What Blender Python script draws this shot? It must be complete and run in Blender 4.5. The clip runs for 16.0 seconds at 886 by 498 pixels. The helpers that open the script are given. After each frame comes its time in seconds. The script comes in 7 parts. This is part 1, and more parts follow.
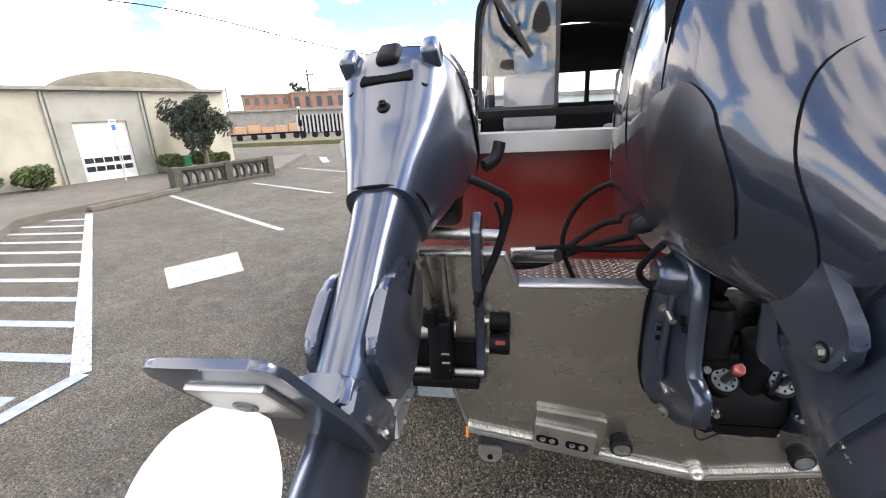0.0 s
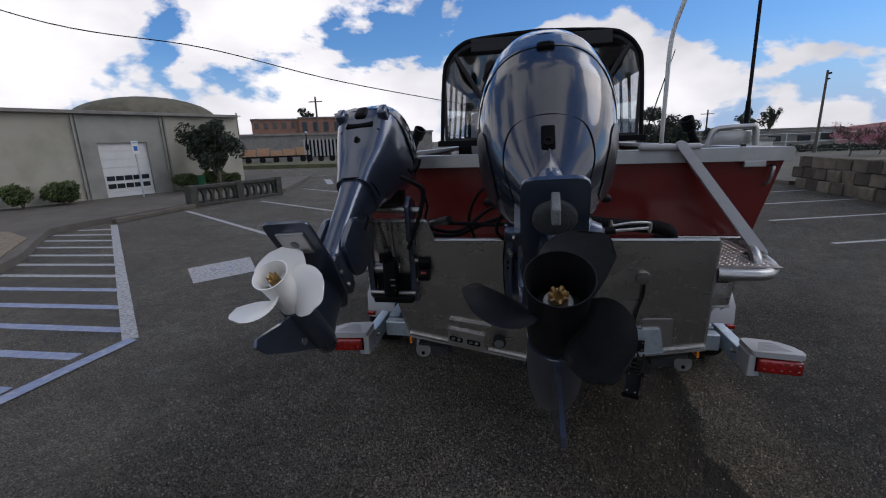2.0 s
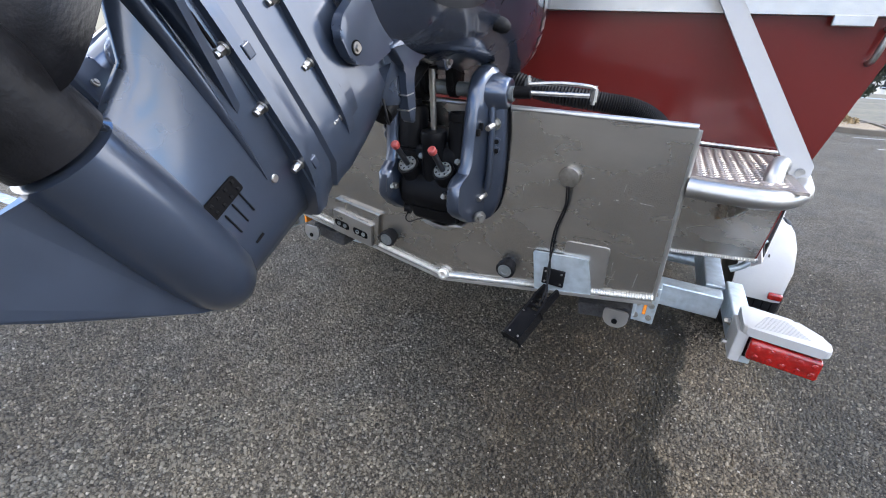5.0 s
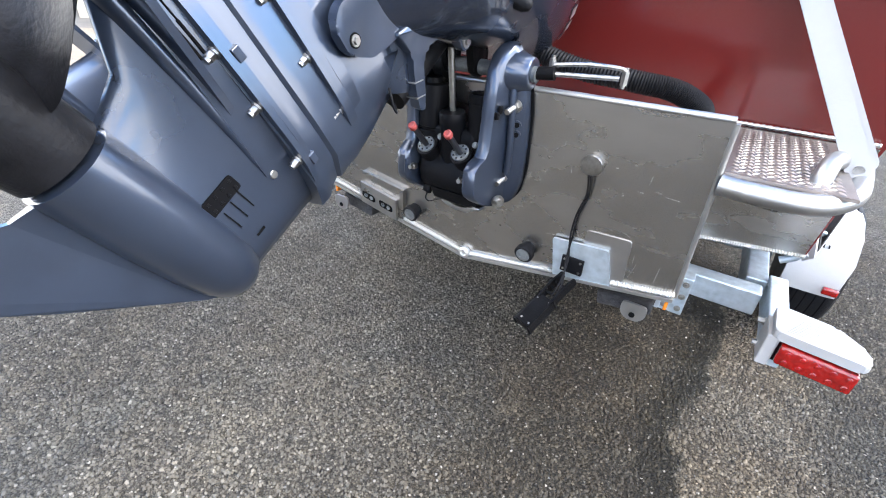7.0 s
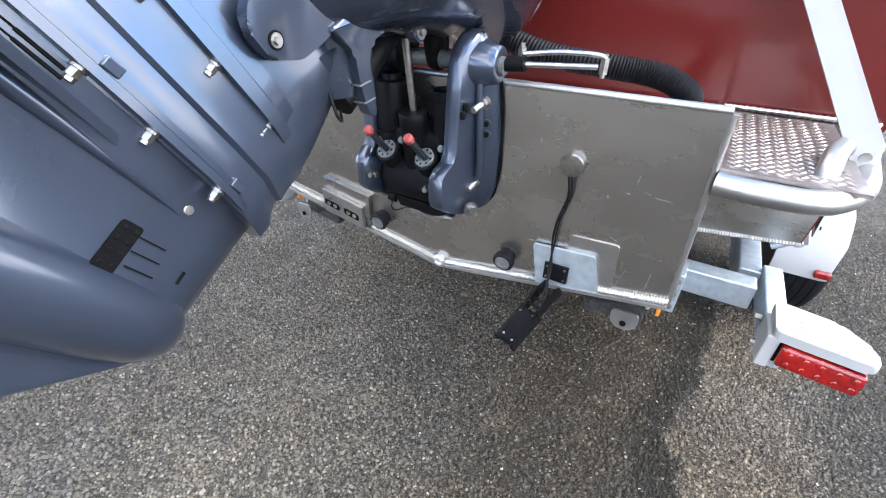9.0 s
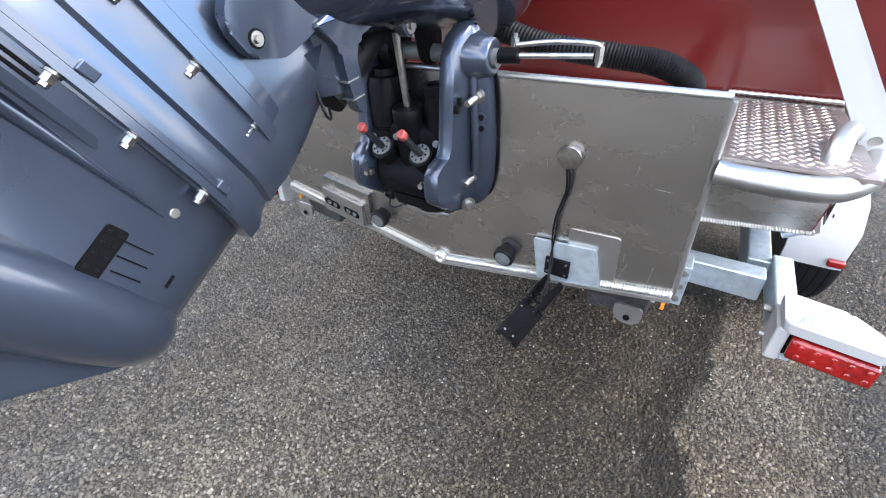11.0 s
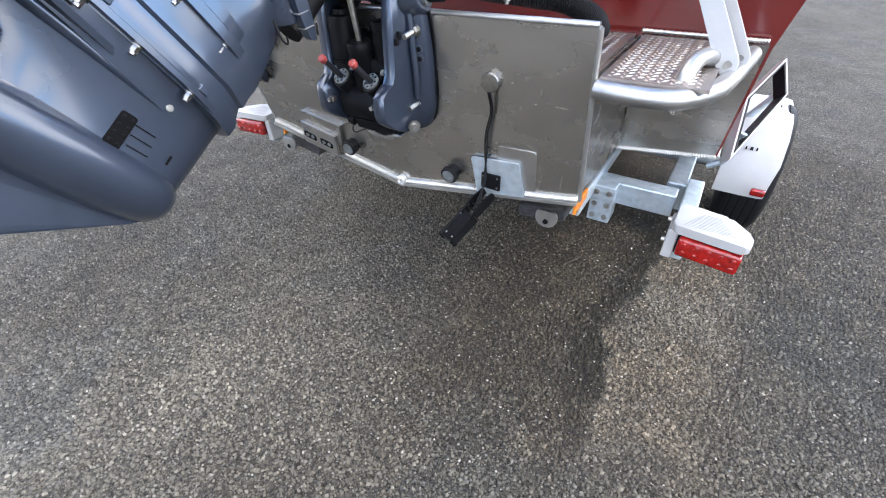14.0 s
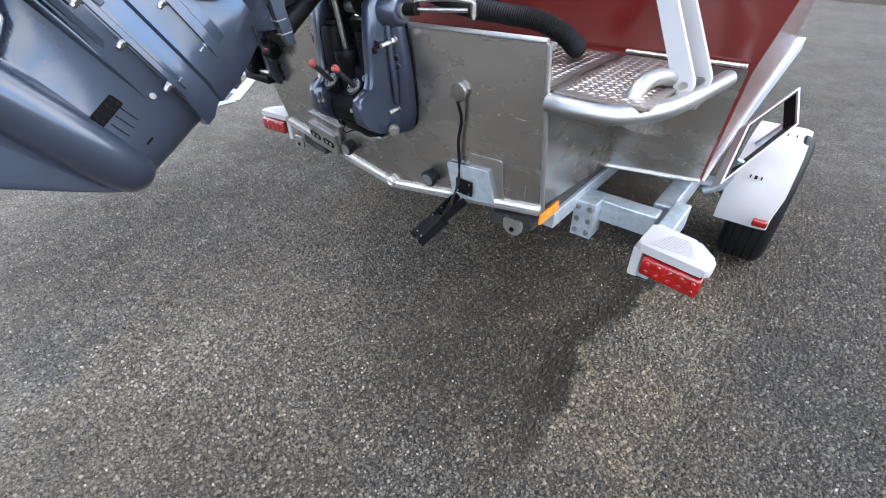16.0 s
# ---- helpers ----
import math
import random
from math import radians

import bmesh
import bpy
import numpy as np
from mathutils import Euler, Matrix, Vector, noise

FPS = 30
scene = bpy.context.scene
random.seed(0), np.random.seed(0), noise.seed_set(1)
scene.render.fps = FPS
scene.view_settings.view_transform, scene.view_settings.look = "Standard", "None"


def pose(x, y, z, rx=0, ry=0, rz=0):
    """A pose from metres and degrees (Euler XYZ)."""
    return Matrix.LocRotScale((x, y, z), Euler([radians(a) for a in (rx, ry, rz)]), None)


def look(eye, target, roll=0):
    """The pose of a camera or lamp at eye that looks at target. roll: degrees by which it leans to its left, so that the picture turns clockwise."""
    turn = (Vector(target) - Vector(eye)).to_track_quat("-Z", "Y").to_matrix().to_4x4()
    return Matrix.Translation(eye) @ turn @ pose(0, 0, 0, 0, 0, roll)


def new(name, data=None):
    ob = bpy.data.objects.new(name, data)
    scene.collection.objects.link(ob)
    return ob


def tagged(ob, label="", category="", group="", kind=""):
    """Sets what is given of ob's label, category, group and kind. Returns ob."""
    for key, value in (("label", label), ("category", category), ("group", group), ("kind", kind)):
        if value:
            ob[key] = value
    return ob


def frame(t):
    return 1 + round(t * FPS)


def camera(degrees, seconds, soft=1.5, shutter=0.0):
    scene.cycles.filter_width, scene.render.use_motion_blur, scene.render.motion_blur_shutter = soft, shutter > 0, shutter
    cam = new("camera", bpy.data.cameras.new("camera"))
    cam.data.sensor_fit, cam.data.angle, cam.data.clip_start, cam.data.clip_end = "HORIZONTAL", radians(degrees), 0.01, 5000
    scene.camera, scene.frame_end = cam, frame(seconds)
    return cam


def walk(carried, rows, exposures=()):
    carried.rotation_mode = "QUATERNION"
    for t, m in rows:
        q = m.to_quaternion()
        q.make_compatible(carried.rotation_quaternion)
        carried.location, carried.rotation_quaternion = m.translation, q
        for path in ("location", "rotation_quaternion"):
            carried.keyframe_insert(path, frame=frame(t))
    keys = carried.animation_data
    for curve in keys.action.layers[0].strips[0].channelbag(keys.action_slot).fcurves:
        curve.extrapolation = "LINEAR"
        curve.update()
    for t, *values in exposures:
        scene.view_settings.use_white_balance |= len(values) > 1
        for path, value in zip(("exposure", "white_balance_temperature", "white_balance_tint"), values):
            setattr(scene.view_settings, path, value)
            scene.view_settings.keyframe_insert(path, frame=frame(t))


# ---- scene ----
cam = camera(91.0, 16.0, soft=1.1)
PATH = [
    (0, (-0.536, -0.855, 1.707), (-0.879, 1.024, 1.117), -2.9),
    (0.5, (-0.406, -1.030, 1.620), (-0.794, 0.853, 1.070), -3.7),
    (1, (-0.335, -1.240, 1.636), (-0.743, 0.661, 1.170), -2.5),
    (1.5, (-0.303, -1.510, 1.643), (-0.692, 0.400, 1.194), -1.6),
    (2, (-0.129, -1.725, 1.711), (-0.483, 0.184, 1.231), -1.9),
    (2.5, (0.229, -1.754, 1.674), (-0.123, 0.148, 1.168), -2.1),
    (3, (0.429, -1.688, 1.556), (0.074, 0.203, 1.009), -1.0),
    (3.5, (0.537, -1.410, 1.511), (0.167, 0.453, 0.884), 2.1),
    (4, (0.529, -1.086, 1.406), (0.030, 0.707, 0.674), 3.4),
    (4.5, (0.572, -1.029, 1.402), (-0.084, 0.690, 0.618), 3.6),
    (7, (0.695, -0.934, 1.490), (-0.223, 0.514, 0.459), 3.2),
    (7.5, (0.623, -0.904, 1.520), (-0.252, 0.551, 0.462), 3.1),
    (8, (0.574, -0.871, 1.495), (-0.282, 0.590, 0.431), 2.9),
    (8.5, (0.625, -0.802, 1.493), (-0.216, 0.659, 0.416), 1.6),
    (11, (0.668, -0.750, 1.488), (-0.208, 0.670, 0.385), -1.1),
    (11.5, (0.637, -0.744, 1.509), (-0.307, 0.581, 0.347), -1.0),
    (12, (0.713, -0.745, 1.486), (-0.207, 0.579, 0.301), -2.7),
    (12.5, (0.851, -0.697, 1.400), (0.007, 0.636, 0.171), -3.7),
    (13, (0.868, -0.727, 1.390), (0.041, 0.604, 0.147), -3.7),
    (13.5, (0.927, -0.813, 1.442), (0.099, 0.523, 0.207), -3.2),
    (14, (0.992, -0.931, 1.492), (0.138, 0.398, 0.265), -1.6),
    (14.5, (1.092, -0.927, 1.493), (0.186, 0.371, 0.271), -1.1),
    (15, (1.222, -0.878, 1.496), (0.244, 0.383, 0.291), -0.9),
    (15.5, (1.255, -0.851, 1.504), (0.229, 0.384, 0.312), -0.6),
    (16, (1.266, -0.844, 1.489), (0.220, 0.395, 0.318), -0.8),
]
EXPOSURES = [(0.0, 1.2, 7300, 14), (0.5, 0.35, 7100, 15), (1.0, -0.35, 6800, 15), (1.5, -0.8, 6500, 15), (2.0, -1.2, 6300, 15), (2.5, -1.3, 6200, 14),
             (3.0, -1.35, 6100, 13), (3.5, -1.15, 6050, 12), (4.0, -0.6, 6050, 11), (4.5, 0.55, 6250, 12), (6.8, 1.7, 6400, 12), (11.0, 1.65, 6400, 12),
             (13.0, 1.55, 6400, 12), (16.0, 1.3, 6350, 12)]
walk(cam, [(t, look(eye, target, roll)) for t, eye, target, roll in PATH], EXPOSURES)

# ---- light: broken cloud, a veiled sun to the right ----
SUN_AZ, SUN_EL = radians(75), radians(44)   # azimuth from +y towards +x
sun_dir = Vector((math.sin(SUN_AZ) * math.cos(SUN_EL), math.cos(SUN_AZ) * math.cos(SUN_EL), math.sin(SUN_EL)))
sun = new("sun", bpy.data.lights.new("sun", "SUN"))
sun.data.energy, sun.data.angle, sun.data.color = 1.8, radians(34), (1.0, 0.92, 0.82)
sun.matrix_world = look(sun_dir * 50, (0, 0, 0))
world = bpy.data.worlds.new("sky")
scene.world = world
world.use_nodes = True
wn, wl = world.node_tree.nodes, world.node_tree.links
wn.clear()
w_out = wn.new("ShaderNodeOutputWorld")
w_sky = wn.new("ShaderNodeTexSky")
w_sky.sky_type = "NISHITA"
w_sky.sun_disc, w_sky.sun_elevation, w_sky.sun_rotation = False, SUN_EL, SUN_AZ
w_bg = wn.new("ShaderNodeBackground")
w_bg.inputs["Strength"].default_value = 0.12
w_tc = wn.new("ShaderNodeTexCoord")
w_sep = wn.new("ShaderNodeSeparateXYZ")
wl.new(w_tc.outputs["Generated"], w_sep.inputs[0])
# the clouds: heaped noise over the directions
w_map = wn.new("ShaderNodeMapping")
w_map.inputs["Scale"].default_value = (1.0, 1.0, 1.7)
w_map.inputs["Location"].default_value = (0.35, 0.1, 0.45)
wl.new(w_tc.outputs["Generated"], w_map.inputs[0])
w_noise = wn.new("ShaderNodeTexNoise")
w_noise.inputs["Scale"].default_value = 3.0
w_noise.inputs["Detail"].default_value = 12
w_noise.inputs["Roughness"].default_value = 0.53
w_noise.inputs["Distortion"].default_value = 0.15
wl.new(w_map.outputs[0], w_noise.inputs["Vector"])
# a wide blue gap ahead and to the right
w_dot = wn.new("ShaderNodeVectorMath")
w_dot.operation = "DOT_PRODUCT"
w_dot.inputs[1].default_value = (0.36, 0.42, 0.83)
wl.new(w_tc.outputs["Generated"], w_dot.inputs[0])
w_gap = wn.new("ShaderNodeMapRange")
w_gap.interpolation_type = "SMOOTHSTEP"
w_gap.inputs["From Min"].default_value, w_gap.inputs["From Max"].default_value = 0.70, 0.97
w_gap.inputs["To Min"].default_value, w_gap.inputs["To Max"].default_value = 0.032, -0.055
wl.new(w_dot.outputs["Value"], w_gap.inputs["Value"])
# a bank of cumulus standing low to the right
w_dot2 = wn.new("ShaderNodeVectorMath")
w_dot2.operation = "DOT_PRODUCT"
w_dot2.inputs[1].default_value = (0.64, 0.74, 0.20)
wl.new(w_tc.outputs["Generated"], w_dot2.inputs[0])
w_bank = wn.new("ShaderNodeMapRange")
w_bank.interpolation_type = "SMOOTHSTEP"
w_bank.inputs["From Min"].default_value, w_bank.inputs["From Max"].default_value = 0.93, 0.99
w_bank.inputs["To Min"].default_value, w_bank.inputs["To Max"].default_value = 0.0, 0.10
wl.new(w_dot2.outputs["Value"], w_bank.inputs["Value"])
w_sum = wn.new("ShaderNodeMath")
w_sum.operation = "ADD"
wl.new(w_gap.outputs[0], w_sum.inputs[0])
wl.new(w_bank.outputs[0], w_sum.inputs[1])
w_bias = wn.new("ShaderNodeMath")
w_bias.operation = "ADD"
wl.new(w_noise.outputs["Fac"], w_bias.inputs[0])
wl.new(w_sum.outputs[0], w_bias.inputs[1])
w_ramp = wn.new("ShaderNodeValToRGB")
w_ramp.color_ramp.elements[0].position, w_ramp.color_ramp.elements[1].position = 0.504, 0.535
wl.new(w_bias.outputs[0], w_ramp.inputs[0])
w_n2 = wn.new("ShaderNodeTexNoise")
w_n2.inputs["Scale"].default_value = 3.2
w_n2.inputs["Detail"].default_value = 6
wl.new(w_map.outputs[0], w_n2.inputs["Vector"])
w_cc = wn.new("ShaderNodeValToRGB")
w_cc.color_ramp.elements[0].position, w_cc.color_ramp.elements[1].position = 0.32, 0.62
w_cc.color_ramp.elements[0].color, w_cc.color_ramp.elements[1].color = (11.5, 11.6, 12.0, 1), (20.0, 19.8, 19.4, 1)
wl.new(w_n2.outputs["Fac"], w_cc.inputs[0])
w_mix = wn.new("ShaderNodeMix")
w_mix.data_type = "RGBA"
wl.new(w_ramp.outputs[0], w_mix.inputs["Factor"])
w_tint = wn.new("ShaderNodeMix")
w_tint.data_type, w_tint.blend_type = "RGBA", "MULTIPLY"
w_tint.inputs["Factor"].default_value = 1.0
w_tint.inputs["B"].default_value = (0.95, 1.65, 2.4, 1)
wl.new(w_sky.outputs[0], w_tint.inputs["A"])
w_low = wn.new("ShaderNodeMapRange")
w_low.interpolation_type = "SMOOTHSTEP"
w_low.inputs["From Min"].default_value, w_low.inputs["From Max"].default_value = 0.20, 0.0
w_low.inputs["To Min"].default_value, w_low.inputs["To Max"].default_value = 0.0, 0.9
wl.new(w_sep.outputs["Z"], w_low.inputs["Value"])
w_haze = wn.new("ShaderNodeMix")
w_haze.data_type = "RGBA"
w_haze.inputs["B"].default_value = (7.0, 9.6, 14.0, 1)
wl.new(w_low.outputs[0], w_haze.inputs["Factor"])
wl.new(w_tint.outputs["Result"], w_haze.inputs["A"])
wl.new(w_haze.outputs["Result"], w_mix.inputs["A"])
wl.new(w_cc.outputs[0], w_mix.inputs["B"])
wl.new(w_mix.outputs["Result"], w_bg.inputs["Color"])
wl.new(w_bg.outputs[0], w_out.inputs[0])


# ---- materials ----
def mat(name, color, rough=0.5, metal=0.0, spread=0.12, scale=6.0, bump=0.0, bump_scale=60.0, coat=0.0, rough_spread=0.1,
        second=None, second_scale=1.5, second_amount=0.4, stretch=None, alpha=1.0, transmission=0.0, specular=0.5, coat_rough=0.05):
    """A surface with mottling at two scales, uneven gloss and fine relief."""
    m = bpy.data.materials.new(name)
    m.use_nodes = True
    n, l = m.node_tree.nodes, m.node_tree.links
    b = n["Principled BSDF"]
    tc = n.new("ShaderNodeTexCoord")
    src = tc.outputs["Object"]
    if stretch:
        mp = n.new("ShaderNodeMapping")
        mp.inputs["Scale"].default_value = stretch
        l.new(src, mp.inputs[0])
        src = mp.outputs[0]
    no = n.new("ShaderNodeTexNoise")
    no.inputs["Scale"].default_value, no.inputs["Detail"].default_value = scale, 6
    l.new(src, no.inputs["Vector"])
    c0 = [max(0, c * (1 - spread)) for c in color]
    c1 = [min(1, c * (1 + spread)) for c in color]
    r = n.new("ShaderNodeValToRGB")
    r.color_ramp.elements[0].position, r.color_ramp.elements[1].position = 0.3, 0.7
    r.color_ramp.elements[0].color, r.color_ramp.elements[1].color = (*c0, 1), (*c1, 1)
    l.new(no.outputs["Fac"], r.inputs[0])
    colour = r.outputs[0]
    if second:
        n2 = n.new("ShaderNodeTexNoise")
        n2.inputs["Scale"].default_value, n2.inputs["Detail"].default_value = second_scale, 5
        l.new(src, n2.inputs["Vector"])
        r2 = n.new("ShaderNodeValToRGB")
        r2.color_ramp.elements[0].position, r2.color_ramp.elements[1].position = 0.48, 0.66
        r2.color_ramp.elements[1].color = (second_amount,) * 3 + (1,)
        l.new(n2.outputs["Fac"], r2.inputs[0])
        mx = n.new("ShaderNodeMix")
        mx.data_type = "RGBA"
        mx.inputs["B"].default_value = (*second, 1)
        l.new(r2.outputs[0], mx.inputs["Factor"])
        l.new(colour, mx.inputs["A"])
        colour = mx.outputs["Result"]
    l.new(colour, b.inputs["Base Color"])
    mr = n.new("ShaderNodeMapRange")
    mr.inputs["To Min"].default_value, mr.inputs["To Max"].default_value = max(0.02, rough - rough_spread), min(1, rough + rough_spread)
    l.new(no.outputs["Fac"], mr.inputs["Value"])
    l.new(mr.outputs[0], b.inputs["Roughness"])
    b.inputs["Metallic"].default_value = metal
    b.inputs["Coat Weight"].default_value = coat
    b.inputs["Coat Roughness"].default_value = coat_rough
    b.inputs["Specular IOR Level"].default_value = specular
    b.inputs["Alpha"].default_value = alpha
    b.inputs["Transmission Weight"].default_value = transmission
    if bump:
        nb = n.new("ShaderNodeTexNoise")
        nb.inputs["Scale"].default_value, nb.inputs["Detail"].default_value = bump_scale, 4
        l.new(src, nb.inputs["Vector"])
        bp = n.new("ShaderNodeBump")
        bp.inputs["Strength"].default_value, bp.inputs["Distance"].default_value = bump, 0.01
        l.new(nb.outputs["Fac"], bp.inputs["Height"])
        l.new(bp.outputs[0], b.inputs["Normal"])
    return m


def asphalt_material(loose=False):
    """Coarse chip asphalt: small stones in dark binder, pale chips, the stains of drips and tyres, and shade under the
    boat in the colour.
    """
    m = bpy.data.materials.new("asphalt_chips" if loose else "asphalt")
    m.use_nodes = True
    n, l = m.node_tree.nodes, m.node_tree.links
    b = n["Principled BSDF"]
    tc = n.new("ShaderNodeTexCoord")
    src = tc.outputs["Object"]

    def put(value, socket):
        if isinstance(value, (int, float)):
            socket.default_value = value
        else:
            l.new(value, socket)

    def calc(op, x, y, z=None):
        k = n.new("ShaderNodeMath")
        k.operation = op
        for i, v in enumerate((x, y, z)):
            if v is not None:
                put(v, k.inputs[i])
        return k.outputs[0]

    def span(value, a, b, lo=0.0, hi=1.0, soft=True):
        k = n.new("ShaderNodeMapRange")
        k.interpolation_type = "SMOOTHSTEP" if soft else "LINEAR"
        for name, v in (("From Min", a), ("From Max", b), ("To Min", lo), ("To Max", hi)):
            k.inputs[name].default_value = v
        l.new(value, k.inputs["Value"])
        return k.outputs[0]

    def cloud(scale, detail, rough=0.55, offset=0.0):
        k = n.new("ShaderNodeTexNoise")
        k.inputs["Scale"].default_value, k.inputs["Detail"].default_value, k.inputs["Roughness"].default_value = scale, detail, rough
        if offset:
            mp = n.new("ShaderNodeMapping")
            mp.inputs["Location"].default_value = (offset, 1.7 * offset, 0)
            l.new(src, mp.inputs[0])
            l.new(mp.outputs[0], k.inputs["Vector"])
        else:
            l.new(src, k.inputs["Vector"])
        return k

    def tint(base, colour, amount):
        k = n.new("ShaderNodeMix")
        k.data_type, k.blend_type = "RGBA", "MULTIPLY"
        k.inputs["B"].default_value = (*colour, 1)
        put(amount, k.inputs["Factor"])
        l.new(base, k.inputs["A"])
        return k.outputs["Result"]

    def lay(base, colour, amount):
        k = n.new("ShaderNodeMix")
        k.data_type = "RGBA"
        k.inputs["B"].default_value = (*colour, 1)
        put(amount, k.inputs["Factor"])
        l.new(base, k.inputs["A"])
        return k.outputs["Result"]

    warp = n.new("ShaderNodeMix")
    warp.data_type, warp.blend_type = "RGBA", "ADD"
    warp.inputs["Factor"].default_value = 0.006
    l.new(src, warp.inputs["A"])
    l.new(cloud(110, 2).outputs["Color"], warp.inputs["B"])

    def stones(scale, feature="F1"):
        k = n.new("ShaderNodeTexVoronoi")
        k.inputs["Scale"].default_value = scale
        k.feature = feature
        l.new(warp.outputs["Result"], k.inputs["Vector"])
        if feature == "DISTANCE_TO_EDGE":
            return k.outputs["Distance"]
        c = n.new("ShaderNodeSeparateColor")
        l.new(k.outputs["Color"], c.inputs[0])
        return k.outputs["Distance"], c.outputs[0], c.outputs[1]

    d1, r1, q1 = stones(98)
    d0, r0, q0 = stones(215)
    rim0 = stones(98, "DISTANCE_TO_EDGE")
    d2, r2, q2 = stones(62)
    d3, r3, q3 = stones(92)
    xyz = n.new("ShaderNodeSeparateXYZ")
    l.new(src, xyz.inputs[0])
    wob = calc("MULTIPLY_ADD", cloud(2.6, 6).outputs["Fac"], 0.42, -0.21)
    x = calc("ADD", xyz.outputs["X"], wob)
    y = calc("ADD", xyz.outputs["Y"], calc("MULTIPLY_ADD", cloud(2.2, 6, offset=4.0).outputs["Fac"], 0.7, -0.35))
    # binder and chips
    ramp = n.new("ShaderNodeValToRGB")
    e = ramp.color_ramp.elements
    e[0].position, e[0].color = 0.30, (0.078, 0.069, 0.053, 1)
    e[1].position, e[1].color = 0.72, (0.128, 0.115, 0.091, 1)
    l.new(cloud(0.9, 8, 0.62).outputs["Fac"], ramp.inputs[0])
    col = ramp.outputs[0]
    grain = n.new("ShaderNodeMix")
    grain.data_type, grain.blend_type = "RGBA", "MULTIPLY"
    grain.inputs["Factor"].default_value = 1.0
    l.new(col, grain.inputs["A"])
    l.new(calc("MULTIPLY", calc("MULTIPLY", calc("MULTIPLY_ADD", r1, 0.75, 0.68), calc("MULTIPLY_ADD", r0, 0.7, 0.65)), calc("MULTIPLY", span(rim0, 0.02, 0.10, 0.45, 1.12), span(cloud(62, 3, 0.6, offset=3.0).outputs["Fac"], 0.36, 0.50, 0.5, 1.08))), grain.inputs["B"])
    col = grain.outputs["Result"]
    if loose:
        geo = n.new("ShaderNodeNewGeometry")
        isle = n.new("ShaderNodeMix")
        isle.data_type, isle.blend_type = "RGBA", "MULTIPLY"
        isle.inputs["Factor"].default_value = 1.0
        l.new(ramp.outputs[0], isle.inputs["A"])
        l.new(calc("MULTIPLY_ADD", calc("POWER", geo.outputs["Random Per Island"], 5.0), 0.9, 0.86), isle.inputs["B"])
        col = isle.outputs["Result"]
    blot = cloud(5.5, 7, 0.6).outputs["Fac"]
    col = tint(col, (0.82, 0.82, 0.84), span(blot, 0.60, 0.42))
    col = tint(col, (1.15, 1.14, 1.12), span(cloud(3.1, 7, 0.62, offset=9.0).outputs["Fac"], 0.56, 0.70))
    col = tint(col, (0.96, 1.0, 1.05), span(cloud(1.3, 5, 0.6, offset=2.0).outputs["Fac"], 0.50, 0.62))
    if not loose:
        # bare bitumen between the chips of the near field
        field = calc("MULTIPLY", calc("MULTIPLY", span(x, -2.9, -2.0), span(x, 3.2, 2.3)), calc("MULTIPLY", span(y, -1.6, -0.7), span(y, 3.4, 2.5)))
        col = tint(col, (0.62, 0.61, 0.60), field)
    # lighter ground to port, the drips astern, the dry patch behind the wheel
    col = tint(col, (1.40, 1.42, 1.45), span(x, 0.25, -0.45))
    # darker under the boat: its shade put into the colour, over damp ground
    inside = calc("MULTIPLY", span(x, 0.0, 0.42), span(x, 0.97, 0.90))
    damp_shade = calc("MULTIPLY", inside, calc("MULTIPLY", span(y, -0.55, 0.10), span(y, 3.4, 2.6)))
    col = tint(col, (0.70, 0.65, 0.585), damp_shade)
    pale = calc("MULTIPLY", damp_shade, span(cloud(4.2, 6, 0.6, offset=6.0).outputs["Fac"], 0.53, 0.66))
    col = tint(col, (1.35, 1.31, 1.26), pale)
    # a deeper strip of the same darkening along its starboard edge
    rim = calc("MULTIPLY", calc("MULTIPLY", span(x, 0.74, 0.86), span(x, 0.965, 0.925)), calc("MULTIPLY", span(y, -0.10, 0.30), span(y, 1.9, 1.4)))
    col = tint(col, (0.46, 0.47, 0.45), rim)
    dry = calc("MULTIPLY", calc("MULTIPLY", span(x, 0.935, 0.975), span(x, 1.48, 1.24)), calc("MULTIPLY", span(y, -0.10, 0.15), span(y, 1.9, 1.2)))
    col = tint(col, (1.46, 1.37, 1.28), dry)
    col = tint(col, (0.98, 1.0, 1.04), span(x, 1.3, 1.8))
    chips = calc("MULTIPLY", span(q2, 0.925, 0.935, soft=False), span(d2, 0.36, 0.26, soft=False))
    col = lay(col, (0.34, 0.315, 0.27), calc("MULTIPLY", chips, span(r2, 0.0, 1.0, 0.35, 1.0)))
    small = calc("MULTIPLY", span(q3, 0.90, 0.92, soft=False), span(d3, 0.36, 0.25, soft=False))
    col = lay(col, (0.26, 0.24, 0.205), calc("MULTIPLY", small, span(r3, 0.0, 1.0, 0.2, 0.9)))
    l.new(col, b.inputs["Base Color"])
    l.new(calc("SUBTRACT", 0.86, calc("MULTIPLY", damp_shade, 0.22)), b.inputs["Roughness"])
    b.inputs["Specular IOR Level"].default_value = 0.22
    # stones stand out of the binder by different heights
    dome = calc("MULTIPLY", span(d1, 0.70, 0.20), calc("MULTIPLY_ADD", q1, 0.8, 0.2))
    height = calc("ADD", dome, calc("MULTIPLY", calc("ADD", chips, small), 0.5))
    height = calc("MULTIPLY_ADD", cloud(38, 3).outputs["Fac"], 1.4, height)
    height = calc("MULTIPLY_ADD", cloud(125, 3).outputs["Fac"], 1.8, height)
    height = calc("MULTIPLY_ADD", cloud(330, 2).outputs["Fac"], 0.35, height)
    bp = n.new("ShaderNodeBump")
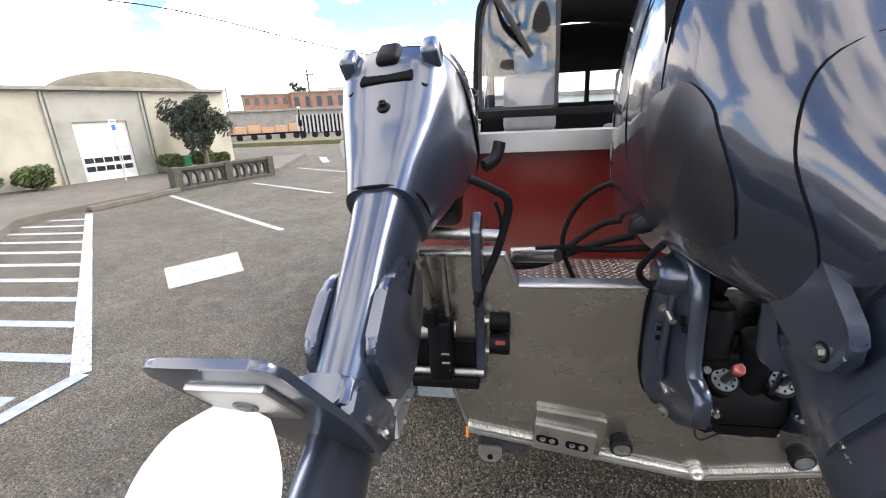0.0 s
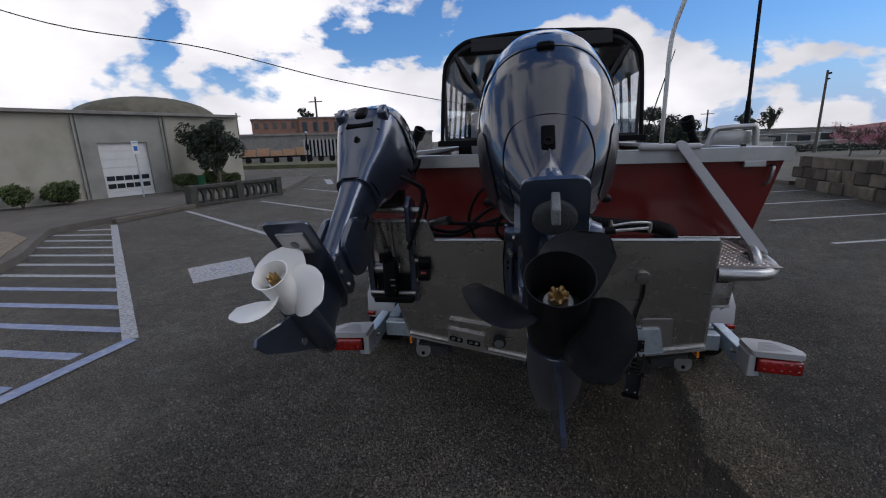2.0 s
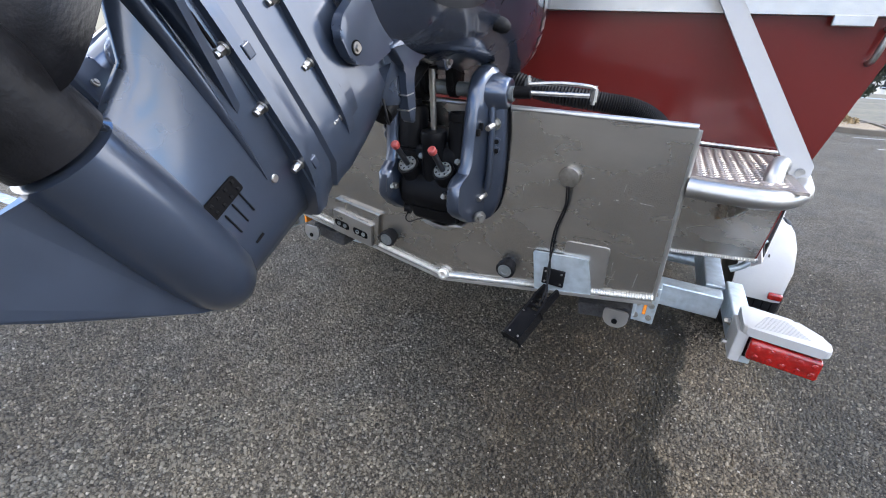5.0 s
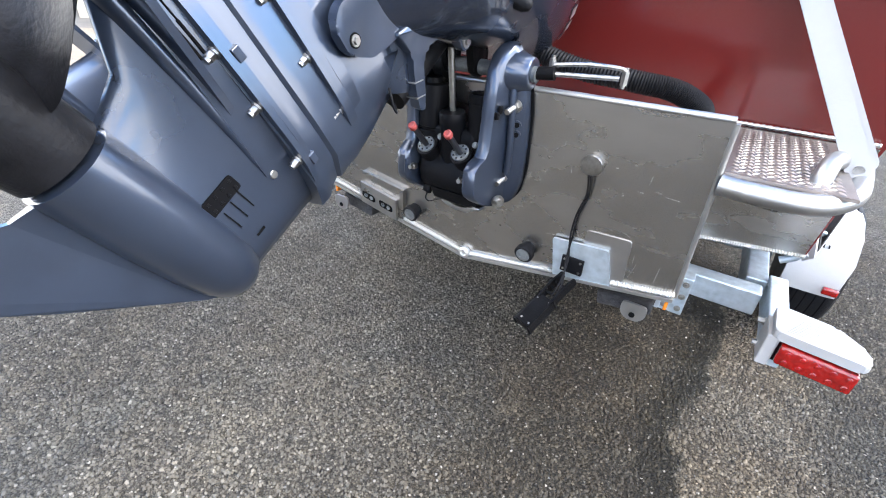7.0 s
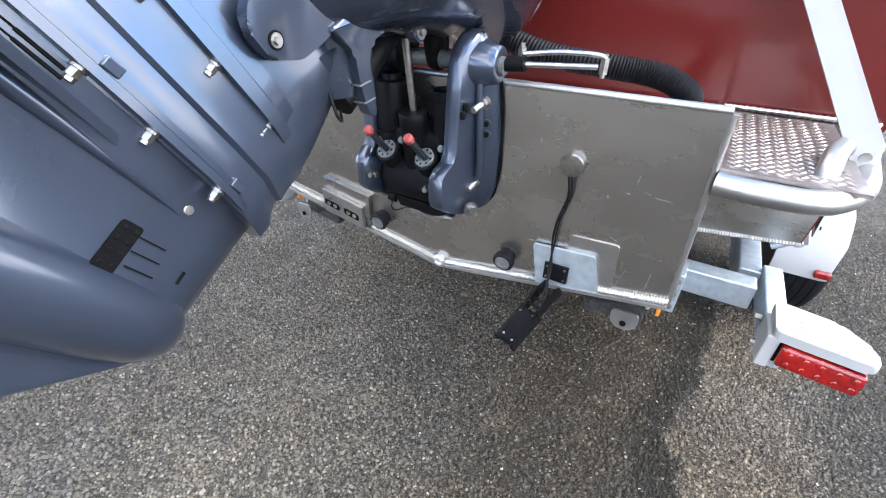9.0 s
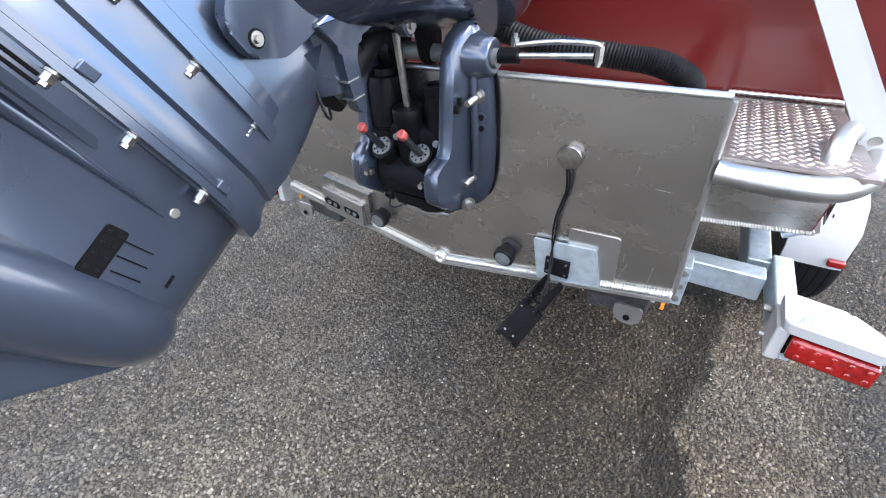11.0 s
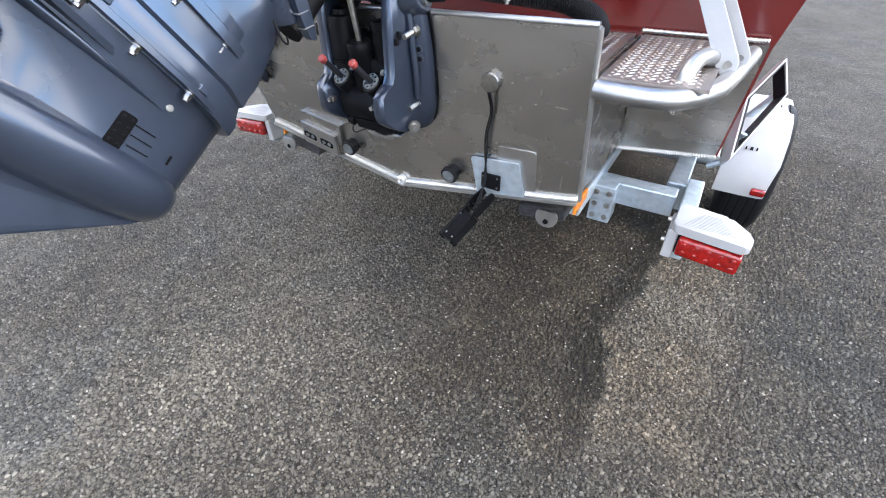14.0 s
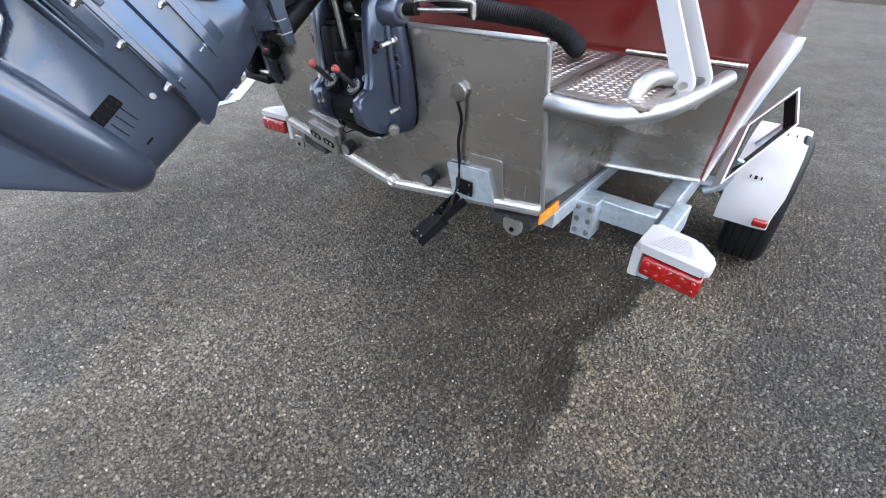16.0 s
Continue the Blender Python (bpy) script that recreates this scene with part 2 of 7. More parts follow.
    bp.inputs["Strength"].default_value, bp.inputs["Distance"].default_value = (0.35, 0.004) if loose else (1.0, 0.011)
    l.new(height, bp.inputs["Height"])
    l.new(bp.outputs[0], b.inputs["Normal"])
    return m


def clear_material(name, tint, opacity, rough=0.06):
    """Clear vinyl or glass: see-through with a mirror-like sheen."""
    m = bpy.data.materials.new(name)
    m.use_nodes = True
    n, l = m.node_tree.nodes, m.node_tree.links
    n.remove(n["Principled BSDF"])
    tr, gl, mx, fr = n.new("ShaderNodeBsdfTransparent"), n.new("ShaderNodeBsdfGlossy"), n.new("ShaderNodeMixShader"), n.new("ShaderNodeFresnel")
    tr.inputs[0].default_value = (*tint, 1)
    gl.inputs["Roughness"].default_value = rough
    fr.inputs["IOR"].default_value = 1.0 + opacity
    l.new(fr.outputs[0], mx.inputs[0])
    l.new(tr.outputs[0], mx.inputs[1])
    l.new(gl.outputs[0], mx.inputs[2])
    l.new(mx.outputs[0], n["Material Output"].inputs[0])
    return m


NAVY = mat("navy_engine_paint", (0.044, 0.058, 0.088), 0.30, 0.62, spread=0.14, scale=3, coat=0.9, bump=0.010, bump_scale=9, rough_spread=0.08, coat_rough=0.12, second=(0.034, 0.045, 0.068), second_scale=7, second_amount=0.5)
COWL = mat("grey_cowl_paint", (0.020, 0.026, 0.041), 0.27, 0.40, spread=0.10, scale=2, coat=1.0, bump=0.005, bump_scale=6, rough_spread=0.05, coat_rough=0.075)
BLACK = mat("black_plastic", (0.0055, 0.0055, 0.0062), 0.42, spread=0.3, scale=20, bump=0.10, bump_scale=180, specular=0.08)
GROOVE = mat("dark_gap", (0.003, 0.003, 0.0035), 0.9, specular=0.1)
ALU = mat("brushed_aluminium", (0.42, 0.405, 0.38), 0.27, 0.95, spread=0.07, scale=5, bump=0.05, bump_scale=16, rough_spread=0.08,
          second=(0.35, 0.335, 0.315), second_scale=2.2, second_amount=0.6, stretch=(1.0, 1.0, 2.2))
ALUB = mat("bright_sheet_aluminium", (0.45, 0.44, 0.425), 0.30, 0.92, spread=0.08, scale=14, bump=0.05, bump_scale=40, second=(0.42, 0.41, 0.39), second_scale=6)
WELD = mat("weld_aluminium", (0.66, 0.65, 0.62), 0.36, 0.92, spread=0.12, scale=60, bump=0.25, bump_scale=120)
TREAD = mat("tread_plate", (0.33, 0.295, 0.27), 0.38, 0.9, spread=0.12, scale=20, bump=0.2, bump_scale=90, second=(0.36, 0.285, 0.24), second_scale=4)
RED = mat("red_hull_paint", (0.118, 0.011, 0.0095), 0.24, 0.0, spread=0.08, scale=1.5, coat=0.7, coat_rough=0.10, bump=0.05, bump_scale=3.5, rough_spread=0.05)
SILVER = mat("pale_aluminium_trim", (0.38, 0.377, 0.365), 0.38, 0.92, spread=0.10, scale=9, bump=0.10, bump_scale=60, second=(0.32, 0.31, 0.30), second_scale=4, second_amount=0.5)
GALV = mat("galvanised_steel", (0.46, 0.53, 0.58), 0.42, 0.7, spread=0.16, scale=38, bump=0.05, bump_scale=80, second=(0.6, 0.64, 0.68), second_scale=9)
WHITE = mat("white_plastic", (0.33, 0.33, 0.327), 0.38, spread=0.05, scale=6, bump=0.06, bump_scale=90, second=(0.29, 0.285, 0.27), second_scale=5, second_amount=0.3)
PROPW = mat("white_prop_paint", (0.68, 0.67, 0.63), 0.36, spread=0.03, scale=8, coat=0.3, bump=0.03, bump_scale=40)
PROPB = mat("black_prop_paint", (0.008, 0.008, 0.009), 0.40, spread=0.3, scale=30, bump=0.12, bump_scale=120, specular=0.12)
ZINC = mat("cast_zinc", (0.14, 0.15, 0.15), 0.55, 0.5, spread=0.2, scale=25, bump=0.3, bump_scale=140)
TABZINC = mat("dark_zinc", (0.055, 0.060, 0.060), 0.6, 0.2, spread=0.2, scale=25, bump=0.3, bump_scale=140)
STEEL = mat("stainless_steel", (0.33, 0.32, 0.30), 0.34, 1.0, spread=0.2, scale=60, bump=0.1, bump_scale=200)
SCOOP = mat("black_scoop", (0.012, 0.013, 0.016), 0.32, spread=0.1, scale=6, coat=0.2, coat_rough=0.2)
BRASS = mat("brass_nut", (0.34, 0.22, 0.09), 0.35, 0.9, spread=0.25, scale=40, bump=0.3, bump_scale=90)
RUBBER = mat("black_rubber", (0.008, 0.008, 0.009), 0.5, spread=0.2, scale=30, bump=0.2, bump_scale=150, specular=0.12)
LENS = mat("red_lamp_lens", (0.22, 0.004, 0.003), 0.14, spread=0.35, scale=30, coat=0.8, bump=0.5, bump_scale=70)
AMBER = mat("amber_reflector", (0.72, 0.22, 0.02), 0.25, spread=0.15, scale=60, coat=0.5, bump=0.3, bump_scale=200)
REDCAP = mat("red_cap", (0.27, 0.045, 0.04), 0.5, spread=0.2, scale=30)
CARPET = mat("bunk_carpet", (0.03, 0.03, 0.032), 0.95, spread=0.4, scale=90, bump=1.0, bump_scale=220)
FABRIC = mat("black_canvas", (0.012, 0.012, 0.014), 0.75, spread=0.25, scale=12, bump=0.2, bump_scale=60)
VINYL = clear_material("clear_vinyl", (0.80, 0.82, 0.85), 0.9, 0.04)
GLASS = clear_material("window_glass", (0.9, 0.94, 0.95), 0.45)
SEATGREY = mat("grey_seat_vinyl", (0.22, 0.22, 0.23), 0.5, spread=0.1, scale=12, bump=0.1, bump_scale=120)
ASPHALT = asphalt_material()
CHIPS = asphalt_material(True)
PAINTW = mat("worn_white_paint", (0.36, 0.36, 0.36), 0.75, spread=0.12, scale=18, bump=0.5, bump_scale=160, second=(0.12, 0.115, 0.105), second_scale=28, second_amount=0.8)
PAINTB = mat("worn_blue_paint", (0.22, 0.26, 0.38), 0.75, spread=0.15, scale=18, bump=0.5, bump_scale=160, second=(0.36, 0.37, 0.39), second_scale=14, second_amount=0.8)
PAVING = mat("old_pavement", (0.105, 0.092, 0.074), 0.9, spread=0.2, scale=3, bump=0.3, bump_scale=60, second=(0.07, 0.064, 0.055), second_scale=0.8, second_amount=0.6)
CONCRETE = mat("concrete", (0.20, 0.19, 0.17), 0.85, spread=0.14, scale=4, bump=0.3, bump_scale=50, second=(0.13, 0.125, 0.115), second_scale=1.3, second_amount=0.6)
STUCCO = mat("stucco_wall", (0.345, 0.325, 0.265), 0.9, spread=0.10, scale=0.8, bump=0.25, bump_scale=30, second=(0.22, 0.215, 0.165), second_scale=0.7, second_amount=0.55)
STUCCO2 = mat("bare_concrete_wall", (0.27, 0.265, 0.235), 0.9, spread=0.1, scale=1.2, bump=0.3, bump_scale=25, second=(0.17, 0.165, 0.14), second_scale=0.9, second_amount=0.6)
MOSSROOF = mat("mossy_dome_roof", (0.10, 0.09, 0.06), 0.95, spread=0.3, scale=2.5, bump=0.4, bump_scale=20, second=(0.16, 0.14, 0.10), second_scale=0.6)
DARKSTONE = mat("mossy_dark_concrete", (0.042, 0.040, 0.034), 0.92, spread=0.4, scale=7, bump=0.6, bump_scale=45, second=(0.065, 0.068, 0.04), second_scale=2)
BLOCK = mat("stone_block", (0.13, 0.105, 0.078), 0.92, spread=0.4, scale=2.2, bump=0.7, bump_scale=22, second=(0.05, 0.05, 0.042), second_scale=0.8, second_amount=0.7)
GRASS = mat("grass", (0.085, 0.088, 0.042), 0.95, spread=0.4, scale=5, bump=0.8, bump_scale=40, second=(0.16, 0.14, 0.07), second_scale=0.9)
VERGE = mat("dry_gravel_verge", (0.085, 0.080, 0.058), 0.95, spread=0.35, scale=3, bump=0.8, bump_scale=40, second=(0.13, 0.115, 0.08), second_scale=0.6, second_amount=0.6)
SOIL = mat("gravelly_soil", (0.20, 0.16, 0.11), 0.95, spread=0.35, scale=18, bump=0.9, bump_scale=60)
LEAF = mat("shrub_leaf", (0.06, 0.085, 0.022), 0.6, spread=0.5, scale=3)
LEAFD = mat("pine_leaf", (0.022, 0.032, 0.018), 0.7, spread=0.5, scale=2)
STRAW = mat("dry_straw_grass", (0.26, 0.19, 0.10), 0.9, spread=0.35, scale=6)
BLOSSOM = mat("pink_blossom", (0.38, 0.17, 0.20), 0.8, spread=0.35, scale=2)
BARK = mat("bark", (0.10, 0.08, 0.06), 0.95, spread=0.3, scale=9, bump=0.8, bump_scale=30)
WOODPOLE = mat("pole_wood", (0.10, 0.085, 0.07), 0.9, spread=0.2, scale=6, bump=0.3, bump_scale=40, stretch=(1, 1, 0.1))
BRICKRED = mat("brick_far", (0.24, 0.13, 0.09), 0.9, spread=0.2, scale=1.2)
SHOPGREY = mat("grey_green_shop_wall", (0.40, 0.44, 0.39), 0.8, spread=0.08, scale=0.5)
PINKWALL = mat("pink_far_wall", (0.50, 0.27, 0.25), 0.85, spread=0.1, scale=0.6)
DOORWHITE = mat("white_door_paint", (0.62, 0.62, 0.60), 0.5, spread=0.05, scale=3, second=(0.52, 0.51, 0.48), second_scale=1.2)
CREAM = mat("cream_wall_far", (0.55, 0.54, 0.50), 0.85, spread=0.08, scale=0.6)
DARKWIN = mat("dark_window_glass", (0.02, 0.025, 0.03), 0.12, spread=0.3, scale=2)
LUMBER = mat("sawn_lumber", (0.40, 0.23, 0.13), 0.8, spread=0.3, scale=4, stretch=(1, 1, 12))
SIGNBLUE = mat("sign_blue", (0.03, 0.12, 0.42), 0.4, spread=0.05)
GREENBIN = mat("green_bin", (0.02, 0.14, 0.06), 0.5, spread=0.15, scale=8)


# each block of the wall has its own tone
bn, bl = BLOCK.node_tree.nodes, BLOCK.node_tree.links
info, tone = bn.new("ShaderNodeObjectInfo"), bn.new("ShaderNodeMapRange")
tone.inputs["To Min"].default_value, tone.inputs["To Max"].default_value = 0.35, 1.35
bl.new(info.outputs["Random"], tone.inputs["Value"])
tint = bn.new("ShaderNodeMix")
tint.data_type, tint.blend_type = "RGBA", "MULTIPLY"
tint.inputs["Factor"].default_value = 1.0
base = bn["Principled BSDF"].inputs["Base Color"]
bl.new(base.links[0].from_socket, tint.inputs["A"])
bl.new(tone.outputs[0], tint.inputs["B"])
bl.new(tint.outputs["Result"], base)


# ---- mesh tools ----
def part(name, bm, material, parent=None, label="", smooth=None):
    """Links a bmesh as one mesh object, under a thing or a part if one is given. smooth: the angle up to which edges are shaded round."""
    me = bpy.data.meshes.new(name)
    bmesh.ops.recalc_face_normals(bm, faces=bm.faces)
    if smooth:
        for fc in bm.faces:
            fc.smooth = True
    bm.to_mesh(me)
    bm.free()
    if smooth:
        me.set_sharp_from_angle(angle=radians(smooth))
    for mm in material if isinstance(material, (list, tuple)) else [material]:
        me.materials.append(mm)
    ob = new(name, me)
    if parent:
        ob.parent = parent
    return tagged(ob, label) if label else ob


def thing(name, label, category, m=None, group="", kind=""):
    ob = new(name)
    ob.empty_display_size = 0.05
    if m is not None:
        ob.matrix_basis = m
    return tagged(ob, label, category, group, kind)


def box(bm, c, s, bevel=0.0, m=None, seg=2):
    r = bmesh.ops.create_cube(bm, size=1)
    vs = r["verts"]
    for v in vs:
        v.co = Vector((v.co.x * s[0] + c[0], v.co.y * s[1] + c[1], v.co.z * s[2] + c[2]))
        if m is not None:
            v.co = m @ v.co
    if bevel:
        es = list({e for v in vs for e in v.link_edges})
        bmesh.ops.bevel(bm, geom=es, offset=bevel, segments=seg, profile=0.5, affect="EDGES")
    return bm


def ring_loft(bm, rings, cap=True, closed=True):
    vs = [[bm.verts.new(p) for p in r] for r in rings]
    k = len(rings[0])
    for a, b in zip(vs, vs[1:]):
        for i in range(k if closed else k - 1):
            j = (i + 1) % k
            bm.faces.new((a[i], a[j], b[j], b[i]))
    if cap:
        bm.faces.new(vs[0])
        bm.faces.new(vs[-1])
    return vs


def frame_of(d):
    d = Vector(d).normalized()
    u = d.orthogonal().normalized() if abs(d.z) > 0.95 else d.cross(Vector((0, 0, 1))).normalized()
    return u, d.cross(u).normalized()


def cyl(bm, p0, p1, r0, r1=None, seg=20, cap=True):
    p0, p1 = Vector(p0), Vector(p1)
    r1 = r0 if r1 is None else r1
    u, v = frame_of(p1 - p0)
    ring = lambda p, r: [p + (u * math.cos(a) + v * math.sin(a)) * r for a in (2 * math.pi * i / seg for i in range(seg))]
    ring_loft(bm, [ring(p0, r0), ring(p1, r1)], cap)
    return bm


def lathe(bm, p0, axis, prof, seg=28, cap=True):
    """prof: (distance along the axis, radius)."""
    p0, axis = Vector(p0), Vector(axis).normalized()
    u, v = frame_of(axis)
    ring_loft(bm, [[p0 + axis * d + (u * math.cos(a) + v * math.sin(a)) * max(r, 1e-4) for a in (2 * math.pi * i / seg for i in range(seg))]
                   for d, r in prof], cap)
    return bm


def spline(pts, n=8):
    """Points along a smooth curve through pts."""
    pts = [Vector(p) for p in pts]
    out = []
    for i in range(len(pts) - 1):
        a, b, c, d = pts[max(i - 1, 0)], pts[i], pts[i + 1], pts[min(i + 2, len(pts) - 1)]
        for k in range(n):
            t = k / n
            out.append(0.5 * ((2 * b) + (c - a) * t + (2 * a - 5 * b + 4 * c - d) * t * t + (3 * b - a - 3 * c + d) * t ** 3))
    return out + [pts[-1]]


def tube(bm, pts, r, seg=10, n=8, ribs=0.0):
    path = spline(pts, n) if n else [Vector(p) for p in pts]
    rings, u = [], None
    for i, p in enumerate(path):
        d = (path[min(i + 1, len(path) - 1)] - path[max(i - 1, 0)]).normalized()
        u = frame_of(d)[0] if u is None else (u - d * u.dot(d)).normalized()
        v = d.cross(u)
        rr = r * (1 + (ribs if i % 2 else -ribs))
        rings.append([p + (u * math.cos(a) + v * math.sin(a)) * rr for a in (2 * math.pi * k / seg for k in range(seg))])
    ring_loft(bm, rings)
    return bm


def plate(bm, outline, t, m=None, bevel=0.0):
    """A flat plate: outline in x, y, thickness t up from z = 0, then posed by m."""
    a = [bm.verts.new((x, y, 0)) for x, y in outline]
    b = [bm.verts.new((x, y, t)) for x, y in outline]
    bm.faces.new(a), bm.faces.new(b)
    k = len(a)
    es = []
    for i in range(k):
        bm.faces.new((a[i], a[(i + 1) % k], b[(i + 1) % k], b[i]))
    if bevel:
        es = [e for e in {e for v in a + b for e in v.link_edges}]
        g = bmesh.ops.bevel(bm, geom=es, offset=bevel, segments=2, profile=0.5, affect="EDGES")
        vs = list({v for fc in g["faces"] for v in fc.verts} | {v for v in a + b if v.is_valid})
    else:
        vs = a + b
    if m is not None:
        seen = set()
        stack = [v for v in vs if v.is_valid]
        while stack:
            v = stack.pop()
            if v in seen:
                continue
            seen.add(v)
            stack.extend(e.other_vert(v) for e in v.link_edges)
        for v in seen:
            v.co = m @ v.co
    return bm


def YZ(x):
    """Pose for a plate drawn in (y, z): its thickness runs along +x from x."""
    return Matrix(((0, 0, 1, x), (1, 0, 0, 0), (0, 1, 0, 0), (0, 0, 0, 1)))


def XZ(y):
    """Pose for a plate drawn in (x, z): its thickness runs along -y from y."""
    return Matrix(((1, 0, 0, 0), (0, 0, -1, y), (0, 1, 0, 0), (0, 0, 0, 1)))


def hexbolt(parent, p, axis, r=0.011, h=0.012, material=None, washer=True):
    bm = bmesh.new()
    p, axis = Vector(p), Vector(axis).normalized()
    if washer:
        cyl(bm, p - axis * 0.002, p + axis * 0.003, r * 1.45, seg=16)
    cyl(bm, p, p + axis * h, r, r * 0.92, seg=6)
    return part("bolt", bm, material or STEEL, parent)


def rounded(outline, r=0.02, n=4):
    """The outline with its corners rounded."""
    out, k = [], len(outline)
    for i in range(k):
        p, c, q = Vector(outline[i - 1]), Vector(outline[i]), Vector(outline[(i + 1) % k])
        rr = min(r, (p - c).length * 0.45, (q - c).length * 0.45)
        a, b = c + (p - c).normalized() * rr, c + (q - c).normalized() * rr
        for j in range(n + 1):
            t = j / n
            w = a * (1 - t) ** 2 + c * 2 * t * (1 - t) + b * t * t
            out.append((w.x, w.y))
    return out


# ---- ground ----
bm = bmesh.new()
xs = [-3000, -300, -60, -20, -8, -3, 0, 3, 8, 20, 60, 300, 3000]
grid = [[bm.verts.new((x, y, 0)) for y in xs] for x in xs]
for i in range(len(xs) - 1):
    for j in range(len(xs) - 1):
        bm.faces.new((grid[i][j], grid[i + 1][j], grid[i + 1][j + 1], grid[i][j + 1]))
tagged(part("ground", bm, ASPHALT), "coarse grey-brown chip asphalt of a parking lot, damp in patches, shade under the boat put into its colour", "ground", kind="structure")


def stone_chips(name, material, x0, x1, y0, y1, per_m2, fade, seed):
    """Small faceted stones bedded in the binder, thinning out towards the edge of the field."""
    g = np.random.default_rng(seed)
    count = int((x1 - x0) * (y1 - y0) * per_m2)
    c = np.column_stack((g.uniform(x0, x1, count), g.uniform(y0, y1, count)))
    edge = np.minimum(np.minimum(c[:, 0] - x0, x1 - c[:, 0]), np.minimum(c[:, 1] - y0, y1 - c[:, 1]))
    c = c[g.uniform(0, 1, count) < np.clip(edge / fade, 0, 1) ** 0.7]
    k = len(c)
    r = 0.0040 + 0.0046 * g.uniform(0, 1, k) ** 2.0
    ang = g.uniform(0, 6.283, k)[:, None] + np.arange(5)[None, :] * 1.2566 + g.uniform(-0.3, 0.3, (k, 5))
    rad = r[:, None] * g.uniform(0.55, 1.35, (k, 5))
    tall = r * g.uniform(0.40, 1.15, k)
    tx, ty_ = g.uniform(-0.6, 0.6, k), g.uniform(-0.6, 0.6, k)
    base = np.stack((c[:, :1] + rad * np.cos(ang), c[:, 1:] + rad * np.sin(ang), np.full((k, 5), -0.001)), 2)
    ux, uy = 0.62 * rad * np.cos(ang), 0.62 * rad * np.sin(ang)
    top = np.stack((c[:, :1] + ux, c[:, 1:] + uy, tall[:, None] + tx[:, None] * ux + ty_[:, None] * uy), 2)
    co = np.concatenate((base, top), 1).reshape(-1, 3)
    q = np.array([(i, (i + 1) % 5, 5 + (i + 1) % 5, 5 + i) for i in range(5)]).reshape(-1)
    loops = np.concatenate((q, np.arange(5, 10)))
    loops = (np.arange(k)[:, None] * 10 + loops[None, :]).reshape(-1)
    starts = (np.arange(k)[:, None] * 25 + np.array([0, 4, 8, 12, 16, 20])[None, :]).reshape(-1)
    me = bpy.data.meshes.new(name)
    me.vertices.add(len(co))
    me.vertices.foreach_set("co", co.reshape(-1))
    me.loops.add(len(loops))
    me.loops.foreach_set("vertex_index", loops.astype(np.int32))
    me.polygons.add(len(starts))
    me.polygons.foreach_set("loop_start", starts.astype(np.int32))
    me.update(calc_edges=True)
    me.materials.append(material)
    return new(name, me)


tagged(stone_chips("stone_chips", CHIPS, -2.9, 3.2, -1.6, 3.4, 4900, 0.9, 17), "grey and brown stone chips bedded in the asphalt", "stone chips", kind="stuff")

# ---- the boat ----
RAKE, HULL_RAKE = 0.13, 0.10                    # how far bracket and hull transom lean aft for each metre up


def ty(z):
    """The aft face of the motor bracket at height z."""
    return 0.314 - (z - 0.74) * RAKE


boat = thing("boat", "red and bare aluminium fishing boat with a black soft top", "boat")
# hull: sections from transom to bow
hull_sections = []
for i in range(13):
    t = i / 12
    y = 0.895 + 5.7 * t
    w = (1.0 - 0.12 * min(t, 0.45)) * (1.0 if t < 0.45 else math.cos((t - 0.45) / 0.55 * math.pi / 2 * 0.97) ** 0.7)
    lift = 0.0 if t < 0.5 else (t - 0.5) ** 2 * 1.6
    hull_sections.append((y, w, lift, t))


def hull_point(s, x, z, fwd=True):
    y, w, lift, t = s
    return (x * w, y - (z - 0.87) * HULL_RAKE * (1 - t) ** 3, z + lift * (1.0 if z < 1.0 else 0.45))


bm = bmesh.new()
ring_loft(bm, [[hull_point(s, x, z) for x, z in ((-1.06, 0.72), (-0.55, 0.66), (0, 0.60), (0.55, 0.66), (1.06, 0.72), (0, 0.95))] for s in hull_sections])
part("hull_bottom", bm, ALU, boat, "bare welded aluminium hull bottom", smooth=20)
for side in (-1, 1):
    bm = bmesh.new()
    ring_loft(bm, [[hull_point(s, side * x, z) for x, z in ((1.062, 0.722), (1.095, 1.12), (1.20, 1.58), (1.16, 1.58), (1.055, 1.12), (1.02, 0.75))] for s in hull_sections])
    part("hull_side", bm, RED, boat, "glossy dark red painted hull side", smooth=25)
    bm = bmesh.new()
    tube(bm, [hull_point(s, side * 1.065, 0.723) for s in hull_sections[:9]], 0.008, n=2)
    part("chine_rail", bm, SILVER, boat, smooth=40)
    # gunwale: broad pale cap
    bm = bmesh.new()
    ring_loft(bm, [[hull_point(s, side * x, z) for x, z in ((1.222, 1.565), (1.225, 1.612), (1.212, 1.627), (1.03, 1.632), (1.025, 1.60), (1.15, 1.568))] for s in hull_sections])
    part("gunwale_cap", bm, SILVER, boat, "pale painted gunwale cap", smooth=30)

# red transom panel with its flat pale cap


def ry(z):
    return 0.912 - (z - 0.69) * HULL_RAKE


bm = bmesh.new()
o = [(-1.093, 1.13), (1.093, 1.13), (1.195, 1.575), (-1.195, 1.575)]
ring_loft(bm, [[(x, ry(z), z) for x, z in o], [(x, ry(z) + 0.04, z) for x, z in o]])
part("transom_panel", bm, RED, boat, "glossy dark red transom panel")
bm = bmesh.new()
o = [(-1.216, 1.562), (1.216, 1.562), (1.224, 1.614), (1.212, 1.630), (-1.212, 1.630), (-1.224, 1.614)]
ring_loft(bm, [[(x, ry(1.58) - 0.035, z) for x, z in o], [(x, ry(1.58) + 0.14, z) for x, z in o]])
